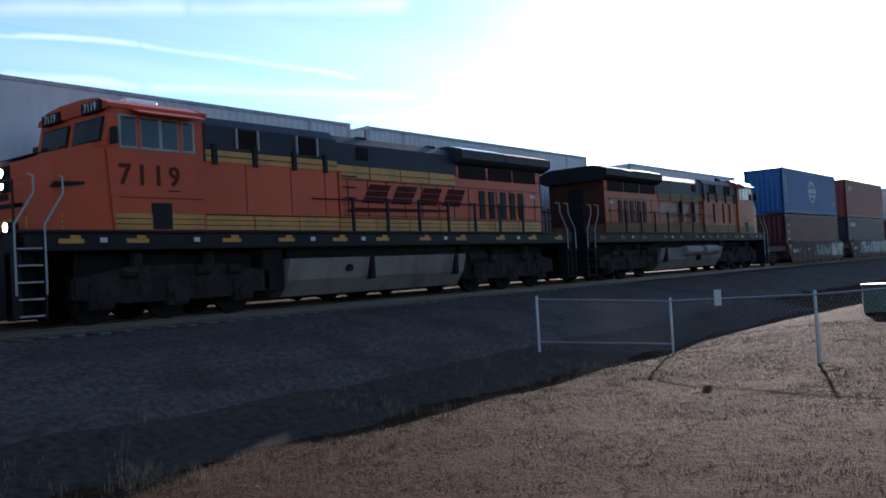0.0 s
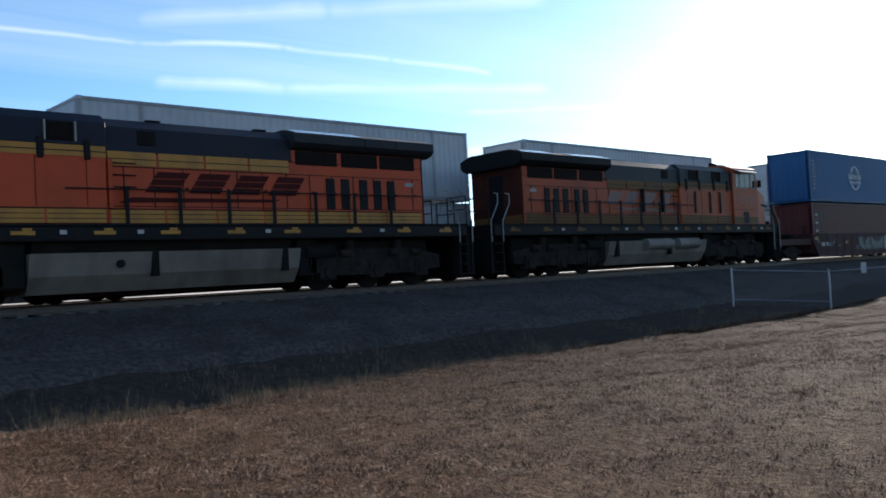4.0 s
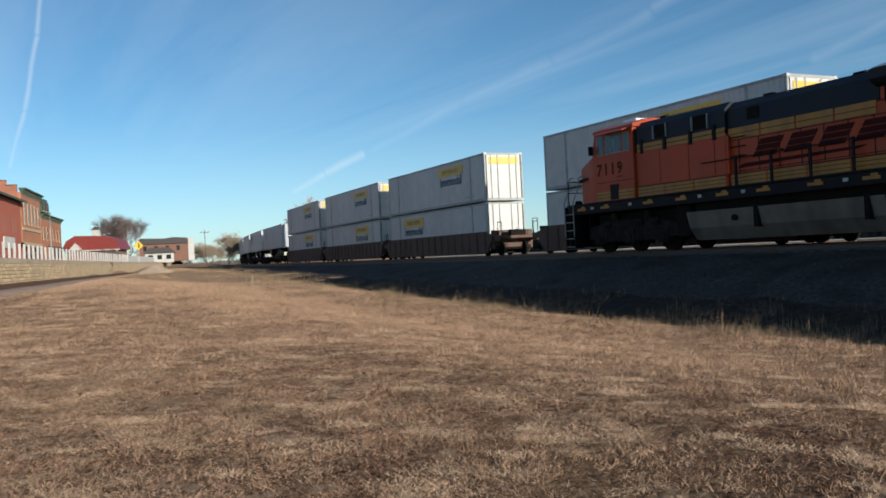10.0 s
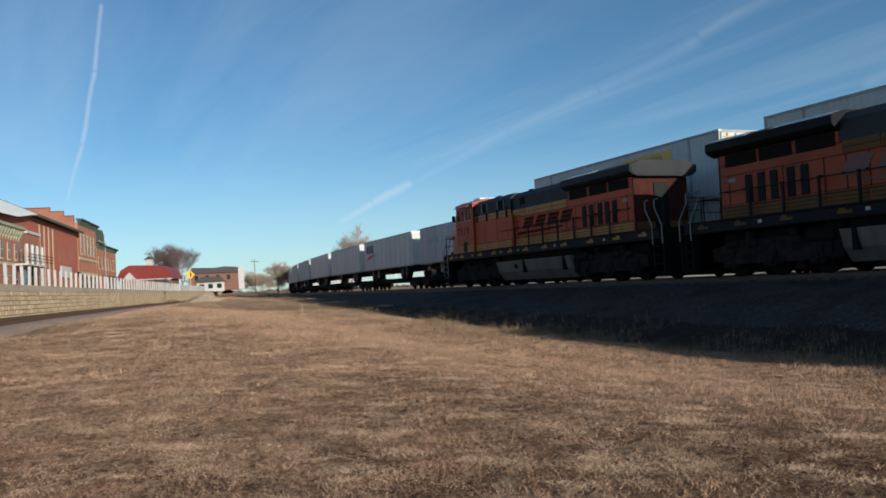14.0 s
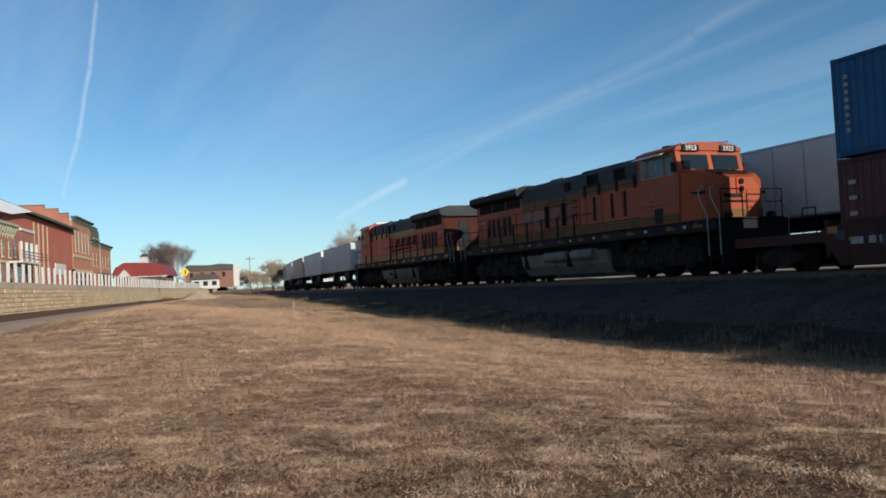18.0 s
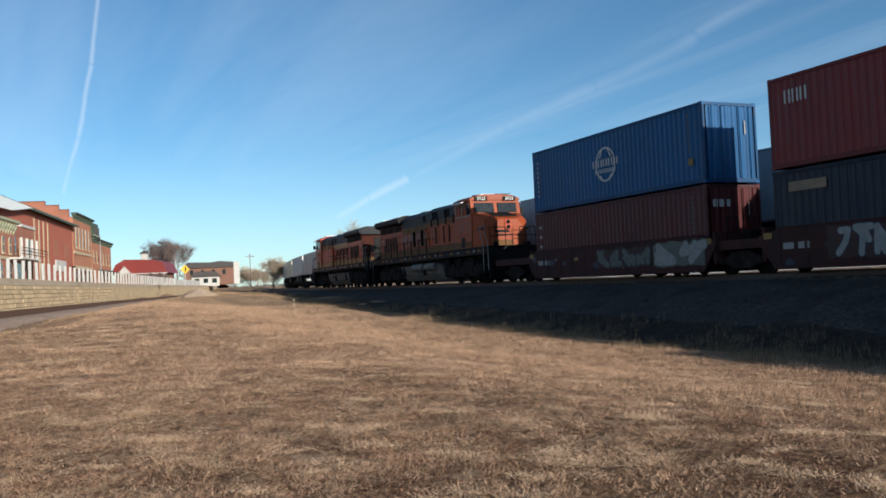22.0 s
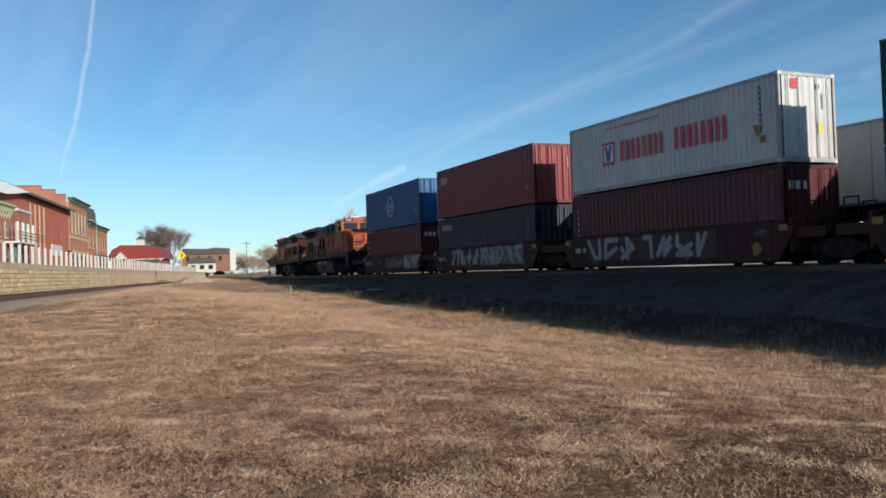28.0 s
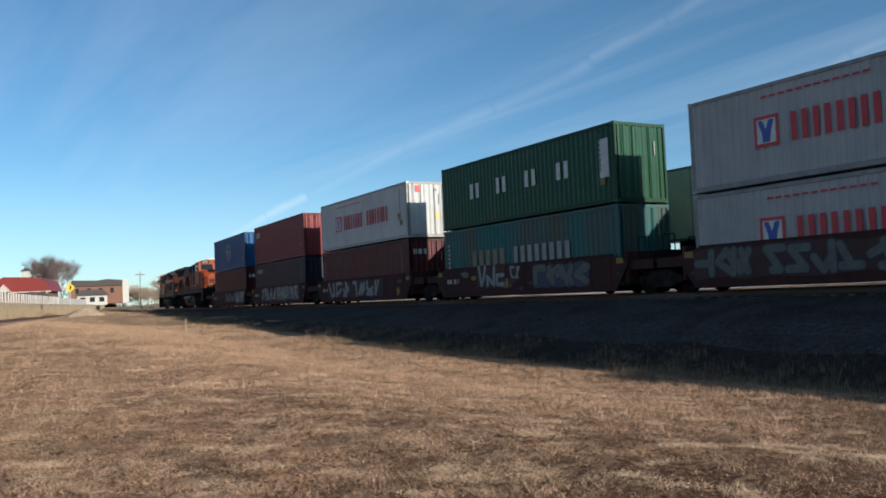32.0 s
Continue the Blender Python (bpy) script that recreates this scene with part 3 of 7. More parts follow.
def locomotive(number, faded=False):
    """Six-axle diesel facing -x."""
    loco = empty("locomotive", "orange and black six-axle diesel freight locomotive with yellow stripes" if not faded else "faded orange and black six-axle diesel locomotive, nose lit by the sun", "locomotive", "locomotives of the train")
    nose, cab0, cab1, blow, rad0, end = -10.15, -8.68, -6.3, -1.84, 3.6, 8.65
    deck = 1.98                          # height of the walkway
    both = (-1, 1)
    orange, yellow, roof_black = (FADED_ORANGE, FADED_YELLOW, FADED_BLACK) if faded else (ORANGE, YELLOW, ROOF_BLUE)

    def side_box(s, x0, x1, d0, d1, z0, z1, c=0.0):
        a, b = sorted((s * d0, s * d1))
        return Shape().box(x0, x1, a, b, z0, z1, c)

    part("underframe", Shape().box(-10.55, 10.45, -1.5, 1.5, 1.56, 1.92, 0.03), BLACK, loco, "black side sill")
    part("walkway", Shape().box(-10.6, 10.5, -1.52, 1.52, 1.92, deck, 0.01), BLACK, loco)
    for s in both:
        for x in (-9.6, -8.1, -5.6, -3.9, -2.0, -0.3, 1.6, 3.4, 5.6, 7.6, 9.4):
            part("sill_marker", side_box(s, x - 0.27, x + 0.27, 1.5, 1.53, 1.70, 1.80, 0.01), yellow, loco, "yellow sill marker")
            part("marker_tab", side_box(s, x - 0.02, x + 0.2, 1.5, 1.528, 1.80, 1.87, 0.01), yellow, loco)
        for x in (-8.9, -6.6, -3.0, -1.1, 2.6, 6.7):
            part("sill_plate", side_box(s, x - 0.08, x + 0.08, 1.5, 1.53, 1.72, 1.82), STEEL, loco)
        part("sill_edge", side_box(s, -10.5, 10.4, 1.5, 1.515, 1.56, 1.60), GRIME, loco)
    # the wide blower section behind the cab, then the narrower engine hood
    part("blower_housing", Shape().box(cab1, blow, -1.40, 1.40, deck, 3.70, 0.04), orange, loco, "smooth orange panels behind the cab")
    part("hood", Shape().box(blow, end, -1.30, 1.30, deck, 3.80, 0.04), orange, loco, "orange long hood")
    for s in both:
        runs = ((nose + 0.45, -8.95, 1.285), (cab0 + 0.05, cab1 - 0.03, 1.5), (cab1 + 0.03, blow - 0.04, 1.40), (blow + 0.05, end - 0.08, 1.30))
        for a, b, d in runs:
            n = max(1, int((b - a) / 1.3))
            for k in range(n):
                x0, x1 = a + (b - a) * k / n + 0.03, a + (b - a) * (k + 1) / n - 0.03
                part("stripe", side_box(s, x0, x1, d - 0.02, d + 0.014, deck + 0.02, 2.34, 0.008), yellow, loco, "yellow lower stripe")
                for z in (2.10, 2.22):
                    part("stripe_line", side_box(s, x0, x1, d, d + 0.019, z, z + 0.018), BLACK, loco)
        for a, b, d in runs[2:]:
            part("stripe_edge", side_box(s, a, b, d - 0.01, d + 0.016, 2.345, 2.375), BLACK, loco)
        # doors along the engine hood
        for k in range(13):
            x = blow + 0.45 + 0.8 * k
            part("door_seam", side_box(s, x - 0.014, x + 0.014, 1.29, 1.312, 2.40, 3.44), BLACK, loco)
            part("door_latch", side_box(s, x + 0.06, x + 0.14, 1.29, 1.325, 2.86, 2.94), GRIME, loco)
        for z in (2.42, 3.42):
            part("door_line", side_box(s, blow + 0.1, end - 0.1, 1.29, 1.309, z, z + 0.022), BLACK, loco)
        for x in (-5.0, -3.55, -2.35):
            part("panel_seam", side_box(s, x - 0.01, x + 0.01, 1.395, 1.406, 2.42, 3.60), NUMBER, loco)
        # yellow upper stripe, cut by dark posts
        for a, b in ((cab1 + 0.08, -6.0), (-5.85, -4.78), (-4.62, -3.5), (-3.34, -2.4), (-2.25, blow - 0.02)):
            part("upper_stripe", side_box(s, a, b, 1.385, 1.412, 3.62, 3.90, 0.01), yellow, loco, "narrow yellow upper stripe")
            part("stripe_line", side_box(s, a, b, 1.40, 1.416, 3.74, 3.765), BLACK, loco)
        for k in range(4):
            a, b = blow + 0.04 + k * 1.34, blow + 1.32 + k * 1.34
            part("upper_stripe", side_box(s, a, b, 1.29, 1.325, 3.46, 3.82, 0.01), yellow, loco, "wide yellow upper stripe")
            part("stripe_line", side_box(s, a, b, 1.30, 1.33, 3.62, 3.64), BLACK, loco)
        for x in (-5.92, -4.7, -3.42, -2.32):
            part("stripe_post", side_box(s, x - 0.07, x + 0.07, 1.38, 1.46, 3.55, 4.05, 0.015), BLACK, loco, "dark bracket post")
        # the dark band of intakes under the roof
        part("vent_band", side_box(s, cab1 + 0.04, blow, 1.20, 1.40, 3.90, 4.50, 0.015), roof_black, loco)
        for a, b in ((-5.22, -4.62), (-3.28, -2.62)):
            part("vent", side_box(s, a, b, 1.37, 1.41, 3.98, 4.46, 0.02), INTAKE, loco, "rusty recessed intake")
            for q in range(6):
                part("vent_slat", side_box(s, a + 0.02, b - 0.02, 1.40, 1.425, 4.01 + 0.075 * q, 4.03 + 0.075 * q), GRIME, loco)
            for x in (a - 0.03, b + 0.03):
                part("vent_post", side_box(s, x - 0.022, x + 0.022, 1.39, 1.45, 3.98, 4.46), RAILING if not faded else BLACK, loco, "vent edge")
        part("vent", side_box(s, -1.0, -0.5, 1.27, 1.325, 4.0, 4.38, 0.02), GRIME, loco, "small square intake")
        part("cab_gap", side_box(s, cab1 + 0.01, cab1 + 0.12, 1.36, 1.43, 3.6, 4.5), BLACK, loco)
        # under the radiator
        for a, b in ((3.75, 5.25), (5.4, 6.8), (6.9, 8.35)):
            part("radiator_grille", side_box(s, a, b, 1.26, 1.32, 3.72, 4.14, 0.02), INTAKE, loco, "dark radiator intake")
        for x in (4.95, 5.5, 6.2, 6.75, 7.3):
            part("louvre_panel", side_box(s, x - 0.16, x + 0.16, 1.29, 1.34, 2.42, 3.36, 0.02), BLACK, loco, "dark louvred door panel")
        part("red_notice", side_box(s, 7.9, 8.25, 1.29, 1.312, 3.2, 3.32), RAILING, loco)
        if faded:
            for x in (-5.2, -4.3, -3.0, -0.4, 1.1):
                part("hood_rib", side_box(s, x - 0.07, x + 0.07, 1.30, 1.45, 2.5, 3.5, 0.02), BLACK, loco, "dark upright rib")
        # ladder rungs and panel at the step in the hood
        part("hood_ladder", side_box(s, blow + 0.02, blow + 0.12, 1.3, 1.42, 2.4, 3.6), orange, loco)
        for z in (2.9, 3.2, 3.5):
            part("rung", side_box(s, blow + 0.1, blow + 0.75, 1.33, 1.37, z, z + 0.03), GRIME, loco)
    part("hood_roof", Shape().prism([(-1.38, 3.86), (1.38, 3.86), (1.38, 4.48), (1.12, 4.72), (-1.12, 4.72), (-1.38, 4.48)], cab1 + 0.02, blow, "x"), roof_black, loco, "dark blue-black hood roof")
    part("engine_roof", Shape().prism([(-1.30, 3.82), (1.30, 3.82), (1.30, 4.44), (1.0, 4.68), (-1.0, 4.68), (-1.30, 4.44)], blow, rad0, "x"), roof_black, loco, "dark blue-black hood roof")
    part("exhaust_stack", Shape().box(0.9, 2.1, -0.5, 0.5, 4.66, 4.86 if faded else 4.76, 0.04), BLACK if not faded else RAILING, loco)
    for x in (-5.6, -3.2, -0.6, 2.6):
        part("lifting_lug", Shape().box(x, x + 0.4, -1.0, -0.85, 4.66, 4.74, 0.01), GRIME, loco)
    part("radiator_body", Shape().box(rad0, end, -1.295, 1.295, 3.79, 4.25, 0.03), orange, loco)
    # flared housing over the radiators
    half = [(1.28, 4.14), (1.50, 4.22), (1.62, 4.34), (1.62, 4.60), (1.05, 4.78)]
    ring_pts = [(-y, z) for y, z in half] + [(y, z) for y, z in reversed(half)]
    part("radiator_wing", Shape().prism(ring_pts, rad0 - 0.05, end + 0.3, "x"), WING if not faded else BLACK, loco, "wide flared radiator housing, dark")
    part("wing_end", Shape().prism([(y * 0.97, 4.17 + (z - 4.14) * 0.92) for y, z in ring_pts], end + 0.3, end + 0.33, "x"), WING if not faded else BLACK, loco, "dusty end of the housing")
    for s in both:
        for a, b in ((rad0 + 0.02, rad0 + 2.4), (rad0 + 3.5, end + 0.1)) if faded else ((rad0 + 0.02, rad0 + 2.4),):
            top = [(s * 1.60, 4.617), (s * 1.10, 4.775), (s * 1.10, 4.79), (s * 1.60, 4.632)]
            part("wing_sheet", Shape().prism(top, a, b, "x"), SHEEN, loco, "smooth sloping sheet that glints")
        for x in (rad0 + 2.5, end - 1.3):
            part("wing_seam", side_box(s, x - 0.01, x + 0.01, 1.6, 1.628, 4.34, 4.6), GRIME, loco)
    part("roof_fan", Shape().tube((6.0, 0, 4.76), (6.0, 0, 4.84), 0.75, n=20), BLACK, loco)
    # the hood's rear end is much darker than its sides
    part("rear_hood_end", Shape().box(end - 0.01, end + 0.04, -1.305, 1.305, deck + 0.01, 4.2, 0.01), HOOD_END, loco, "dark rear end of the hood")
    part("rear_stripe", Shape().box(end + 0.01, end + 0.05, -1.25, 1.25, deck + 0.04, 2.34), FADED_YELLOW, loco)
    part("rear_door", Shape().box(end + 0.03, end + 0.08, -0.35, 0.35, deck + 0.05, 3.9, 0.01), BLACK, loco, "dark rear hood door")
    # cab
    cabside = [(cab0 + 0.06, deck), (cab1, deck), (cab1, 4.66), (cab0 + 0.12, 4.66), (cab0 - 0.06, 3.80)]
    part("cab", Shape().prism(cabside, -1.5, 1.5), orange, loco, "orange driver's cab")
    part("cab_roof", Shape().prism([(-1.54, 4.60), (1.54, 4.60), (1.50, 4.70), (1.1, 4.86), (0.5, 4.92), (-0.5, 4.92), (-1.1, 4.86), (-1.50, 4.70)], cab0 + 0.04, cab1 + 0.08, "x"), orange, loco, "orange cab roof")
    part("roof_rim", Shape().prism([(-1.555, 4.60), (-1.5, 4.60), (-1.06, 4.875), (-0.5, 4.935), (-0.5, 4.925), (-1.1, 4.865), (-1.555, 4.70)], cab1 + 0.02, cab1 + 0.10, "x"), orange, loco)
    part("roof_unit", Shape().box(cab0 + 0.95, cab0 + 1.75, -0.75, 0.45, 4.88, 5.04, 0.04), WHITEPAINT, loco, "pale air-conditioning box")
    if faded:
        for x in (cab0 + 0.3, cab0 + 1.9):
            part("roof_box", Shape().box(x, x + 0.35, -0.9, -0.2, 4.84, 4.98, 0.03), BLACK, loco)
        part("sun_rail", Shape().tube((cab0 + 0.1, -1.0, 4.97), (cab0 + 1.5, -1.0, 4.97), 0.02, n=6), RAILING, loco)
    part("horn", Shape().tube((cab1 - 0.4, 0.3, 4.88), (cab1 - 0.4, 0.3, 5.02), 0.04).tube((cab1 - 0.7, 0.3, 5.02), (cab1 - 0.1, 0.3, 5.02), 0.05, 0.09, 8), GRIME, loco)
    for s in both:
        fr = part("window_frame", side_box(s, -8.44, -6.52, 1.47, 1.512, 3.74, 4.48, 0.01), RAILING, loco, "pale frame of the side windows")
        for a, b, m in ((-8.38, -8.03, GLASS), (-7.90, -7.46, GLASS), (-7.38, -6.98, GLASS), (-6.84, -6.58, GLASS)):
            part("cab_window", side_box(s, a, b, 1.48, 1.520, 3.80, 4.43, 0.006), m, fr, "tinted side window")
        for x in (-7.965, -6.91):
            part("window_post", side_box(s, x - 0.05, x + 0.05, 1.5, 1.518, 3.76, 4.46), orange, fr)
        a, b = sorted((s * 1.5, s * 1.86))
        part("sun_shade", Shape().prism([(a if s < 0 else a, 4.47 if s < 0 else 4.60), (b, 4.60 if s < 0 else 4.47), (b, 4.63 if s < 0 else 4.50), (a, 4.50 if s < 0 else 4.63)], -8.15, -6.45, "x"), orange if not faded else SHEEN, loco, "sheet-metal sunshade")
        part("shade_tip", Shape().prism([(-8.20, 4.60), (-6.55, 4.60), (-6.40, 4.47), (-8.20, 4.47)], s * 1.503 - 0.004, s * 1.503 + 0.004), orange, loco)
        part("mirror", side_box(s, cab0 + 0.0, cab0 + 0.08, 1.55, 1.75, 3.8, 4.15, 0.01), BLACK, loco)
        part("side_locker", side_box(s, -7.72, -7.2, 1.47, 1.516, 2.0, 2.58, 0.01), BLACK, loco, "dark side locker opening")
        part("body_seam", side_box(s, -8.5, -6.32, 1.495, 1.506, 2.68, 2.70), NUMBER, loco)
        for k, digit in enumerate(number):
            me = words(digit, 0.62, 0.003, bold=0.016)
            me.materials.clear()
            part("road_digit", me, NUMBER if not faded else NUMBER_FADED, loco, "painted road number digit", at=pose(-7.72 - s * (k - 1.5) * 0.41, s * 1.504, 3.16, rz=0 if s < 0 else 180))
        part("number_underline", side_box(s, -7.28, -6.98, 1.5, 1.506, 2.84, 2.87), BLACK, loco)
        # the railway's mark as plain slanted strokes
        dark = EMBLEM if not faded else EMBLEM_FADED
        a, b = sorted((s * 1.305, s * 1.316))
        sk = -0.34 * s
        slant = lambda z: sk * (z - 2.8) / 0.5
        for x in (-0.85, 0.36, 1.57, 2.78):
            for z0, z1 in ((2.80, 2.97), (2.99, 3.15), (3.17, 3.34)):
                part("emblem_bar", Shape().prism([(x + slant(z0), z0), (x + 0.9 + slant(z0), z0), (x + 0.9 + slant(z1), z1), (x + slant(z1), z1)], a, b), dark, loco, "dark slanted emblem bar")
        part("emblem_swoosh", Shape().prism([(-1.55, 2.52), (2.9, 2.60), (3.2, 2.68), (-1.2, 2.66)], a, b), dark, loco)
    # nose: blunt, tapering forward, with cut upper edges
    def ring_at(x, w, top, cut):
        return [(x, -w, deck), (x, -w, top - cut), (x, -w + cut * 1.1, top), (x, w - cut * 1.1, top), (x, w, top - cut), (x, w, deck)]
    rows = ring_at(cab0 + 0.1, 1.46, 3.86, 0.12) + ring_at(-8.95, 1.42, 3.84, 0.14) + ring_at(nose + 0.34, 1.27, 3.60, 0.22) + ring_at(nose, 0.86, 3.42, 0.30)
    n = 6
    faces = [(k * n + i, k * n + (i + 1) % n, (k + 1) * n + (i + 1) % n, (k + 1) * n + i) for k in range(3) for i in range(n)] + [tuple(range(n - 1, -1, -1)), tuple(range(3 * n, 4 * n))]
    part("nose", Shape().add(rows, faces), orange, loco, "blunt orange nose")
    part("nose_top", Shape().prism([(-8.75, 3.86), (nose + 0.2, 3.585), (nose + 0.2, 3.61), (-8.75, 3.89)], -0.7, 0.7), BLACK, loco, "dark anti-glare nose top")
    part("nose_bell", Shape().tube((nose + 0.5, -0.7, 3.62), (nose + 0.5, -0.7, 3.74), 0.1, 0.05).tube((nose + 0.95, -0.6, 3.72), (nose + 0.95, -0.6, 3.82), 0.08), GRIME, loco)
    for y0, y1 in ((-1.24, -0.15), (0.15, 1.24)):
        fr = part("windshield_frame", Shape().prism([(cab0 - 0.068, 3.90), (cab0 + 0.02, 3.90), (cab0 + 0.12, 4.44), (cab0 + 0.026, 4.44)], y0 - 0.035, y1 + 0.035), BLACK, loco)
        part("windshield", Shape().prism([(cab0 - 0.075, 3.94), (cab0 + 0.02, 3.94), (cab0 + 0.10, 4.40), (cab0 + 0.008, 4.40)], y0, y1), GLASS, fr, "dark windshield")
    part("nose_band", Shape().box(nose - 0.012, nose + 0.06, -0.84, 0.84, deck + 0.02, 2.30, 0.01), yellow, loco)
    part("nose_door", Shape().box(nose - 0.02, nose + 0.1, -0.78, -0.26, 2.02, 3.0, 0.02), orange, loco, "nose door")
    part("nose_emblem", Shape().prism([(-0.1, 2.70), (0.7, 2.70), (0.78, 2.84), (-0.02, 2.84)], nose - 0.02, nose + 0.02, "x"), BLACK, loco)
    part("nose_swoosh", Shape().prism([(-0.8, 2.50), (0.6, 2.55), (0.78, 2.62), (-0.7, 2.60)], nose - 0.02, nose + 0.02, "x"), BLACK, loco)
    for s in both:
        part("nose_side_emblem", Shape().prism([(-9.9, 2.86), (-9.25, 2.92), (-9.1, 3.0), (-9.8, 2.98)], s * 1.33 - 0.05, s * 1.33 + 0.05), BLACK, loco)
    for y in both:
        bd = part("number_board", Shape().box(cab0 - 0.02, cab0 + 0.3, y * 0.86 - 0.38, y * 0.86 + 0.38, 4.56, 4.80, 0.015), BLACK, loco, "lit number board")
        me = words(number, 0.26, 0.002, bold=0.004)
        me.materials.clear()
        part("board_number", me, BOARD, bd, at=pose(cab0 - 0.024, y * 0.86, 4.67, rz=-90))
    lamp = LAMP if not faded else GLASS
    part("headlight_box", Shape().box(nose - 0.05, nose + 0.2, -0.2, 0.2, 2.86, 3.42, 0.03), BLACK if not faded else ORANGE, loco)
    for z in (3.0, 3.26):
        hl = part("headlight", Shape().tube((nose + 0.05, 0, z), (nose - 0.10, 0, z), 0.105, n=12), GRIME, loco, "glowing headlight" if not faded else "unlit headlight")
        part("lens", Shape().tube((nose - 0.095, 0, z), (nose - 0.105, 0, z), 0.09, n=12), lamp, hl)
    for y in (-0.95, 0.95):
        dl = part("ditch_light", Shape().tube((nose - 0.28, y, 2.06), (nose - 0.50, y, 2.06), 0.11, 0.12, 12), GRIME, loco, "ditch light in a dark housing")
        part("lens", Shape().tube((nose - 0.49, y, 2.06), (nose - 0.505, y, 2.06), 0.095, n=12), lamp, dl)
        part("ditch_light_bracket", Shape().box(nose - 0.36, nose - 0.26, y - 0.05, y + 0.05, 1.92, 2.06), GRIME, loco)
    # below the frame
    part("fuel_tank", Shape().prism([(-1.3, 0.72), (-1.0, 0.3), (1.0, 0.3), (1.3, 0.72), (1.45, 1.27), (-1.45, 1.27)], -3.75, 3.7, "x"), TANKGREY, loco, "long weathered grey fuel tank")
    for x in (-0.78, 3.1):
        part("tank_strap", Shape().box(x, x + 0.16, -1.47, 1.47, 0.64, 1.29), GRIME, loco)
    part("tank_saddle", Shape().box(-3.6, 3.55, -1.15, 1.15, 1.26, 1.57), GRIME, loco)
    for s in both:
        part("tank_fitting", Shape().tube((-1.6, s * 1.3, 0.98), (-1.6, s * 1.48, 0.98), 0.1, n=10), GRIME, loco)
        part("air_reservoir", Shape().tube((4.0, s * 1.15, 1.15), (5.0, s * 1.15, 1.15), 0.22, n=10), GRIME, loco)
        if faded:
            for a, b in ((-2.9, -1.2), (-0.7, 1.2)):
                part("air_reservoir", Shape().tube((a, s * 1.42, 1.12), (b, s * 1.42, 1.12), 0.24, n=12), TANKGREY, loco, "long dusty air reservoir")
    for x0, x1 in ((-4.5, -3.78), (3.74, 4.4)):
        part("equipment_box", Shape().box(x0, x1, -1.25, 1.25, 0.45, 1.56, 0.05), GRIME, loco, "greasy underfloor equipment")
    for x0 in (-6.9, 6.7):
        t = part("truck_frame", Shape().box(x0 - 2.35, x0 + 2.35, -0.95, 0.95, 0.5, 1.5, 0.06), GRIME, loco, "three-axle truck frame")
        for y in (-1.15, 1.15):
            f = Shape().prism([(x0 - 2.6, 0.55), (x0 - 1.4, 0.42), (x0 + 1.4, 0.42), (x0 + 2.6, 0.55), (x0 + 2.6, 0.98), (x0 + 1.2, 1.22), (x0 - 1.2, 1.22), (x0 - 2.6, 0.98)], y - 0.1, y + 0.1)
            for dx in (-1.95, -0.1, 1.75):
                f.box(x0 + dx - 0.28, x0 + dx + 0.28, y - 0.17, y + 0.17, 0.3, 0.86, 0.03)
                f.tube((x0 + dx, y - 0.22, 0.53), (x0 + dx, y + 0.22, 0.53), 0.17, n=10)
            for dx in (-1.05, 0.85):
                f.tube((x0 + dx, y, 0.55), (x0 + dx, y, 1.5), 0.15, n=8)
            part("side_frame", f, RUNNING, t)
            for dx in (-1.5, 0.4, 1.3):
                part("brake_cylinder", Shape().tube((x0 + dx, y * 1.12, 1.08), (x0 + dx + 0.35, y * 1.12, 1.08), 0.12, n=8), RUNNING, t)
            part("sand_pipe", Shape().bent([(x0 - 2.5, y * 1.1, 1.5), (x0 - 2.55, y * 1.1, 0.7), (x0 - 2.45, y * 1.0, 0.25)], 0.03), GRIME, t)
        for dx in (-1.95, -0.1, 1.75):
            wheelset(loco, x0 + dx, 0.53, spin=SPIN_NEAR)
    for s in both:
        xe = s * 10.62 - 0.05
        part("pilot", Shape().box(xe - 0.1, xe + 0.1, -1.4, 1.4, 0.25, 1.58, 0.03), BLACK, loco)
        c = Shape().box(xe + s * 0.25 - 0.4, xe + s * 0.25 + 0.4, -0.12, 0.12, 0.72, 0.98, 0.03).box(xe + s * 0.5 - 0.12, xe + s * 0.5 + 0.12, -0.2, 0.2, 0.66, 1.04, 0.04)
        part("coupler", c, GRIME, loco)
        for y in (-0.5, 0.5):
            part("air_hose", Shape().bent([(xe + s * 0.1, y, 1.1), (xe + s * 0.3, y, 0.65), (xe + s * 0.45, y * 0.9, 0.55)], 0.03), GRIME, loco)
        xs = xe - s * 0.22
        for side in both:
            a, b = sorted((side * 1.12, side * 1.5))
            part("step_plate", Shape().box(xs - 0.3, xs + 0.3, *sorted((side * 1.08, side * 1.12)), 0.22, 1.9), BLACK, loco)
            for k in range(5):
                z = 0.26 + 0.33 * k
                st = part("boarding_step", Shape().box(xs - 0.25, xs + 0.25, a, b, z, z + 0.04), GRIME, loco, "dark steel boarding step")
                # pale front edges; the rear ones are coloured dark for the shadow there
                part("step_nosing", Shape().box(xs - 0.25, xs + 0.25, side * 1.5 - 0.012, side * 1.5 + 0.012, z + 0.015, z + 0.05), RAILING if not faded and s < 0 else GRIME, st, "pale step edge" if not faded and s < 0 else "")
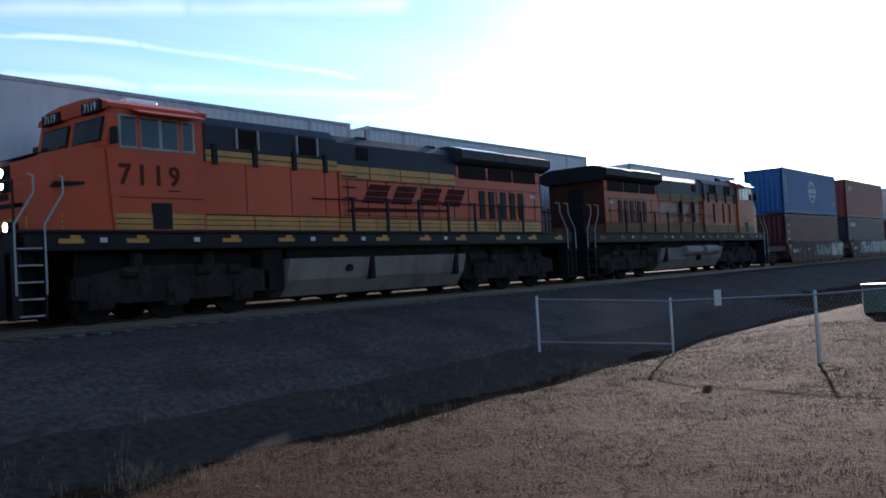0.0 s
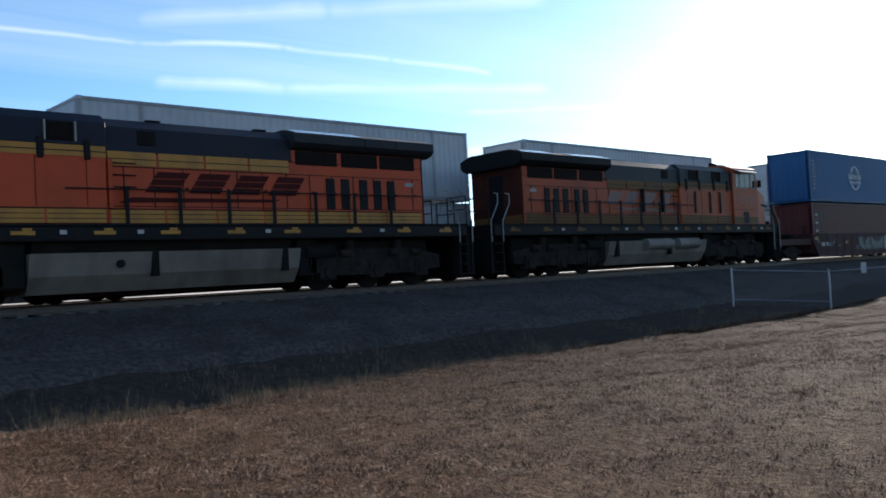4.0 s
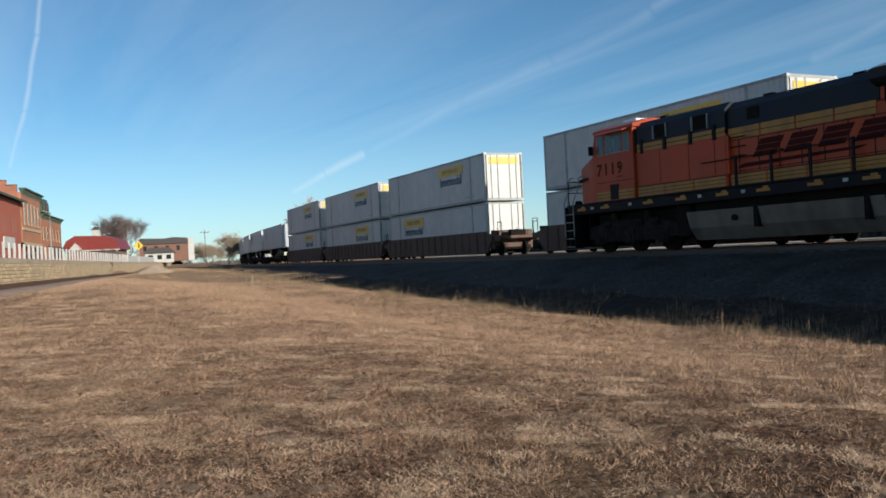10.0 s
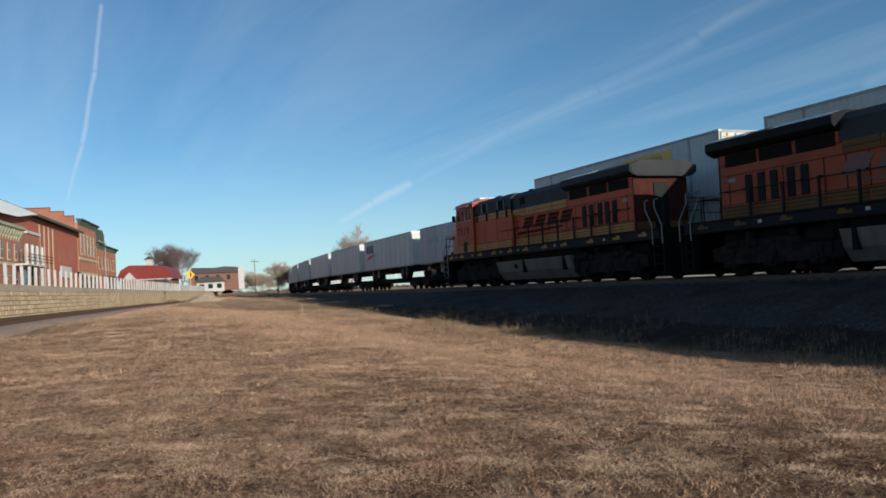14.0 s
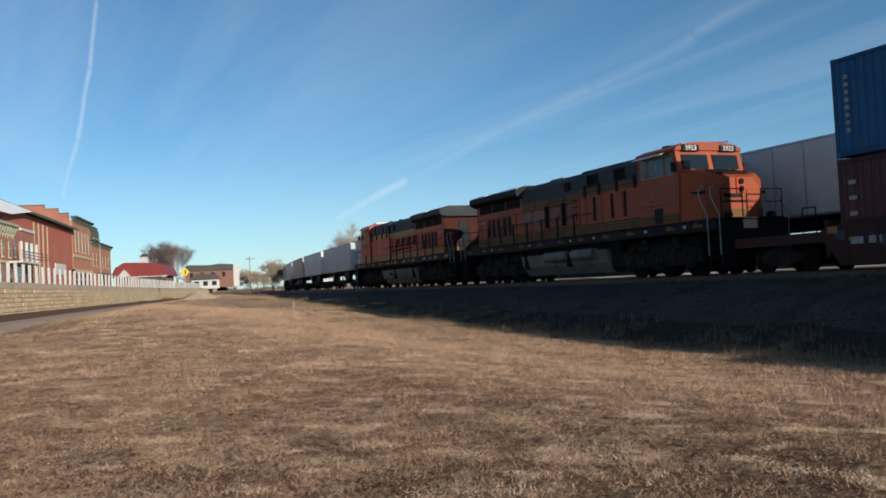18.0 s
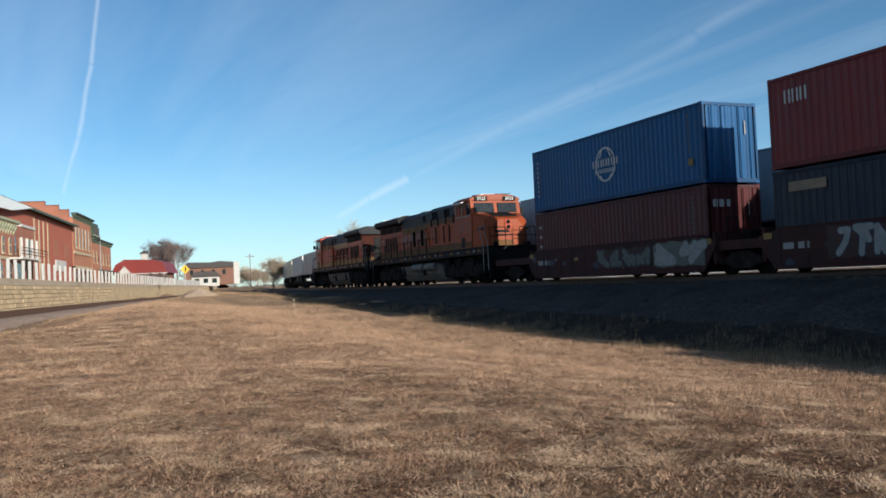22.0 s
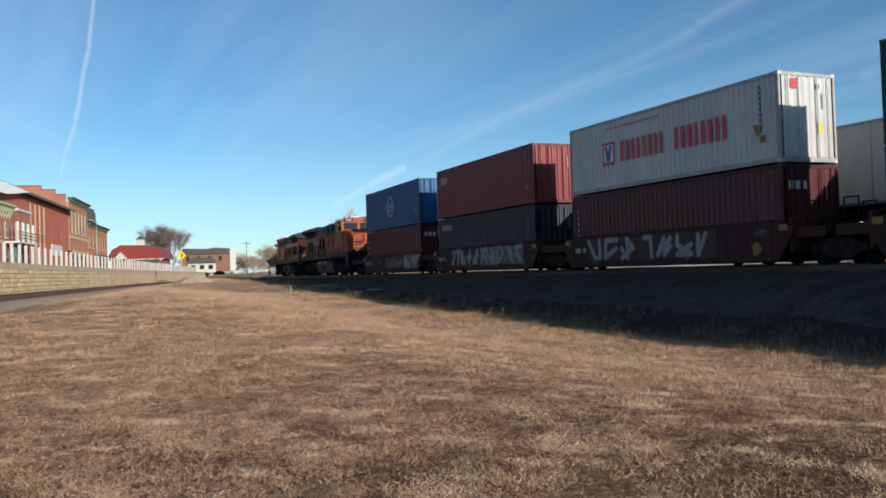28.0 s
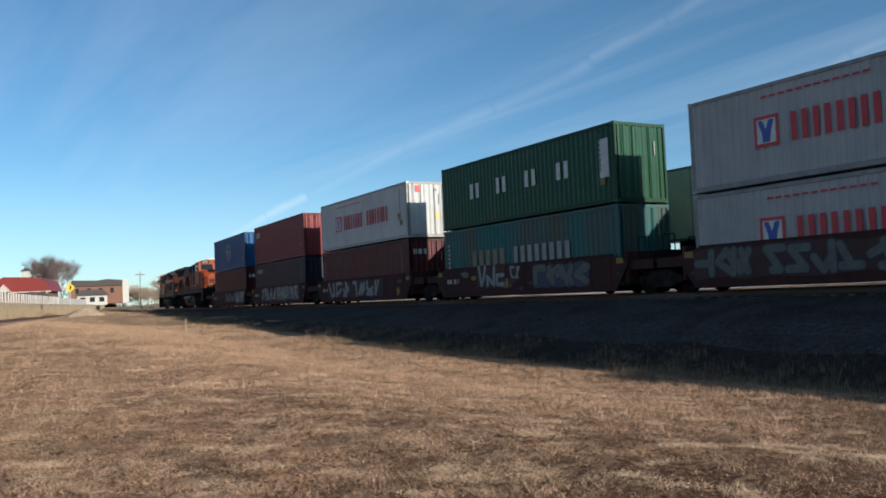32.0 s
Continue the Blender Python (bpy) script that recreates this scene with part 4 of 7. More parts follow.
            for dx in (-0.3, 0.3):
                part("step_stile", Shape().box(xs + dx - 0.02, xs + dx + 0.02, a, b, 0.22, 1.92), BLACK, loco)
                h = Shape().bent([(xs + dx, side * 1.53, 1.35 if s > 0 else 0.7), (xs + dx, side * 1.53, 2.08), (xs + dx - s * 0.42, side * 1.50, 2.72), (xs + dx - s * 0.42, side * 1.50, 3.05), (xs + dx - s * 0.42, side * 1.32, 3.1)], 0.022)
                part("grab_rail", h, RAILING, loco, "white bent grab rail")
        for y0, y1 in ((-1.35, -0.42), (0.42, 1.35)):
            r = Shape().tube((xe, y0, 2.95), (xe, y1, 2.95), 0.022).tube((xe, y0, 2.5), (xe, y1, 2.5), 0.018)
            for y in (y0, y1):
                r.tube((xe, y, deck), (xe, y, 2.95), 0.022)
            part("end_rail", r, BLACK, loco)
    for s in both:
        xs = [-1.4 + 1.42 * k for k in range(7)]
        part("handrail", Shape().tube((-2.9, s * 1.48, 2.84), (xs[-1] + 1.4, s * 1.48, 2.88), 0.02, n=5), BLACK, loco)
        for x in xs:
            part("stanchion", Shape().box(x - 0.045, x + 0.045, s * 1.48 - 0.025, s * 1.48 + 0.025, 1.90, 2.92), BLACK, loco)
    return loco


def corrugated(L, W, H, pitch=0.28, depth=0.036, posts=0.16):
    """Walls of a steel shipping container, with real trapezoid ribs on all four sides."""
    s = Shape()
    z0, z1 = 0.16, H - 0.11

    smooth_end = L > 13

    def wall(ax, length, fixed, sign):
        deep = 0.005 if smooth_end and ax == "y" else depth
        pts, n = [], int((length - 2 * posts) / pitch)
        step = (length - 2 * posts) / n
        for i in range(n):
            a = -length / 2 + posts + i * step
            pts += [(a, 0), (a + step * 0.26, 0), (a + step * 0.5, deep), (a + step * 0.76, deep)]
        pts.append((length / 2 - posts, 0))
        v = []
        for a, d in pts:
            o = fixed - sign * (d + 0.012)
            v += [((a, o, z) if ax == "x" else (o, a, z)) for z in (z0, z1)]
        f = [(2 * i, 2 * i + 2, 2 * i + 3, 2 * i + 1) for i in range(len(pts) - 1)]
        s.add(v, f)

    for sg in (-1, 1):
        wall("x", L, sg * W / 2, sg)
        wall("y", W, sg * L / 2, sg)
    s.add([(-L / 2 + 0.05, -W / 2 + 0.05, H - 0.03), (L / 2 - 0.05, -W / 2 + 0.05, H - 0.03), (L / 2 - 0.05, W / 2 - 0.05, H - 0.03), (-L / 2 + 0.05, W / 2 - 0.05, H - 0.03)], [(0, 1, 2, 3)])
    s.add([(-L / 2 + 0.05, -W / 2 + 0.05, 0.1), (L / 2 - 0.05, -W / 2 + 0.05, 0.1), (L / 2 - 0.05, W / 2 - 0.05, 0.1), (-L / 2 + 0.05, W / 2 - 0.05, 0.1)], [(3, 2, 1, 0)])
    return s


def container_frame(L, W, H, post_at=()):
    s = Shape()
    for y in (-W / 2, W / 2):
        a, b = sorted((y, y - math.copysign(0.1, y)))
        s.box(-L / 2, L / 2, a, b, H - 0.13, H - 0.01, 0.012)
        s.box(-L / 2, L / 2, a, b, 0.02, 0.18, 0.012)
        for x in (-L / 2 + 0.08, L / 2 - 0.08, *post_at):
            s.box(x - 0.08, x + 0.08, a, b, 0.05, H - 0.03, 0.012)
    for x in (-L / 2, L / 2):
        a, b = sorted((x, x - math.copysign(0.1, x)))
        s.box(a, b, -W / 2 + 0.1, W / 2 - 0.1, H - 0.13, H - 0.02)
        s.box(a, b, -W / 2 + 0.1, W / 2 - 0.1, 0.02, 0.18)
    return s


MESHES = {}


def paint(name, rgb, rust=0.25, rough=0.45):
    key = ("paint", name)
    if key not in MESHES:
        MESHES[key] = shade(name, rgb, rough, grain=1.5, vary=0.10, dirt=rust + 0.15, coarse=0.9, dirt_rgb=(rgb[0] * 0.5 + 0.012, rgb[1] * 0.5 + 0.006, rgb[2] * 0.5 + 0.004), spec=0.3, streak=True)
        MESHES[("edge", name)] = shade(name + "_edge", tuple(0.68 * c for c in rgb), rough + 0.1, grain=3, vary=0.2, dirt=0.7, coarse=2.5, dirt_rgb=(0.4 * rgb[0] + 0.035, 0.4 * rgb[1] + 0.018, 0.4 * rgb[2] + 0.01), spec=0.25)
    return MESHES[key]


def container(label, mat, L=12.19, W=2.44, H=2.896, group="containers on the train", posts=(), doors=True, ends=None):
    """A shipping container; its base is at height 0."""
    box = empty("shipping_container", label, "container", group)
    key = (L, W, H, posts)
    if key not in MESHES:
        MESHES[key] = (corrugated(L, W, H, depth=0.036 if L < 13 else 0.022), container_frame(L, W, H, posts))
    shell, fr = MESHES[key]
    part("shell", shell, mat, box)
    edge = MESHES.get(("edge", mat.name), mat)
    f = part("corner_frame", fr, edge, box)
    f.material_slots[0].link = "OBJECT"
    f.material_slots[0].material = edge
    if "casting" not in MESHES:
        MESHES["casting"] = Shape().box(-0.089, 0.089, -0.081, 0.081, 0, 0.118, 0.008).mesh("corner_casting")
    for x in (-1, 1):
        for y in (-1, 1):
            for z in (0.0, H - 0.116):
                c = part("corner_casting", MESHES["casting"], mat, box, at=pose(x * (L / 2 - 0.085), y * (W / 2 - 0.077), z))
                c.material_slots[0].link = "OBJECT"
                c.material_slots[0].material = mat
    if doors:
        for y in (-0.85, -0.4, 0.4, 0.85):
            part("locking_bar", Shape().tube((L / 2 + 0.03, y, 0.15), (L / 2 + 0.03, y, H - 0.15), 0.02, n=6), mat, box)
    return box


def well_unit(L, mat, spin, label, group, half_a=True, half_b=True, inner=12.6, deck=0.13, lead=0.0):
    """A sunken well that carries stacked containers, with its end platforms."""
    car = empty("well_car", label, "freight car", group)
    h = inner / 2
    for y in (-1.44, 1.44):
        a, b = sorted((y, y * 0.945))
        part("side_sill", Shape().prism([(-h - 0.35, 1.02), (-h + 0.3, deck + 0.02), (h - 0.3, deck + 0.02), (h + 0.35, 1.02), (h + 0.35, 1.2), (h - 0.6, 1.42), (-h + 0.6, 1.42), (-h - 0.35, 1.2)], a, b), mat, car, "tall weathered well side")
        part("top_chord", Shape().box(-h + 0.5, h - 0.5, min(y, y * 0.9), max(y, y * 0.9), 1.38, 1.46, 0.01), mat, car)
        n = int(inner / 1.05)
        for k in range(n):
            x = -h + 0.55 + (inner - 1.1) * k / (n - 1)
            e, f = sorted((y * 1.0, y * (1.035 if inner > 14 else 1.009)))
            part("side_rib", Shape().box(x - 0.05, x + 0.05, e, f, deck + 0.1, 1.36), mat, car)
    part("well_floor", Shape().box(-h + 0.2, h - 0.2, -1.36, 1.36, deck, deck + 0.08), GRIME, car)
    for s in (-1, 1):
        x0, x1 = sorted((s * (h + 0.1), s * (L / 2 + (lead if s < 0 else 0))))
        for y in (-1.3, 1.3):
            part("end_sill", Shape().prism([(x0, 0.86), (x1, 0.86), (x1, 1.18), (x0, 1.18)], min(y, y * 0.95), max(y, y * 0.95)), mat, car)
        part("end_platform", Shape().box(x0, x1, -1.15, 1.15, 0.98, 1.16, 0.02), mat, car)
        part("bulkhead", Shape().box(s * (h + 0.2) - 0.07, s * (h + 0.2) + 0.07, -1.36, 1.36, 0.4, 1.5, 0.02), mat, car)
        for y in (-1.2, 1.2):
            part("grab_iron", Shape().bent([(s * (h + 0.7), y, 1.16), (s * (h + 0.7), y, 1.95), (s * (h + 1.2), y, 1.95), (s * (h + 1.2), y, 1.16)], 0.02), GRIME, car)
        part("brake_gear", Shape().box(s * (h + 0.85) - 0.18, s * (h + 0.85) + 0.18, -0.5, 0.5, 1.16, 1.5, 0.03), GRIME, car)
    if half_a:
        freight_truck(car, -L / 2 - lead + (0.0 if half_a == "shared" else 1.75), spin)
    if half_b:
        freight_truck(car, L / 2 - (0.0 if half_b == "shared" else 1.75), spin)
    return car


# ---- how the trains run ----
NEAR_SPEED = [(0, 4.8), (4.4, 4.8), (5.0, 5.03), (8, 5.03), (9.0, 4.52), (12, 4.52), (13, 4.62), (14.5, 4.85), (15.5, 4.75), (16.5, 4.46), (18, 4.435), (25, 4.545), (32, 4.58)]
FAR_SPEED = 13.4


def near_run(t):
    """Metres that the near train has gone to -x since 16 s."""
    def total(q):
        out = 0.0
        for (a, u), (b, v) in zip(NEAR_SPEED, NEAR_SPEED[1:]):
            if q > a:
                e = min(q, b)
                w = u + (v - u) * (e - a) / (b - a)
                out += (u + w) / 2 * (e - a)
        return out
    return total(t) - total(16)


def on_track(x, off, turned=False, lift=0.0, half=6.0):
    ya, yb = track_y(x - half, off), track_y(x + half, off)
    return pose(x, (ya + yb) / 2, RAIL_TOP + lift, rz=math.degrees(math.atan2(yb - ya, 2 * half)) + (180 if turned else 0))


MOVERS = []


def runs_near(thing, u, lift=0.0, turned=False):
    MOVERS.append((thing, u, "near", lift, turned))
    thing.matrix_basis = on_track(u - near_run(0), 0.0, turned, lift)


def runs_far(thing, u, lift=0.0):
    MOVERS.append((thing, u, "far", lift, False))
    thing.matrix_basis = on_track(u, FAR, False, lift)


def motions():
    times = [0.0, 1.0] + [2.0 * k for k in range(1, 17)]
    for thing, u, which, lift, turned in MOVERS:
        rows = []
        for t in times:
            x = u - near_run(t) if which == "near" else u + FAR_SPEED * t
            rows.append((t, on_track(x, 0.0 if which == "near" else FAR, turned, lift)))
        walk(thing, rows)
    backwards = {thing for thing, u, which, lift, turned in MOVERS if turned}
    for wheel, x, r in SPIN_NEAR:
        sign = 1 if wheel.parent in backwards else -1
        step = 1.3 * r / 5.05
        rows = []
        for k in range(int(32 / step) + 1):
            rows.append((k * step, pose(x, 0, r) @ Matrix.Rotation(sign * (near_run(k * step) - near_run(0)) / r, 4, "Y")))
        rows.append((32.0, pose(x, 0, r) @ Matrix.Rotation(sign * (near_run(32) - near_run(0)) / r, 4, "Y")))
        walk(wheel, rows)


# ---- the near train ----
WELL_RED = shade("faded_red_well_paint", (0.050, 0.015, 0.013), 0.75, grain=2, vary=0.3, dirt=0.7, coarse=0.8, dirt_rgb=(0.024, 0.016, 0.013), spec=0.25, streak=True)
WELL_BROWN = shade("weathered_brown_well_paint", (0.105, 0.054, 0.034), 0.7, grain=2, vary=0.2, dirt=0.7, coarse=0.8, dirt_rgb=(0.055, 0.036, 0.027), streak=True)
RED_INK = shade("red_paint", (0.55, 0.03, 0.03), 0.5, grain=3, vary=0.1)
NAVY_INK = shade("navy_paint", (0.03, 0.05, 0.16), 0.5, grain=3, vary=0.1)
AMBER_DULL = shade("dull_yellow_spray", (0.22, 0.13, 0.02), 0.6, grain=4, vary=0.2)
AMBER = shade("amber_panel", (0.70, 0.44, 0.05), 0.5, grain=2, vary=0.08)


def bars(parent, mat, x0, x1, z0, z1, n, y, name="marking_bar", gap=0.3, label="", slant=0.0, every=None):
    """A row of plain bars in place of lettering, on the near side."""
    w = (x1 - x0) / n
    for k in range(n):
        if every and k in every:
            continue
        a, b = x0 + k * w, x0 + (k + 1 - gap) * w
        part(name, Shape().prism([(a, z0), (b, z0), (b + slant, z1), (a + slant, z1)], y - 0.003, y + 0.003), mat, parent, label)


def tag_paint(parent, x0, x1, z0, z1, n, y, fill, edge, cloud, seed, thin=1.0):
    """Sprayed shapes without meaning: fat crossing strokes over a dark rim."""
    rnd = random.Random(seed)
    w, h = (x1 - x0) / n, z1 - z0
    fat = min(0.15 * h, 0.2 * w) * 1.15 * thin

    def stroke(name, a, b, r, d, mat):
        (ax, az), (bx, bz) = a, b
        q = math.atan2(bz - az, bx - ax)
        pts = [(bx + math.cos(q + u) * r, bz + math.sin(q + u) * r) for u in (-1.57, -0.8, 0, 0.8, 1.57)] + [(ax - math.cos(q + u) * r, az - math.sin(q + u) * r) for u in (-1.57, -0.8, 0, 0.8, 1.57)]
        part(name, Shape().prism(pts, y - d - 0.001, y - d + 0.001), mat, parent)

    part("sprayed_cloud", Shape().prism([(x0 + (x1 - x0) * k / 12, z0 - 0.05 + rnd.uniform(0, 0.12) * h) for k in range(13)] + [(x1 - (x1 - x0) * k / 12, z1 + 0.03 - rnd.uniform(0, 0.16) * h) for k in range(13)], y + 0.003, y + 0.005), cloud, parent)
    deep = 0.0
    for k in range(n):
        a, b = x0 + (k + 0.16) * w, x0 + (k + 0.84) * w
        lean = rnd.uniform(-0.05, 0.16) * w
        lo, hi = z0 + fat + rnd.uniform(0, 0.08) * h, z1 - fat - rnd.uniform(0, 0.1) * h
        mid = (lo + hi) / 2
        knots = [(a, lo), (b, lo), (a + lean, hi), (b + lean, hi), (a, mid), (b, mid), ((a + b) / 2, lo), ((a + b) / 2 + lean, hi)]
        walked = rnd.sample(range(8), 5)
        pairs = list(zip(walked, walked[1:]))[:rnd.choice((3, 4))]
        for i, j in pairs:
            deep += 0.00004
            stroke("sprayed_rim", knots[i], knots[j], fat * 1.35, 0.002 + deep, edge)
        for i, j in pairs:
            deep += 0.00004
            stroke("sprayed_stroke", knots[i], knots[j], fat, 0.005 + deep, fill)


def blotches(parent, x0, x1, z0, z1, n, y, mats, seed):
    """Worn patches and overspray of irregular outline."""
    rnd = random.Random(seed)
    for k in range(n):
        cx, cz, r = rnd.uniform(x0, x1), rnd.uniform(z0, z1), rnd.uniform(0.06, 0.24)
        sx = rnd.uniform(0.8, 2.4)
        pts = [(cx + math.cos(q * 0.785) * r * sx * rnd.uniform(0.55, 1.2), cz + math.sin(q * 0.785) * r * rnd.uniform(0.5, 1.1)) for q in range(8)]
        part("paint_patch", Shape().prism(pts, y - 0.0012 - 0.0001 * k, y + 0.002), rnd.choice(mats), parent)


def word_bars(parent, mat, x0, x1, z0, z1, n, y, name="marking_bar", label="", thick=0.2):
    """A word's place taken by plain bars: two uprights for each sign."""
    w = (x1 - x0) / n
    for k in range(n):
        a, b = x0 + (k + 0.08) * w, x0 + (k + 0.84) * w
        t = thick * (b - a)
        for p, q, lo, hi in ((a, a + t * 1.3, z0, z1), (b - t * 1.3, b, z0, z1)):
            part(name, Shape().box(p, q, y - 0.003, y + 0.003, lo, hi), mat, parent, label)


def id_column(parent, mat, x, z0, z1, n, y, size=0.11):
    """A column of small plain marks, one over the other."""
    for k in range(n):
        z = z0 + (z1 - z0) * k / (n - 1)
        part("id_mark", Shape().box(x - size / 2, x + size / 2, y - 0.003, y + 0.003, z - 0.06, z + 0.06), mat, parent)


def ring(parent, mat, x, z, r, y, n=32):
    v, f = [], []
    for k in range(n):
        q = 2 * math.pi * k / n
        v += [(x + math.cos(q) * rr, yy, z + math.sin(q) * rr) for rr in (r, r * 0.9) for yy in (y - 0.003, y + 0.003)]
    for k in range(n):
        a, b = 4 * k, 4 * ((k + 1) % n)
        f += [(a, b, b + 2, a + 2), (a + 1, a + 3, b + 3, b + 1), (a, a + 1, b + 1, b), (a + 2, b + 2, b + 3, a + 3)]
    part("emblem_ring", Shape().add(v, f), mat, parent, "white ring emblem")


def make_near_train():
    a = locomotive("7119")
    runs_near(a, -46.75)
    b = locomotive("3923", faded=True)
    runs_near(b, -24.5, turned=True)
    blue = paint("blue_container_paint", (0.006, 0.076, 0.205), 0.2)
    maroon = paint("maroon_container_paint", (0.070, 0.0095, 0.011), 0.3)
    red = paint("red_container_paint", (0.175, 0.020, 0.020), 0.25)
    navy = paint("navy_container_paint", (0.0075, 0.0125, 0.028), 0.3)
    white = paint("white_container_paint", (0.49, 0.48, 0.465), 0.12)
    # a greyer white than the paint above
    dusty = paint("greyer_white_container_paint", (0.36, 0.345, 0.34), 0.15)
    green = paint("green_container_paint", (0.006, 0.060, 0.026), 0.2)
    teal = shade("rust_streaked_teal_paint", (0.016, 0.108, 0.104), 0.5, grain=1.5, vary=0.12, dirt=0.85, coarse=0.55, dirt_rgb=(0.085, 0.055, 0.03), spec=0.3, streak=True)
    pale = shade("worn_white_marking", (0.27, 0.26, 0.25), 0.6, grain=6, vary=0.25, dirt=0.3, coarse=3)
    faint = shade("faint_white_marking", (0.075, 0.07, 0.07), 0.6, grain=6, vary=0.3)
    bright = shade("clean_white_marking", (0.52, 0.52, 0.50), 0.6, grain=6, vary=0.15)
    rusty = shade("rusty_pale_marking", (0.22, 0.15, 0.09), 0.6, grain=6, vary=0.3, dirt=0.5, coarse=3)
    red_mark = shade("red_marking", (0.42, 0.02, 0.03), 0.5, grain=4, vary=0.15)
    blue_mark = shade("blue_marking", (0.03, 0.06, 0.30), 0.5, grain=4, vary=0.1)
    spray = shade("pale_spray_paint", (0.23, 0.23, 0.225), 0.6, grain=5, vary=0.25)
    spray2 = shade("grey_green_spray_paint", (0.085, 0.095, 0.08), 0.6, grain=5, vary=0.3)
    dark = shade("dark_spray_outline", (0.02, 0.024, 0.045), 0.6, grain=5, vary=0.2)
    violet = shade("dull_violet_spray", (0.050, 0.045, 0.085), 0.7, grain=5, vary=0.35)
    rust = shade("rusty_overspray", (0.050, 0.020, 0.016), 0.75, grain=4, vary=0.4, dirt=0.6, coarse=2, dirt_rgb=(0.024, 0.018, 0.016))
    units = [
        (-3.07, "blue corrugated steel container with a white globe emblem", blue, "maroon corrugated container sitting in the well", maroon),
        (12.19, "red corrugated steel container with white corner marking", red, "dark navy container sitting in the well", navy),
        (27.70, "white corrugated container with a red row of lettering", white, "maroon container with white end marking", maroon),
        (43.55, "green corrugated container with four white marks", green, "weathered teal container with rusty pale marking", teal),
        (59.20, "white corrugated container with red marking, stacked on top", dusty, "white corrugated container with red marking in the well", dusty),
        (74.90, "red corrugated steel container, plain, on a well car", red, "maroon corrugated container sitting in the well", maroon),
        (90.60, "blue corrugated steel container, plain, on a well car", blue, "dark navy container sitting in the well", navy),
    ]
    y = -1.235
    tops, lows, wells = [], [], []
    for k, (u, t_label, t_mat, l_label, l_mat) in enumerate(units):
        car = well_unit(15.5, WELL_RED, SPIN_NEAR, "rusty red articulated well car with sprayed graffiti" if k else "rusty red leading well car with faded graffiti", "well cars of the near train", half_a=True if k == 0 else "shared", half_b=k == len(units) - 1, lead=2.6 if k == 0 else 0.0)
        runs_near(car, u)
        low, top = container(l_label, l_mat), container(t_label, t_mat)
        runs_near(low, u, 0.325 if k != 4 else 0.15)
        runs_near(top, u, 3.272 if k != 4 else 3.10)
        for c in (low, top):
            id_column(c, faint, 5.3, 1.25, 2.5, 8, y, 0.08)
            bars(c, AMBER_DULL, 5.25, 5.5, 0.7, 0.95, 1, y, "caution_label", 0)
            part("end_label", Shape().box(6.09, 6.101, 0.64, 0.69, 1.75, 2.25), pale, c)
        tops.append(top), lows.append(low), wells.append(car)
        for x in (-6.4, 6.1):
            bars(car, AMBER_DULL, x, x + 0.35, 1.1, 1.3, 1, -1.443, "reflector_plate", 0, "yellow reflector plate")
        bars(car, pale, -5.6, -4.4, 0.75, 0.95, 2, -1.443, "data_bar")
    # markings, as plain shapes
    for low in (lows[0], lows[2]):
        for k in range(3):
            part("end_mark", Shape().box(6.09, 6.104, -0.95 + 0.28 * k, -0.75 + 0.28 * k, 2.1, 2.36), bright, low)
    ring(tops[0], bright, -0.0, 1.5, 0.72, y)
    word_bars(tops[0], bright, -0.95, 0.95, 1.42, 1.72, 5, y)
    word_bars(tops[0], bright, -0.75, 0.75, 1.15, 1.32, 8, y)
    for q in (-0.42, 0.42):
        part("emblem_arc", Shape().prism([(q - 0.04, 1.78), (q + 0.04, 1.78), (q * 0.5 + 0.04, 2.12), (q * 0.5 - 0.04, 2.12)], y - 0.003, y + 0.003).prism([(q - 0.04, 1.08), (q + 0.04, 1.08), (q * 0.5 + 0.04, 0.85), (q * 0.5 - 0.04, 0.85)], y - 0.003, y + 0.003), bright, tops[0])
    id_column(tops[0], pale, -5.6, 0.75, 2.3, 8, y, 0.14)
    word_bars(tops[1], bright, -5.45, -4.5, 2.0, 2.42, 3, y)
    bars(lows[1], rusty, -5.45, -4.0, 2.2, 2.5, 1, y, "faded_plate", 0)
    for c, z in ((tops[2], 0), (tops[4], 0), (lows[4], 0)):
        part("emblem_panel", Shape().box(-3.6, -2.75, y - 0.003, y + 0.003, 1.05, 1.95), red_mark, c, "red square emblem")
        part("emblem_inset", Shape().box(-3.5, -2.85, y - 0.006, y - 0.003, 1.15, 1.85), bright, c)
        part("emblem_stem", Shape().prism([(-3.3, 1.18), (-3.05, 1.18), (-3.02, 1.45), (-2.9, 1.82), (-3.08, 1.82), (-3.18, 1.55), (-3.3, 1.82), (-3.46, 1.82), (-3.33, 1.45)], y - 0.009, y - 0.006), blue_mark, c)
        word_bars(c, red_mark, -2.4, 0.45, 1.08, 1.9, 4, y, "marking_bar", "red marking bar", 0.27)
        word_bars(c, red_mark, 0.95, 3.85, 1.08, 1.9, 4, y, "marking_bar", "red marking bar", 0.27)
        part("end_emblem", Shape().box(6.088, 6.104, -0.72, -0.42, 2.36, 2.68), red_mark, c, "small red end emblem")
        part("end_notice", Shape().box(6.088, 6.104, 0.42, 0.62, 0.95, 1.3), AMBER, c, "small amber end notice")
        part("end_notice", Shape().box(6.088, 6.104, 0.38, 0.52, 2.4, 2.54), AMBER_DULL, c)
        part("caution_label", Shape().prism([(4.95, 1.32), (5.35, 1.32), (5.2, 0.95), (5.1, 0.95)], y - 0.004, y + 0.004), AMBER_DULL, c, "dull amber caution label")
        bars(c, red_mark, -3.3, 0.2, 2.47, 2.53, 12, y, "small_bar")
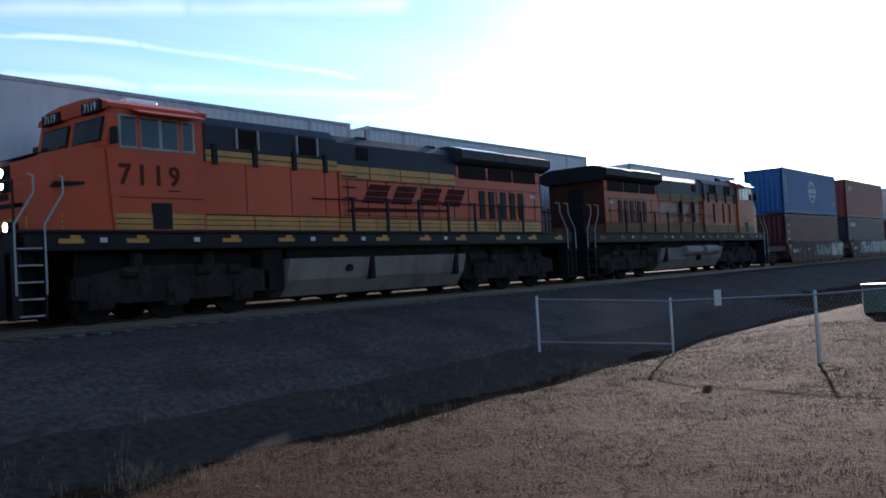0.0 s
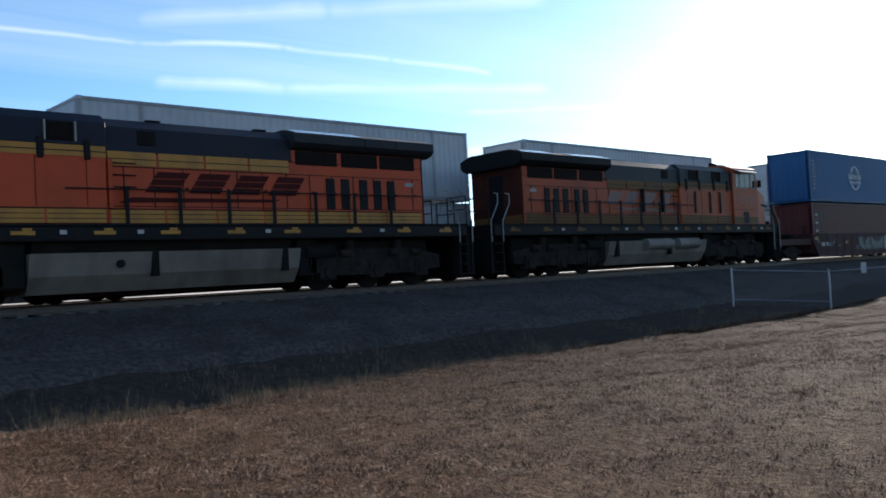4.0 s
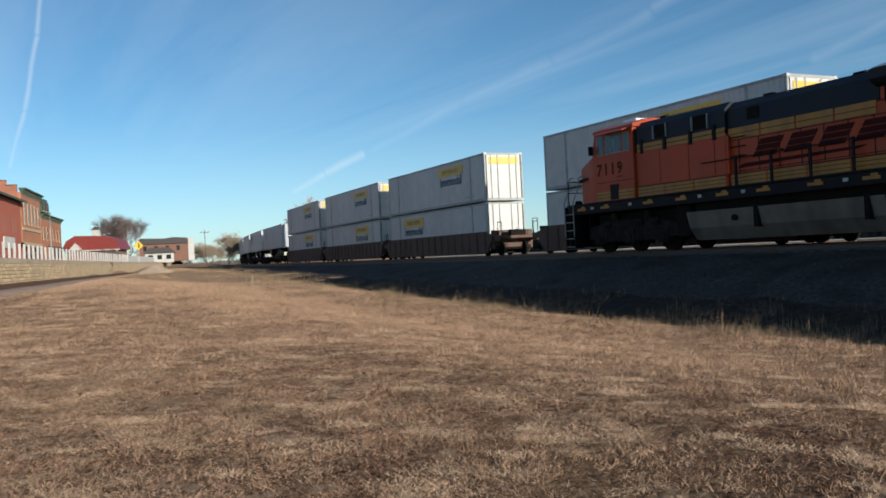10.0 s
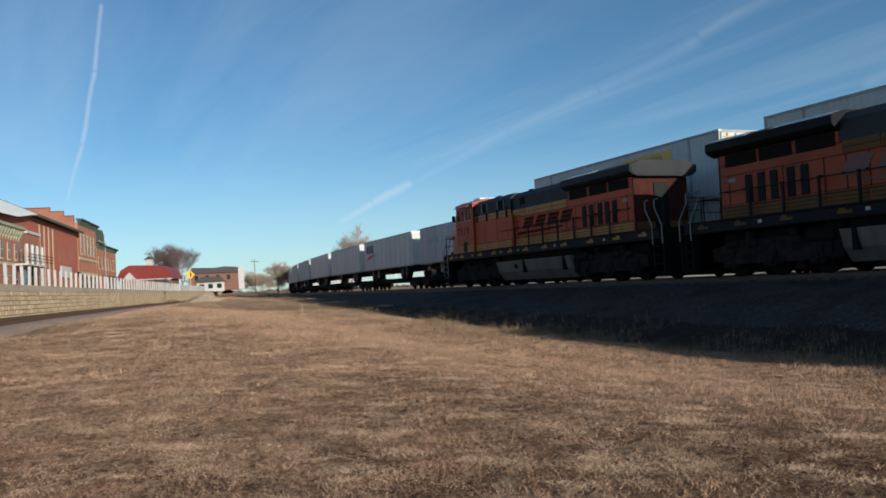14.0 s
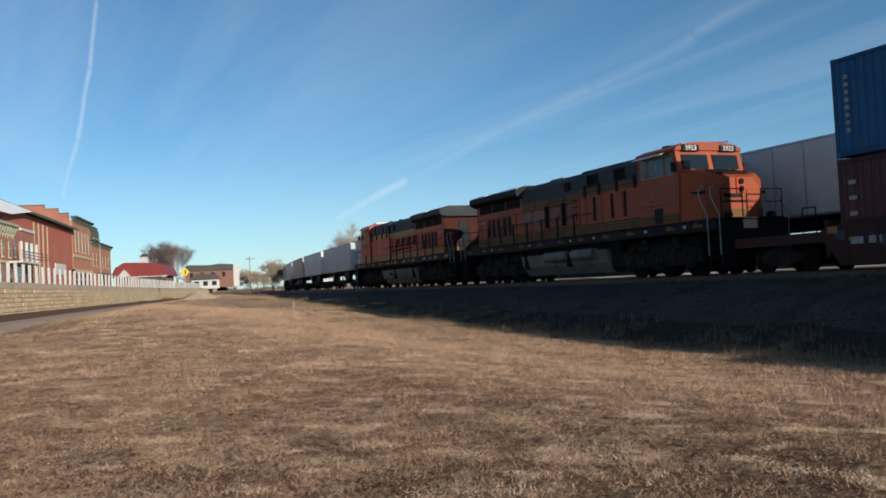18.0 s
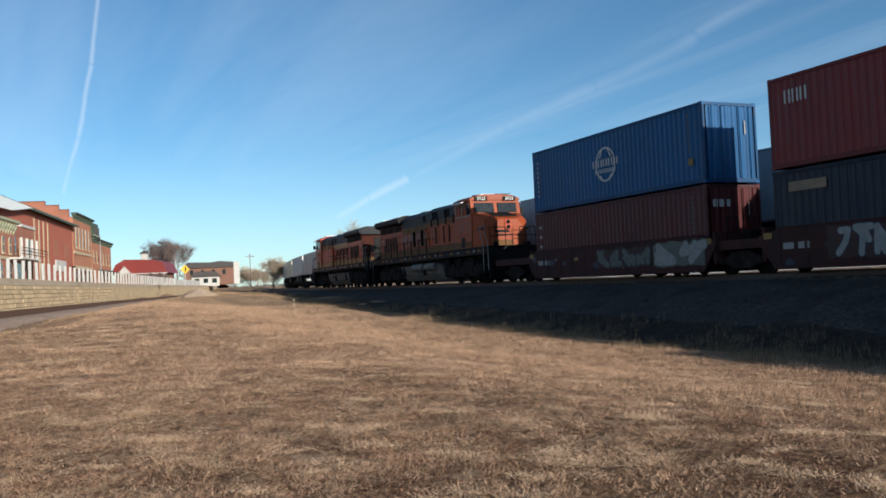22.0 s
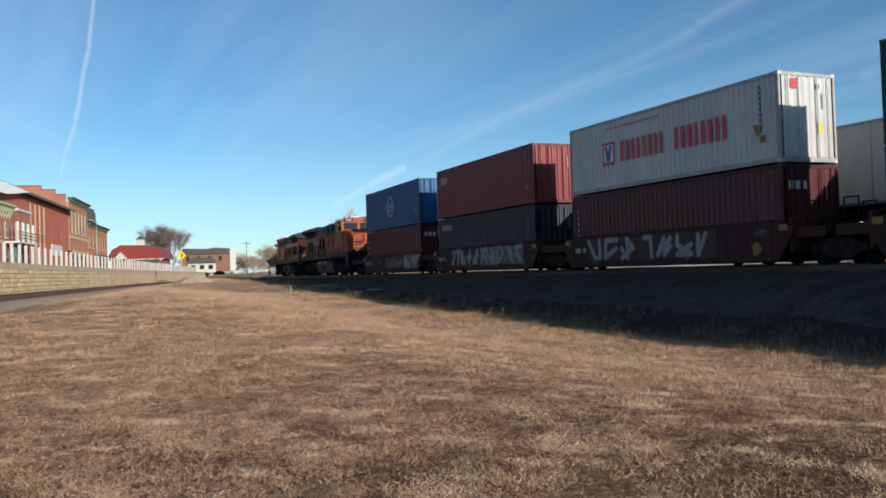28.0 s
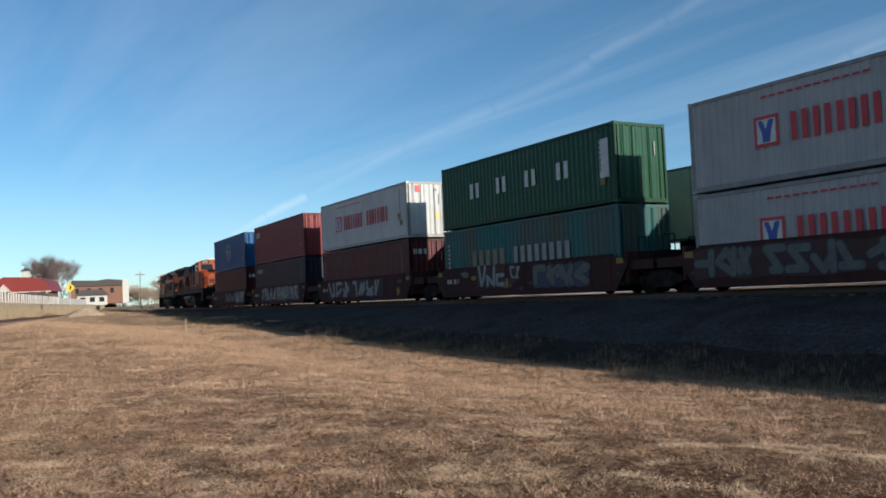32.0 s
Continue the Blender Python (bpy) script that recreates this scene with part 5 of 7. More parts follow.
    id_column(lows[2], pale, -5.6, 0.9, 2.2, 6, y)
    id_column(lows[0], pale, -5.6, 1.3, 2.2, 3, y, 0.26)
    for x in (-3.6, -1.5, 0.6, 2.7):
        word_bars(tops[3], bright, x - 0.07, x + 0.88, 1.22, 1.88, 1, y, "marking_bar", "white marking bar", 0.26)
    bars(tops[3], bright, 5.25, 5.75, 0.95, 2.35, 1, y, "white_panel", 0, "tall white data panel")
    bars(lows[3], rusty, -3.6, -0.9, 1.02, 1.82, 5, y, "marking_bar", 0.42, "rust-stained pale marking bar")
    bars(lows[3], pale, -0.4, 3.5, 1.02, 1.82, 8, y, "marking_bar", 0.42, "pale marking bar")
    id_column(lows[3], pale, -5.65, 1.0, 2.2, 7, y, 0.2)
    yw = -1.46
    worn = (spray2, dark, dark)
    for k, w in enumerate(wells):
        blotches(w, -6.2, 6.2, 0.35, 1.3, 14, -1.443, worn, 40 + k)
        blotches(w, -6.0, 6.0, 0.4, 1.3, 3, -1.4475, (AMBER_DULL,), 60 + k)
    tag_paint(wells[0], -0.6, 3.0, 0.45, 1.25, 4, yw, spray2, dark, rust, 1, 0.8)
    tag_paint(wells[0], 3.2, 6.1, 0.4, 1.3, 2, yw, spray, spray2, spray2, 2)
    tag_paint(wells[1], -3.9, 0.0, 0.4, 1.35, 5, yw, spray, dark, rust, 3, 0.6)
    tag_paint(wells[1], 0.2, 5.2, 0.4, 1.4, 5, yw, spray, dark, spray2, 4, 0.62)
    tag_paint(wells[2], -4.65, 3.3, 0.35, 1.32, 7, yw, spray, dark, rust, 5, 0.58)
    tag_paint(wells[3], -3.0, -0.8, 0.5, 1.5, 3, yw, spray, dark, rust, 6, 0.5)
    tag_paint(wells[3], -0.5, 0.3, 0.8, 1.35, 2, yw, spray, dark, rust, 9, 0.5)
    tag_paint(wells[3], 1.2, 4.6, 0.4, 1.3, 4, yw, spray2, dark, violet, 7, 0.9)
    tag_paint(wells[4], -6.0, 5.6, 0.4, 1.35, 14, yw, spray2, dark, rust, 8, 0.7)


make_ground()
make_tracks()
make_near_train()


# ---- the far train ----
def signboard(c, x, dark):
    """The yellow panel with a word under it, on the near side."""
    y = -1.302
    part("yellow_panel", Shape().box(x - 1.85, x + 1.85, y - 0.004, y + 0.004, 1.98, 2.55, 0.002), AMBER, c, "yellow panel with dark bars")
    word_bars(c, dark, x - 1.2, x + 1.2, 2.14, 2.40, 7, y - 0.006)
    lettering("Intermodal", 0.8, dark, c, x - 0.02, y - 0.004, 1.62, width=3.2, bold=0.012)


def trailer_car(u, rgb_mat, word):
    """A skeleton flat car with a road trailer on it."""
    car = empty("spine_car", "dark skeletal flat car that carries road trailers", "freight car", "flat cars of the far train")
    part("spine", Shape().box(-8.6, 8.6, -0.9, 0.9, 0.58, 1.0, 0.03), GRIME, car)
    for x in (-5.4, -4.0, 5.5):
        part("cross_beam", Shape().box(x - 0.5, x + 0.5, -1.3, 1.3, 0.78, 0.96, 0.02), GRIME, car)
    part("hitch", Shape().prism([(-7.2, 0.95), (-6.4, 0.95), (-6.7, 1.75), (-6.95, 1.75)], -0.4, 0.4), GRIME, car)
    freight_truck(car, -7.6)
    freight_truck(car, 7.6)
    runs_far(car, u)
    tr = empty("road_trailer", word + " smooth-sided road trailer riding on a flat car", "trailer", "trailers on the far train")
    part("body", Shape().box(-8.07, 8.07, -1.29, 1.29, 1.15, 3.95, 0.05), rgb_mat, tr)
    part("top_rail", Shape().box(-8.08, 8.08, -1.305, 1.305, 3.85, 3.96, 0.02), STEEL, tr)
    part("bottom_rail", Shape().box(-8.08, 8.08, -1.305, 1.305, 1.1, 1.2, 0.01), STEEL, tr)
    for k in range(11):
        x = -7.6 + 1.52 * k
        part("seam", Shape().box(x - 0.02, x + 0.02, -1.301, -1.288, 1.2, 3.86), STEEL, tr)
    for x in (4.9, 6.2):
        for y in (-1.05, 1.05):
            part("tyre", Shape().tube((x, y - 0.22, 0.62), (x, y + 0.22, 0.62), 0.5, n=16), BLACK, tr)
    for y in (-0.9, 0.75):
        part("landing_leg", Shape().box(-4.6, -4.45, y, y + 0.15, 0.35, 1.15), STEEL, tr)
    part("bogie", Shape().box(4.2, 7.0, -0.6, 0.6, 0.75, 1.15), GRIME, tr)
    part("chassis_rail", Shape().box(-7.6, 7.6, -0.5, 0.5, 0.62, 1.12, 0.02), GRIME, tr)
    part("rear_frame", Shape().box(8.06, 8.11, -1.25, 1.25, 1.2, 3.85, 0.02), rgb_mat, tr)
    runs_far(tr, u, 0.87)
    return tr


def make_far_train():
    white = paint("white_box_paint", (0.57, 0.555, 0.525), 0.10)
    grey = paint("grey_white_box_paint", (0.42, 0.43, 0.44), 0.12)
    blue = paint("sea_blue_box_paint", (0.011, 0.125, 0.21), 0.15)
    navy = paint("navy_box_paint", (0.012, 0.035, 0.095), 0.15)
    beige = paint("beige_trailer_paint", (0.42, 0.36, 0.30), 0.15)
    pink = paint("pinkish_trailer_paint", (0.40, 0.29, 0.28), 0.15)
    green = paint("dull_green_trailer_paint", (0.70, 0.66, 0.46), 0.1)
    dark = shade("dark_teal_lettering", (0.02, 0.085, 0.11), 0.5, grain=4, vary=0.1)
    pale = shade("pale_box_marking", (0.30, 0.36, 0.40), 0.6, grain=4, vary=0.2)
    posts = (-6.1, 6.1)
    rows = [(63.0, grey, grey, "pale grey", None), (42.0, grey, grey, "pale grey", None), (25.0, grey, grey, "pale grey", None), (6.6, grey, grey, "pale grey", None), (-16.3, grey, grey, "pale grey", None), (-36.0, grey, grey, "pale grey", None), (-55.2, navy, navy, "navy blue", None), (-78.0, blue, navy, "sea blue", None)]
    rows += [(u, white, white, "white", sign) for u, sign in ((-101.6, (3.35, 3.4)), (-121.0, (-3.25, 3.65)), (-140.8, (3.4, -4.0)), (-164.2, (2.95, 2.9)), (-187.0, (3.2, -3.4)), (-205.5, (3.3, 3.2)), (-224.2, (3.0, 3.1)))]
    for k, (u, up, lo, word, sign) in enumerate(rows):
        mat = WELL_BROWN if u < -90 else WELL_RED
        car = well_unit(19.2, mat, None, "weathered brown well car with ribbed sides" if u < -90 else "rusty red well car with ribbed sides", "well cars of the far train", inner=17.0)
        runs_far(car, u)
        for lift, m in ((0.31, lo), (3.28, up)):
            c = container(word + " fifty-three foot container on a well car" + (" with a yellow panel" if sign else ""), m, 16.15, 2.59, 2.896, "containers of the far train", posts)
            runs_far(c, u, lift)
            if sign:
                signboard(c, sign[1 if lift < 1 else 0], dark)
                if lift > 1:
                    part("end_panel", Shape().box(8.07, 8.083, -1.0, 1.0, 2.2, 2.62), AMBER, c, "yellow end panel")
                bars(c, pale, 5.2, 6.6, 0.35, 0.45, 5, -1.3, "small_bar")
            elif m is blue:
                bars(c, pale, -3.0, 1.5, 1.75, 1.95, 1, -1.3, "pale_stripe", 0, "pale painted stripe")
                ring(c, pale, -3.4, 1.85, 0.42, -1.3)
    look_of = {0: (grey, "pale grey"), 1: (white, "white"), 2: (white, "white"), 3: (white, "white"), 4: (grey, "grey"), 5: (grey, "grey"), 6: (white, "white"), 7: (pink, "pinkish"), 8: (white, "white"), 9: (beige, "beige"), 10: (white, "white"), 11: (green, "pale olive"), 12: (green, "pale olive"), 13: (white, "white"), 14: (white, "white")}
    for k in range(19):
        m, word = look_of.get(k, (white, "white"))
        tr = trailer_car(-244.8 - 18.3 * k, m, word)
        if k == 0:
            bars(tr, pale, -6.2, -3.6, 2.6, 3.1, 4, -1.303, "marking_block", 0.2, "pale marking block")
        if k == 1:
            bars(tr, NAVY_INK, -7.2, -4.4, 2.75, 3.5, 3, -1.303, "marking_block", 0.2, "slanted navy marking block", 0.15)
            part("red_arrow", Shape().prism([(-7.1, 2.1), (-4.2, 2.45), (-3.8, 2.65), (-6.6, 2.45)], -1.306, -1.3), RED_INK, tr, "red slanted arrow shape")


make_far_train()

# ---- the town beyond the siding ----
STREET = 2.62
BRICK = shade("red_brick", (0.34, 0.13, 0.078), 0.85, grain=14, vary=0.25, dirt=0.4, coarse=0.5, dirt_rgb=(0.16, 0.07, 0.05), bump=0.01)
BRICK_TAN = shade("tan_brick", (0.40, 0.165, 0.09), 0.85, grain=14, vary=0.22, dirt=0.35, coarse=0.5, bump=0.01)
BRICK_DEEP = shade("painted_red_brick", (0.36, 0.10, 0.058), 0.8, grain=10, vary=0.15, dirt=0.3, coarse=0.4, dirt_rgb=(0.24, 0.08, 0.05), bump=0.01)
CORNICE = shade("green_cornice_paint", (0.050, 0.075, 0.050), 0.6, grain=3, vary=0.15)
TOWN_WHITE = shade("weathered_white_paint", (0.52, 0.49, 0.45), 0.6, grain=3, vary=0.1, dirt=0.3, coarse=0.7, dirt_rgb=(0.33, 0.28, 0.22))
CORNICE_PALE = shade("pale_green_cornice_paint", (0.33, 0.33, 0.22), 0.7, grain=4, vary=0.2)
CREAM = shade("cream_trim", (0.46, 0.36, 0.23), 0.7, grain=4, vary=0.12)
ROOF_RED = shade("red_metal_roof", (0.20, 0.030, 0.025), 0.5, grain=2, vary=0.12)
ROOF_DARK = shade("dark_shingle_roof", (0.07, 0.06, 0.058), 0.9, grain=6, vary=0.3)
BLOCK = shade("tan_wall_block", (0.45, 0.335, 0.20), 0.9, grain=7, vary=0.25, dirt=0.35, coarse=1.0, bump=0.02, each=0.14)
CAP = shade("weathered_concrete_cap", (0.38, 0.30, 0.215), 0.9, grain=5, vary=0.2, dirt=0.35, coarse=0.6)
BARK = shade("grey_brown_bark", (0.15, 0.105, 0.08), 0.95, grain=6, vary=0.3)
TWIG = shade("pale_grey_twigs", (0.34, 0.265, 0.195), 0.95, grain=6, vary=0.3)
BARK_RED = shade("reddish_twigs", (0.145, 0.105, 0.095), 0.95, grain=6, vary=0.3)
BRUSH = shade("dark_bare_brush", (0.045, 0.034, 0.026), 0.95, grain=2, vary=0.4)
WOOD_POLE = shade("weathered_pole_timber", (0.17, 0.13, 0.10), 0.9, grain=8, vary=0.25)
SIGN_YELLOW = shade("yellow_sign_face", (0.75, 0.47, 0.02), 0.45, grain=3, vary=0.05)
DIGGER = shade("dusty_orange_yellow_paint", (0.36, 0.17, 0.06), 0.6, grain=3, vary=0.2)
BRICK_DULL = shade("dull_brown_brick", (0.21, 0.105, 0.07), 0.9, grain=8, vary=0.3, dirt=0.5, coarse=0.6, dirt_rgb=(0.16, 0.09, 0.06))
GALV = shade("galvanised_steel", (0.42, 0.43, 0.44), 0.45, 0.6, grain=6, vary=0.15)


def spot(turn, r):
    """A place r metres off, so many degrees to the left of +y."""
    return -math.sin(radians(turn)) * r, math.cos(radians(turn)) * r


def wall_line(x):
    return side_y(x) - 3.0


def make_wall():
    wall = empty("retaining_wall", "long tan block retaining wall with a concrete cap", "wall", kind="structure")
    s = Shape()
    xs = list(np.arange(-216, 40, 3.0))
    for a, b in zip(xs, xs[1:]):
        ya, yb = wall_line(a) - 0.35, wall_line(b) - 0.35
        s.add([(a, ya + 0.3, 0.5), (b, yb + 0.3, 0.5), (b, yb + 0.3, 2.36), (a, ya + 0.3, 2.36), (a, ya - 0.3, 0.5), (b, yb - 0.3, 0.5), (b, yb - 0.3, 2.36), (a, ya - 0.3, 2.36)], [(0, 1, 2, 3), (5, 4, 7, 6), (3, 2, 6, 7)])
    part("core", s, BLOCK, wall)
    blk = Shape().box(-0.585, 0.585, -0.14, 0.14, 0.01, 0.256, 0.03).mesh("wall_block", BLOCK)
    count = 0
    for row in range(6):
        x = -94.0 + (0.6 if row % 2 else 0)
        while x < -34 and count < 300:
            h = math.degrees(math.atan2(wall_line(x + 0.5) - wall_line(x - 0.5), 1))
            part("wall_block", blk, BLOCK, wall, at=pose(x, wall_line(x) - random.uniform(0, 0.04), 0.775 + 0.262 * row, rz=h))
            x += 1.2
            count += 1
    cap = Shape()
    for a, b in zip(xs, xs[1:]):
        ya, yb = wall_line(a), wall_line(b)
        cap.add([(a, ya + 0.08, 2.36), (b, yb + 0.08, 2.36), (b, yb + 0.08, 2.74), (a, ya + 0.08, 2.74), (a, ya - 0.5, 2.36), (b, yb - 0.5, 2.36), (b, yb - 0.5, 2.74), (a, ya - 0.5, 2.74)], [(0, 1, 2, 3), (5, 4, 7, 6), (3, 2, 6, 7), (0, 4, 5, 1)])
    part("cap", cap, CAP, wall, "weathered concrete cap")
    # the rest of the wall, in courses
    rest = Shape()
    for row in range(6):
        x = -214.0 + (0.6 if row % 2 else 0)
        while x < 30:
            if x < -94 or x > -34:
                y = wall_line(x)
                d = (wall_line(x + 0.58) - wall_line(x - 0.58)) / 2
                z = 0.785 + 0.262 * row
                rest.add([(x - 0.58, y - d + 0.14, z), (x + 0.58, y + d + 0.14, z), (x + 0.58, y + d + 0.14, z + 0.24), (x - 0.58, y - d + 0.14, z + 0.24), (x - 0.58, y - d - 0.1, z), (x + 0.58, y + d - 0.1, z), (x + 0.58, y + d - 0.1, z + 0.24), (x - 0.58, y - d - 0.1, z + 0.24)], [(0, 1, 2, 3), (3, 2, 6, 7), (1, 5, 6, 2), (4, 0, 3, 7)])
            x += 1.2
    tagged(part("block_courses", rest, BLOCK, wall), kind="stuff")
    # white posts along the top
    fence = empty("picket_fence", "row of broad white fence posts on the wall", "fence")
    pk = Shape().box(-0.085, 0.085, -0.075, 0.075, 0.0, 1.16, 0.02).mesh("picket", TOWN_WHITE)
    x = -152.0
    while x < -28:
        part("picket", pk, TOWN_WHITE, fence, at=pose(x, wall_line(x) - 0.2, 2.74, rz=72 + random.uniform(-6, 6), ry=random.uniform(-2, 2)))
        x += 1.95 + random.uniform(-0.12, 0.12) - 0.25 * ease(-70, -40, x)
    panel = Shape().box(-2.95, 2.95, -0.04, 0.04, 0.0, 1.0, 0.01).mesh("panel", TOWN_WHITE)
    for k in range(6):
        x = -156.0 - 6.0 * k
        h = math.degrees(math.atan2(wall_line(x + 3) - wall_line(x - 3), 6))
        part("panel", panel, TOWN_WHITE, fence, "closed white panel" if not k else "", at=pose(x, wall_line(x) - 0.2, 2.74, rz=h))
    rail = Shape()
    for a, b in zip(xs, xs[1:]):
        if -152 <= a and b <= -28:
            rail.tube((a, wall_line(a) - 0.26, 3.25), (b, wall_line(b) - 0.26, 3.25), 0.014, n=4)
    part("fence_rail", rail, GALV, fence)


FACE = math.degrees(math.atan2(0.2, -1.0))


def on_street(X, back=0.0):
    """Along the row of facades, X metres from the camera's side."""
    k = 1 / math.hypot(1, 0.2)
    return pose(-X - 0.2 * k * back, 0.2 * X - 24.4 - k * back, STREET, rz=FACE)


def arched_window(x, z, w, h, parent, arch=True, y=0.0, broad=1.25):
    n = 6
    top = [(x + w / 2 * math.cos(math.pi * k / n), z + h - w / 2 + w / 2 * math.sin(math.pi * k / n)) for k in range(n + 1)] if arch else [(x + w / 2, z + h), (x - w / 2, z + h)]
    out = [(x - w / 2, z), (x + w / 2, z)] + top
    big = [(x + (a - x) * broad, z + (b - z) * 1.06 - 0.06) for a, b in out]
    f = part("window", Shape().prism(big, y - 0.07, y + 0.06), CREAM, parent, "pale window surround")
    part("pane", Shape().prism(out, y - 0.09, y - 0.02), GLASS, f)
    part("meeting_rail", Shape().box(x - w / 2, x + w / 2, y - 0.11, y - 0.07, z + h * 0.5 - 0.05, z + h * 0.5 + 0.05), CREAM, f)
    part("sill", Shape().box(x - w * 0.7, x + w * 0.7, y - 0.16, y, z - 0.18, z - 0.04), CREAM, f)


def cornice(x0, x1, z, h, mat, parent, deep=0.6):
    part("cornice", Shape().prism([(0.0, z), (-deep * 0.35, z + h * 0.15), (-deep * 0.5, z + h * 0.6), (-deep, z + h * 0.75), (-deep, z + h), (0.3, z + h)], x0, x1, "x"), mat, parent, "projecting bracketed cornice")
    n = max(3, int((x1 - x0) / 0.9))
    for k in range(n):
        x = x0 + (k + 0.5) * (x1 - x0) / n
        part("bracket", Shape().prism([(0.0, z - h * 0.4), (-deep * 0.3, z), (-deep * 0.8, z + h * 0.7), (0, z + h * 0.7)], x - 0.1, x + 0.1, "x"), mat, parent)


def town():
    # the tall painted building with the green eaves
    b = empty("brick_building", "painted red brick commercial building with green eaves", "building", "main street buildings")
    b.matrix_basis = on_street(98, 0)
    part("wall", Shape().box(-14, 43, 0, 15, 0, 9.3), BRICK_DEEP, b)
    part("white_wall", Shape().prism([(-14, 7.9), (4, 8.3), (14, 9.42), (-14, 9.42)], -0.96, -0.91), WHITEPAINT, b, "white painted gable wall")
    part("roof", Shape().prism([(-0.9, 9.2), (7.5, 11.6), (16, 9.2), (16, 9.5), (7.5, 11.95), (-0.9, 9.5)], -14.6, 43.6, "x"), CORNICE, b, "dark green low gable roof")
    for x in (18.5, 21.0, 23.5, 26.0):
        part("pilaster", Shape().box(x - 0.28, x + 0.28, -0.06, 0, 0, 8.6), CREAM, b, "faded pale pilaster strip")
    for x in (30.0, 37.0):
        part("faded_panel", Shape().box(x - 0.2, x + 2.6, -0.02, 0, 4.5, 6.6), BRICK, b)
    part("signboard", Shape().box(30.0, 37.0, -0.2, -0.02, 2.5, 4.0, 0.03), TOWN_WHITE, b, "white signboard")
    part("wall_lamp", Shape().box(42.4, 42.9, -0.4, 0, 2.8, 3.5, 0.04), GRIME, b)
    # two lower fronts before it
    b = empty("brick_shopfront", "narrow brick shopfront with arched windows and green cornice", "building", "main street buildings")
    b.matrix_basis = on_street(70.9, -3)
    part("wall", Shape().box(0, 23.4, 0, 2.9, 0, 5.8), BRICK, b)
    cornice(0, 23.4, 5.4, 1.0, CORNICE_PALE, b)
    for k in range(9):
        arched_window(1.6 + 2.5 * k, 3.3, 0.6, 1.5, b, broad=1.5)
    for k in range(7):
        arched_window(2.0 + 3.2 * k, 0.5, 1.3, 1.9, b)
    part("shop_beam", Shape().box(0, 23.4, -0.12, 0, 2.65, 2.95), CREAM, b)
    b = empty("balcony_building", "brick house with white columned balcony over the door", "building", "main street buildings")
    b.matrix_basis = on_street(94.5, -2.7)
    part("wall", Shape().box(0, 9.2, 0, 2.6, 0, 6.2), BRICK, b)
    part("parapet", Shape().box(3.0, 9.3, -0.15, 0.3, 6.2, 6.5, 0.03), TOWN_WHITE, b)
    part("balcony_floor", Shape().box(-3.2, 4.6, -1.6, 0, 2.7, 2.9, 0.02), TOWN_WHITE, b)
    for x in (-2.6, -0.5, 1.6, 3.7):
        part("column", Shape().tube((x, -1.35, 2.9), (x, -1.35, 4.75), 0.17, 0.14, 10), TOWN_WHITE, b, "white balcony column")
        part("lower_post", Shape().box(x - 0.06, x + 0.06, -1.4, -1.28, 0, 2.7), GRIME, b)
    for z in (3.2, 3.5, 3.8):
        part("balcony_rail", Shape().box(-3.0, 8.6, -1.55, -1.5, z, z + 0.05), GRIME, b)
    part("doorway", Shape().box(-2.4, 4.2, -0.08, 0, 0, 2.5, 0.02), GLASS, b, "dark recessed doorway")
    for x in (0.4, 3.0, 6.6):
        arched_window(x, 3.5, 0.8, 1.6, b)
    # tan front with five tall windows
    b = empty("tall_brick_shop", "tan brick shop with five tall windows and dark cornice", "building", "main street buildings")
    b.matrix_basis = on_street(141, 0)
    part("wall", Shape().box(0, 16, 0, 14, 0, 10.9), BRICK_TAN, b)
    cornice(0, 16, 10.8, 0.75, CORNICE, b, 0.7)
    for k in range(5):
        arched_window(2.2 + 2.9 * k, 6.4, 0.55, 3.0, b, arch=False, broad=1.7)
    part("storey_band", Shape().box(0, 16, -0.15, 0, 5.4, 5.8), CREAM, b)
    for y0, y1, z in ((0.5, 1.9, 11.9), (1.9, 3.8, 12.6), (3.8, 9.0, 13.2)):
        part("stepped_parapet", Shape().box(-0.2, 0.5, y0, y1, 8.0, z), BRICK, b, "stepped brick parapet")
        part("coping", Shape().box(-0.3, 0.6, y0, y1, z, z + 0.12), BRICK_DULL, b)
    part("shop_band", Shape().box(0, 16, -0.2, 0, 3.1, 3.6), CREAM, b)
    for k in range(4):
        part("shop_window", Shape().box(0.8 + 3.8 * k, 3.9 + 3.8 * k, -0.06, 0, 0.5, 3.0, 0.02), GLASS, b)
    b = empty("corner_shop", "brick corner shop with a green mansard turret", "building", "main street buildings")
    b.matrix_basis = on_street(157.2, 0)
    part("wall", Shape().box(0, 22, 0, 14, 0, 8.2), BRICK_TAN, b)
    cornice(0, 22, 8.1, 0.65, CORNICE, b, 0.6)
    part("turret_rail", Shape().box(-0.6, 6.9, -0.5, -0.4, 9.0, 9.25), CORNICE_PALE, b)
    part("turret", Shape().prism([(-0.5, 8.9), (0, 10.2), (1.2, 11.2), (5.2, 11.2), (6.3, 10.2), (6.8, 8.9)], -0.3, 5, "y"), CORNICE, b, "green mansard turret")
    for x in (1.6, 4.7):
        part("dormer", Shape().box(x - 0.6, x + 0.6, -0.5, 0.5, 9.1, 10.6, 0.05), ROOF_DARK, b)
    for k in range(6):
        arched_window(2.0 + 3.5 * k, 4.6, 0.6, 2.0, b, arch=False, broad=1.5)
    part("awning", Shape().prism([(0, 3.6), (-2.2, 2.9), (-2.2, 2.75), (0, 3.3)], 6, 20, "x"), ROOF_DARK, b, "dark awning")
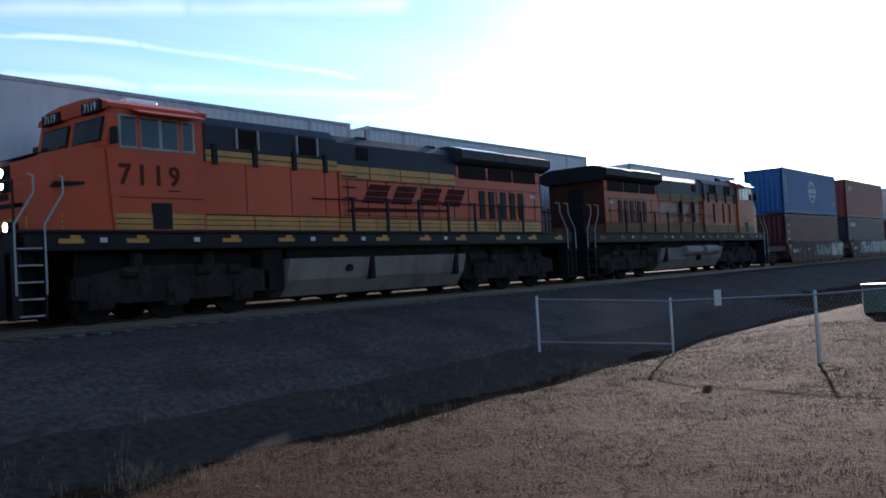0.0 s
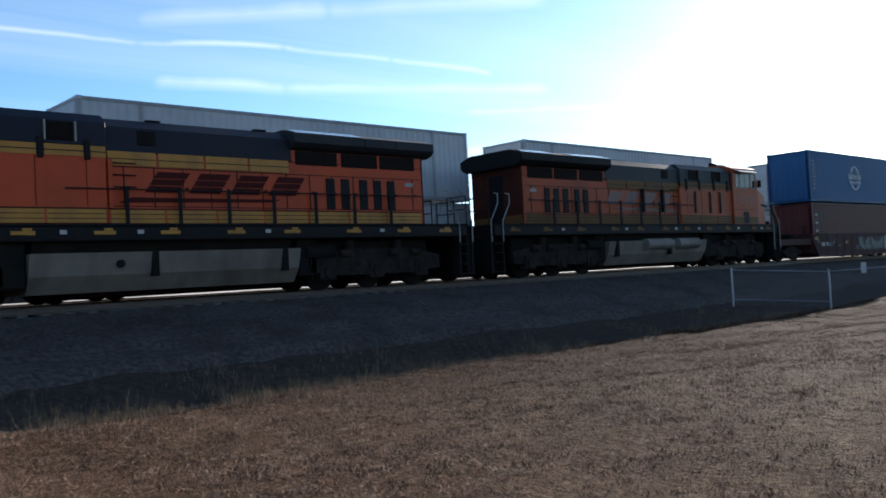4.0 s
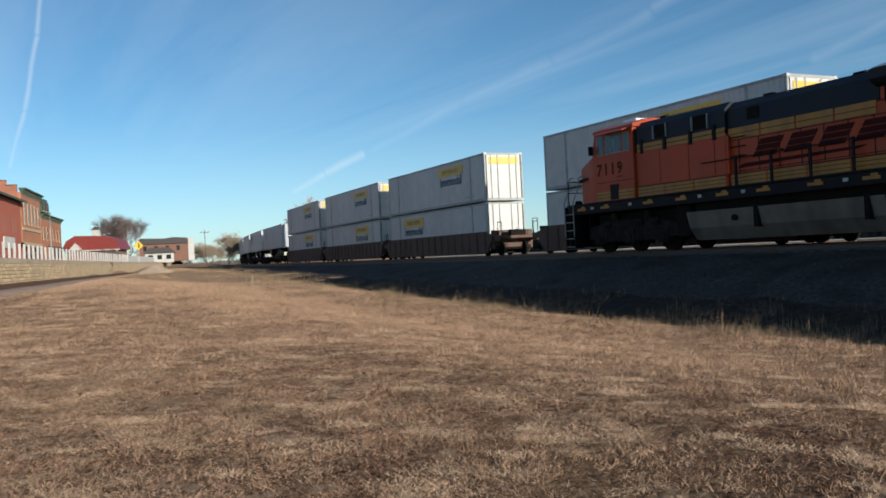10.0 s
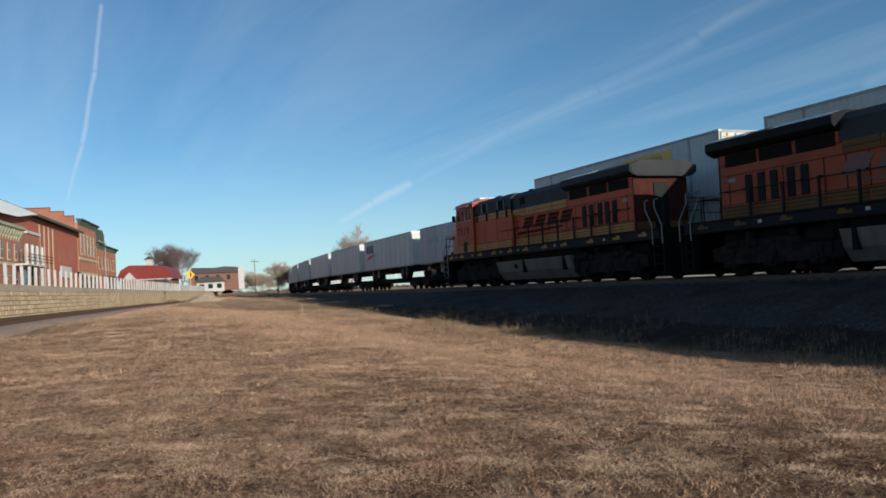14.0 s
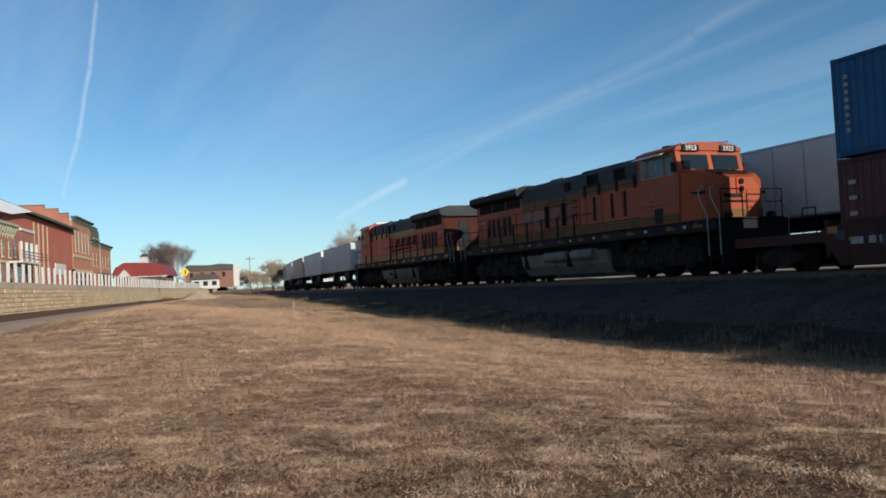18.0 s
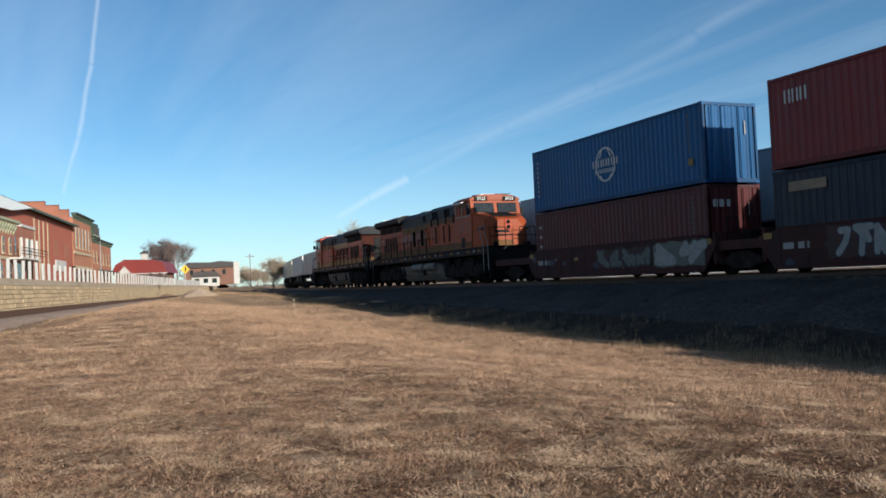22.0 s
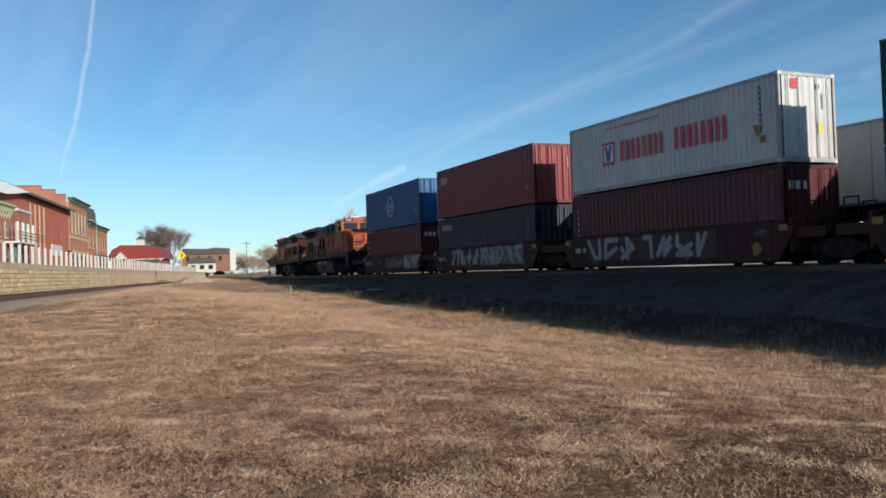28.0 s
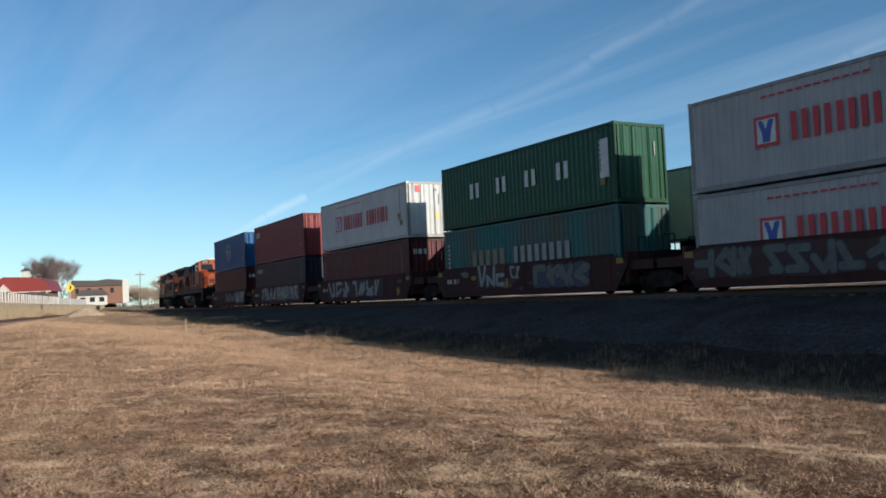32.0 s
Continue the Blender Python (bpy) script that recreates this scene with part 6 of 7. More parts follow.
    # the low house with the red roof and cupola
    b = empty("red_roofed_depot", "low building with bright red roof and white cupola", "building")
    x, y = spot(84.4, 182)
    b.matrix_basis = pose(x, y, 2.9, rz=72)
    part("wall", Shape().box(-4.6, 4.6, -5, 5, 0, 2.7), BRICK_DULL, b)
    part("roof", Shape().prism([(-5.2, 2.5), (5.4, 2.5), (4.4, 4.6), (2.6, 5.1), (-2.6, 5.3), (-4.2, 4.4)], -5.6, 5.6, "y"), ROOF_RED, b, "red metal roof")
    part("dormer", Shape().prism([(-3.6, 2.6), (-1.3, 2.6), (-2.45, 3.9)], -6.6, -5.2, "y"), TOWN_WHITE, b, "white gabled dormer")
    part("porch_post", Shape().box(4.6, 4.9, -5.6, -5.3, 0, 2.5), TOWN_WHITE, b)
    part("fascia", Shape().box(-5.2, 5.4, -5.68, -5.6, 2.38, 2.56), TOWN_WHITE, b)
    part("cupola", Shape().box(-0.6, 0.6, -0.6, 0.6, 5.2, 6.5, 0.05), TOWN_WHITE, b, "white cupola")
    part("cupola_cap", Shape().prism([(-0.8, 6.5), (0.8, 6.5), (0.0, 7.2)], -0.8, 0.8, "y"), ROOF_DARK, b)
    # the brick hotel further on, with a white end
    b = empty("distant_brick_hotel", "distant two-storey brick building with dark roof and white end", "building")
    x, y = spot(80.2, 232)
    b.matrix_basis = pose(x, y, 3.0, rz=80)
    part("wall", Shape().box(-7.4, 4.6, -6, 6, 0, 4.4), BRICK_DULL, b)
    part("white_end", Shape().box(4.6, 6.0, -6, 6, 0, 5.6), TOWN_WHITE, b, "white rendered end wall")
    part("roof", Shape().prism([(-7.8, 4.3), (4.6, 4.3), (4.6, 5.6), (1.0, 5.9), (-1.0, 5.6), (-6.6, 5.8)], -6.4, 6.4, "y"), ROOF_DARK, b)
    for k in range(4):
        part("window", Shape().box(-6.0 + 2.6 * k, -5.2 + 2.6 * k, -6.06, -5.98, 2.6, 3.8), GLASS, b)
    b = empty("white_bungalow", "small white building with a grey roof", "building")
    x, y = spot(80.6, 205)
    b.matrix_basis = pose(x, y, 2.6, rz=80)
    part("wall", Shape().box(-3.6, 2.4, -3, 3, 0, 2.2), TOWN_WHITE, b)
    part("roof", Shape().prism([(-4.0, 2.1), (2.8, 2.1), (1.6, 3.3), (-2.8, 3.3)], -3.4, 3.4, "y"), ROOF_DARK, b)
    for k in range(3):
        part("window", Shape().box(-3.0 + 1.9 * k, -2.0 + 1.9 * k, -3.05, -2.98, 0.7, 1.7), GLASS, b)


def street_things():
    x, y = spot(86.94, 128)
    p = empty("street_lamp", "tall thin grey street lamp post with a bracket arm", "street lamp")
    p.matrix_basis = pose(x, y, STREET)
    part("post", Shape().tube((0, 0, 0), (0, 0, 6.6), 0.065, 0.045, 8), GALV, p)
    part("arm", Shape().bent([(0, 0, 6.4), (0.7, 0, 6.8), (1.2, 0, 6.8)], 0.035), GALV, p)
    part("lantern", Shape().box(1.0, 1.5, -0.12, 0.12, 6.68, 6.82, 0.04), GALV, p)
    copy_thing(p, pose(*spot(82.6, 190), STREET, rz=120))
    copy_thing(p, pose(*spot(84.0, 200), STREET, rz=60))
    s = empty("warning_sign", "yellow diamond road sign with a black mark on a post", "road sign")
    x, y = spot(82.0, 126)
    s.matrix_basis = pose(x, y, 2.4, rz=82)
    part("post", Shape().box(-0.04, 0.04, -0.03, 0.03, 0, 2.4), GALV, s)
    part("face", Shape().prism([(0, 1.64), (0.62, 2.27), (0, 2.90), (-0.62, 2.27)], -0.06, -0.03), SIGN_YELLOW, s, "yellow diamond face")
    part("mark", Shape().prism([(-0.1, 1.95), (0.08, 1.95), (0.2, 2.3), (0.05, 2.6), (-0.12, 2.55), (0.02, 2.3)], -0.075, -0.062), BLACK, s)
    # parked vehicles, small and far
    for turn, r, mat, name, label in ((80.75, 232, TOWN_WHITE, "white_van", "white box van parked by the fence"), (81.05, 250, BLACK, "dark_car", "dark saloon car parked along the street"), (80.3, 262, GALV, "silver_car", "silver car parked along the street")):
        v = empty(name, label, "vehicle")
        x, y = spot(turn, r)
        van = "van" in name
        v.matrix_basis = pose(x, y, 2.75, rz=70)
        part("body", Shape().box(-2.3, 2.3, -0.9, 0.9, 0.35, 1.45 if van else 0.95, 0.12), mat, v)
        part("cabin", Shape().prism([(-1.6, 0.9), (1.5, 0.9), (0.9, 1.5), (-1.1, 1.5)], -0.8, 0.8), GLASS if not van else mat, v)
        for wx in (-1.4, 1.4):
            part("wheel", Shape().tube((wx, -0.92, 0.32), (wx, 0.92, 0.32), 0.32, n=12), BLACK, v)
    d = empty("yellow_digger", "small yellow digger with raised arm, far down the street", "digger")
    x, y = spot(79.75, 235)
    d.matrix_basis = pose(x, y, 2.1, rz=100)
    part("tracks", Shape().box(-1.2, 1.2, -0.9, 0.9, 0, 0.6, 0.15), GRIME, d)
    part("house", Shape().box(-1.0, 0.8, -0.8, 0.8, 0.6, 1.7, 0.1), DIGGER, d)
    part("boom", Shape().bent([(0.6, 0, 1.2), (1.3, 0, 2.4), (2.0, 0, 1.9), (2.1, 0, 1.0)], 0.09), DIGGER, d)
    for turn, r, h in ((78.0, 205, 8.0), (79.2, 240, 7.0), (77.2, 260, 7.5)):
        u = empty("utility_pole", "weathered timber utility pole with a crossarm", "utility pole", "utility poles")
        x, y = spot(turn, r)
        u.matrix_basis = pose(x, y, 1.6, rz=15)
        part("pole", Shape().tube((0, 0, 0), (0, 0, h), 0.11, 0.08, 8), WOOD_POLE, u)
        part("crossarm", Shape().box(-0.06, 0.06, -1.1, 1.1, h - 0.7, h - 0.55), WOOD_POLE, u)
        for yy in (-1.0, -0.4, 0.4, 1.0):
            part("insulator", Shape().tube((0, yy, h - 0.55), (0, yy, h - 0.38), 0.05), GALV, u)
    u = empty("utility_pole", "thin distant mast behind the near train", "utility pole", "utility poles")
    x, y = spot(-80.5, 150)
    u.matrix_basis = pose(x, y, 0.8)
    part("pole", Shape().tube((0, 0, 0), (0, 0, 15), 0.15, 0.1, 8), WOOD_POLE, u)
    # heap of pale gravel by the siding, and a marker stake
    s = Shape()
    x, y = spot(81.15, 72)
    n, m = 20, 7
    v = []
    for i in range(m + 1):
        for k in range(n):
            a, q = 2 * math.pi * k / n, i / m
            r = (1 - q) * 1.7 * (1 + 0.15 * noise.noise((math.cos(a) * 2, math.sin(a) * 2, q * 3)))
            v.append((r * math.cos(a), r * math.sin(a), 0.75 * (q ** 0.85) + 0.06 * noise.noise((k, i, 2))))
    f = [(i * n + k, i * n + (k + 1) % n, (i + 1) * n + (k + 1) % n, (i + 1) * n + k) for i in range(m) for k in range(n)]
    s.add(v, f)
    tagged(part("gravel_mound", s, PALE_GRAVEL, at=pose(x, y, land(x, y) - 0.1)), "small heap of pale gravel beside the siding", "gravel heap")
    x, y = spot(75.17, 39)
    st = Shape().box(-0.022, 0.022, -0.015, 0.015, -0.1, 0.72, 0.006)
    tagged(part("marker_stake", st, CREAM, at=pose(x, y, land(x, y), rx=2)), "thin white survey stake in the turf", "stake")


def bare_tree(height, spread, seed, mat, thick=1.0, twigs=900, bole=0.27):
    """A leafless tree: tapered trunk, forking limbs and a haze of fine twigs."""
    rnd = random.Random(seed)
    tree = empty("bare_tree", "leafless winter tree with a spreading twiggy crown", "tree", "bare trees")
    trunk, crown = Shape(), Shape()
    tips = []

    def limb(p, way, length, r, depth):
        q = p + way * length
        (trunk if depth < 2 else crown).tube(p, q, r, r * 0.7, 7 if depth < 2 else 3)
        if depth >= 2:
            tips.append((q, way, depth))
        if depth >= 5:
            return
        for k in range(rnd.choice((2, 3, 3)) if depth else 6):
            side = Vector((rnd.uniform(-1, 1), rnd.uniform(-1, 1), rnd.uniform(-0.3, 0.6)))
            w = (way * rnd.uniform(0.6, 1.0) + side * spread * (0.8 if depth else 1.0) + Vector((0, 0, 0.15))).normalized()
            limb(p + way * length * rnd.uniform(0.55, 1.0), w, (height * 0.27 if depth == 0 else length) * rnd.uniform(0.66, 0.86), r * 0.52, depth + 1)

    limb(Vector((0, 0, -0.3)), Vector((0, 0, 1)), height * bole, 0.010 * height, 0)
    share = max(1, twigs // max(len(tips), 1))
    for q, w, depth in tips:
        for k in range(share):
            d = (w * 0.8 + Vector((rnd.uniform(-1, 1), rnd.uniform(-1, 1), rnd.uniform(-0.5, 1)))).normalized()
            crown.tube(q, q + d * rnd.uniform(0.5, 1.4) * height / 12, 0.016 * thick, 0.006 * thick, 3)
    part("trunk", trunk, BARK, tree)
    part("crown", crown, mat, tree, "fine grey-brown twigs")
    return tree


def trees():
    a = bare_tree(15.5, 0.85, 3, BARK_RED, 1.1, 3400)
    a.matrix_basis = pose(*spot(83.7, 222), 2.4)
    copy_thing(a, pose(*spot(82.5, 226), 2.0, rz=130))
    copy_thing(a, pose(*spot(83.0, 240), 1.4, rz=220))
    b = bare_tree(10.5, 0.95, 8, TWIG, 1.0, 5200, 0.12)
    b.matrix_basis = pose(*spot(76.6, 190), 1.0)
    bush = bare_tree(5.0, 1.1, 21, BARK_RED, 0.9, 3000, 0.08)
    bush.matrix_basis = pose(*spot(83.6, 168), 2.2)
    copy_thing(bush, pose(*spot(84.0, 171), 2.2, rz=140))
    copy_thing(b, pose(*spot(78.2, 300), 1.0, rz=50))
    copy_thing(b, pose(*spot(78.9, 310), 1.0, rz=200))
    copy_thing(b, pose(*spot(77.5, 290), 1.0, rz=300))
    copy_thing(b, pose(*spot(79.5, 330), 1.0, rz=20))
    c = bare_tree(17.0, 0.8, 12, TWIG, 1.0, 5600, 0.2)
    c.matrix_basis = pose(*spot(72.1, 172), 0.2)
    copy_thing(c, pose(*spot(25.2, 96), -2.0, rz=80))
    copy_thing(c, pose(*spot(22.6, 104), -3.0, rz=200))
    for turn, r, z, rz in ((81.6, 260, 1.0, 75), (80.4, 280, 1.0, 150), (77.9, 240, 0.6, 260), (76.0, 260, 0.6, 100), (75.1, 280, 0.6, 10)):
        copy_thing(b, pose(*spot(turn, r), z, rz=rz))
    # low brush added along the railway's far side, closing bright gaps under the cars
    rnd = random.Random(9)
    s = Shape()
    for k in range(11000):
        x = rnd.uniform(-230, 110)
        y = track_y(x) - D + rnd.uniform(64, 74)
        z, h = land(x, y), rnd.uniform(1.0, 2.9)
        s.add([(x - 0.35, y, z - 0.05), (x + 0.35, y, z - 0.05), (x + rnd.uniform(-0.5, 0.5), y + 0.3, z + h * 0.6), (x + rnd.uniform(-0.4, 0.4), y, z + h)], [(0, 1, 2), (0, 2, 3), (1, 3, 2)])
    tagged(part("brush", s, BRUSH), "low dark leafless brush added beyond the tracks", "brush", kind="stuff")
    # low woods far round the horizon
    rnd = random.Random(5)
    s = Shape()
    for k in range(2600):
        t, r = rnd.uniform(-90, 92), rnd.uniform(380, 520)
        x, y = spot(t, r)
        h = rnd.uniform(2.0, 5.5) * (0.75 + 0.5 * noise.noise((t * 0.15, 0, 7)))
        for q in range(3):
            dx, dy = rnd.uniform(-2.5, 2.5), rnd.uniform(-2.5, 2.5)
            s.add([(x + dx - 1.2, y + dy, 0), (x + dx + 1.2, y + dy, 0), (x + dx + rnd.uniform(-2, 2), y + dy + 1, h * 0.6), (x + dx + rnd.uniform(-1, 1), y + dy, h)], [(0, 1, 2), (0, 2, 3), (1, 3, 2)])
    tagged(part("distant_woods", s, BARK), "far belt of bare grey-brown woodland", "woods", kind="stuff")


def chain_link():
    fence = empty("chain_link_fence", "galvanised chain-link fence with a low gate", "fence")
    pts = [(29.93, 16.25), (31.9, 13.48), (29.25, 9.2), (27.0, 5.6), (24.8, 2.0)]
    level = land(31.9, 13.48)
    foot = lambda x, y: max(land(x, y), level + 0.02 * (31.9 - x))
    post = Shape().tube((0, 0, -0.7), (0, 0, 1.42), 0.035, n=8).tube((0, 0, 1.42), (0, 0, 1.47), 0.045, 0.02, 8).mesh("post", GALV)
    for x, y in pts:
        part("post", post, GALV, fence, at=pose(x, y, foot(x, y)))
    for k, ((x0, y0), (x1, y1)) in enumerate(zip(pts, pts[1:])):
        a, b = Vector((x0, y0, foot(x0, y0))), Vector((x1, y1, foot(x1, y1)))
        up = Vector((0, 0, 1))
        part("top_rail", Shape().tube(a + up * 1.38, b + up * 1.38, 0.022, n=6), STEEL, fence)
        if k == 0:
            part("gate_rail", Shape().tube(a + up * 0.28, b + up * 0.28, 0.025, n=6), STEEL, fence, "bright lower gate rail")
        w, n = Shape(), int((b - a).length / 0.12)
        for q in range(-10, n):
            for lean in (1, -1):
                u0, u1 = q / n, (q + 10) / n
                z0, z1 = (0.06, 1.34) if lean > 0 else (1.34, 0.06)
                if u0 < 0:
                    z0, u0 = z0 + (z1 - z0) * (-u0 / (u1 - u0)), 0
                if u1 > 1:
                    z1, u1 = z0 + (z1 - z0) * ((1 - u0) / (u1 - u0)), 1
                if u1 > u0:
                    w.tube(a.lerp(b, u0) + up * z0, a.lerp(b, u1) + up * z1, 0.0012, n=3)
        part("mesh_panel", w, GALV, fence, "thin diamond wire mesh")
    part("tag_plate", Shape().box(30.72, 30.75, 11.70, 11.86, 0.85, 1.22), TOWN_WHITE, fence, "small pale plate")
    c = empty("utility_cabinet", "squat dark green utility cabinet on the ground", "cabinet")
    c.matrix_basis = pose(38.4, 10.0, land(38.4, 10.0) + 0.02, rz=14)
    part("body", Shape().box(-0.45, 0.45, -0.4, 0.4, 0, 0.75, 0.03), CORNICE, c)
    part("lid", Shape().box(-0.48, 0.48, -0.43, 0.43, 0.75, 0.82, 0.02), CORNICE, c)


# ---- grass, weeds and loose stone ----
def blades(name, mat, label, roots, heights, width, lean, per, seed, spread=0.05):
    """Many single grass blades in one mesh."""
    rng = np.random.default_rng(seed)
    roots = np.repeat(np.array(roots), per, axis=0)
    h = np.repeat(np.array(heights), per) * rng.uniform(0.55, 1.15, len(roots))
    n = len(roots)
    roots[:, :2] += rng.normal(0, spread, (n, 2))
    a = rng.uniform(0, 2 * math.pi, n)
    d = np.stack([np.cos(a), np.sin(a)], 1)
    w = rng.uniform(0.6, 1.3, n) * width
    b = rng.uniform(0, 2 * math.pi, n)
    off = np.stack([np.cos(b), np.sin(b)], 1) * (h * rng.uniform(0.2, 1.0, n) * lean)[:, None]
    v = np.empty((n, 3, 3))
    v[:, 0, :2], v[:, 1, :2], v[:, 2, :2] = roots[:, :2] - d * w[:, None], roots[:, :2] + d * w[:, None], roots[:, :2] + off
    v[:, 0, 2] = v[:, 1, 2] = roots[:, 2] - 0.01
    v[:, 2, 2] = roots[:, 2] + h
    me = bpy.data.meshes.new(name)
    me.vertices.add(n * 3)
    me.vertices.foreach_set("co", v.ravel())
    me.loops.add(n * 3)
    me.loops.foreach_set("vertex_index", np.arange(n * 3))
    me.polygons.add(n)
    me.polygons.foreach_set("loop_start", np.arange(n) * 3)
    me.materials.append(mat)
    me.update()
    me.validate()
    return tagged(new(name, me), label, "grass", kind="stuff")


def blade_material(name, rgb, spread):
    mat = shade(name, rgb, 0.85, grain=1.2, vary=0.25, spec=0.15)
    nt = mat.node_tree
    b = nt.nodes["Principled BSDF"]
    src = b.inputs["Base Color"].links[0].from_socket
    geo = nt.nodes.new("ShaderNodeNewGeometry")
    r = nt.nodes.new("ShaderNodeMapRange")
    r.inputs[3].default_value, r.inputs[4].default_value = 1 - spread, 1 + spread
    nt.links.new(geo.outputs["Random Per Island"], r.inputs[0])
    h = nt.nodes.new("ShaderNodeHueSaturation")
    nt.links.new(r.outputs[0], h.inputs["Value"])
    nt.links.new(src, h.inputs["Color"])
    nt.links.new(h.outputs[0], b.inputs["Base Color"])
    return mat


def greenery():
    rnd = random.Random(11)
    roots, hs = [], []
    # matted blades that lie on the turf
    while len(roots) < 76000:
        r = 2.4 + 30 * rnd.random() ** 1.9
        x, y = spot(rnd.uniform(-92, 100), r)
        if x > 6:
            x += rnd.uniform(0, 8)
        if y < side_y(x) + 3.6 or y > track_y(x) - 6.6 or y > 17:
            continue
        patch = 0.6 * noise.noise((x * 0.8, y * 0.8, 2.2)) + 0.9 * noise.noise((x * 3.4, y * 3.4, 7.7))
        if rnd.random() > (0.6 + 0.9 * patch + r * 0.012) * (1 - 0.8 * ease(-13, -1, x)) * (1 - 0.45 * ease(6, 10, y) * ease(-18, -7, x)):
            continue
        roots.append((x, y, land(x, y)))
        hs.append(rnd.uniform(0.006, 0.019) * (1 + 0.6 * max(patch, 0)) * (0.9 + 0.045 * r))
    blades("dry_grass", blade_material("dry_blades", (0.385, 0.220, 0.140), 0.9), "short matted straw-coloured grass blades", roots, hs, 0.0018, 5.5, 9, 1, 0.08)
    # long straws that lie over in tangled patches
    roots, hs = [], []
    while len(roots) < 17000:
        r = 2.4 + 24 * rnd.random() ** 1.5
        x, y = spot(rnd.uniform(-60, 100), r)
        if y < side_y(x) + 3.8 or y > track_y(x) - 7.5 or x > 9:
            continue
        patch = 0.6 * noise.noise((x * 1.3, y * 1.3, 41.0)) + 1.0 * noise.noise((x * 4.6, y * 4.6, 17.0))
        if patch < rnd.uniform(0.0, 0.45) or rnd.random() < 0.85 * ease(-12, -1, x):
            continue
        roots.append((x, y, land(x, y)))
        hs.append(rnd.uniform(0.012, 0.036) * (1 + 0.025 * r))
    blades("lying_straw", blade_material("lying_blades", (0.60, 0.41, 0.275), 0.6), "tangled patches of long pale lying straw", roots, hs, 0.0025, 5.0, 10, 12, 0.06)
    # thin straw over the far part of the field
    roots, hs = [], []
    while len(roots) < 15000:
        x = rnd.uniform(-95, -16)
        y = rnd.uniform(side_y(x) + 3.0, track_y(x) - 7.4)
        if noise.noise((x * 0.3, y * 0.5, 51.0)) + 0.6 * noise.noise((x * 1.1, y * 1.4, 8.0)) < rnd.uniform(-0.25, 0.35):
            continue
        roots.append((x, y, land(x, y)))
        hs.append(rnd.uniform(0.03, 0.10))
    blades("far_straw", blade_material("far_blades", (0.37, 0.245, 0.148), 0.7), "thin dry grass over the far part of the field", roots, hs, 0.005, 1.6, 6, 13, 0.13)
    # small bleached mats of flattened straw
    roots, hs = [], []
    for k in range(380):
        r = 3.2 + 21 * rnd.random() ** 1.3
        x, y = spot(rnd.uniform(-20, 98), r)
        if y < side_y(x) + 4.5 or y > track_y(x) - 9.5 or x > -1.5:
            continue
        wide, turn = rnd.uniform(0.07, 0.24), rnd.uniform(0, 3.14)
        for q in range(int(190 * wide / 0.15)):
            u, w = rnd.gauss(0, wide), rnd.gauss(0, wide * 0.45)
            px, py = x + u * math.cos(turn) - w * math.sin(turn), y + u * math.sin(turn) + w * math.cos(turn)
            roots.append((px, py, land(px, py)))
            hs.append(rnd.uniform(0.012, 0.026))
    blades("straw_mats", blade_material("bleached_blades", (0.66, 0.47, 0.31), 0.35), "small bleached mats of flattened straw", roots, hs, 0.0034, 5.0, 3, 15, 0.03)
    # small tufts between the matted blades
    roots, hs = [], []
    while len(roots) < 21000:
        r = 2.6 + 20 * rnd.random() ** 1.5
        x, y = spot(rnd.uniform(-92, 100), r)
        if y < side_y(x) + 3.8 or y > track_y(x) - 7.5 or noise.noise((x * 1.1, y * 1.1, 21.0)) < rnd.uniform(-0.35, 0.25) or rnd.random() < 0.85 * ease(-13, -1, x):
            continue
        roots.append((x, y, land(x, y)))
        hs.append(rnd.uniform(0.022, 0.055))
    blades("grass_tufts", blade_material("tuft_blades", (0.37, 0.235, 0.150), 0.7), "small tufts of dry matted grass", roots, hs, 0.0024, 1.8, 12, 6, 0.03)
    # standing straw, thickest towards the ditch
    roots, hs = [], []
    while len(roots) < 34000:
        x, y = rnd.uniform(-48, 16), rnd.uniform(-3, 15.5)
        r = math.hypot(x, y)
        if r < 9.0 or y < side_y(x) + 4.4 or y > track_y(x) - 7.6:
            continue
        patch = noise.noise((x * 0.5, y * 0.5, 12.2)) + 0.6 * noise.noise((x * 1.7, y * 1.7, 3.7))
        if rnd.random() > (0.12 + 0.6 * ease(6.5, 11, y + 0.22 * abs(min(x, 0))) + 0.75 * patch) * ease(8.5, 13, r) * (1 - 0.7 * ease(-13, -1, x)):
            continue
        roots.append((x, y, land(x, y)))
        hs.append(rnd.uniform(0.03, 0.09) * (1 + 0.9 * max(patch, 0)))
    blades("standing_straw", blade_material("straw_blades", (0.41, 0.265, 0.172), 0.85), "standing pale straw towards the ditch", roots, hs, 0.0028, 0.9, 9, 4, 0.04)
    roots, hs = [], []
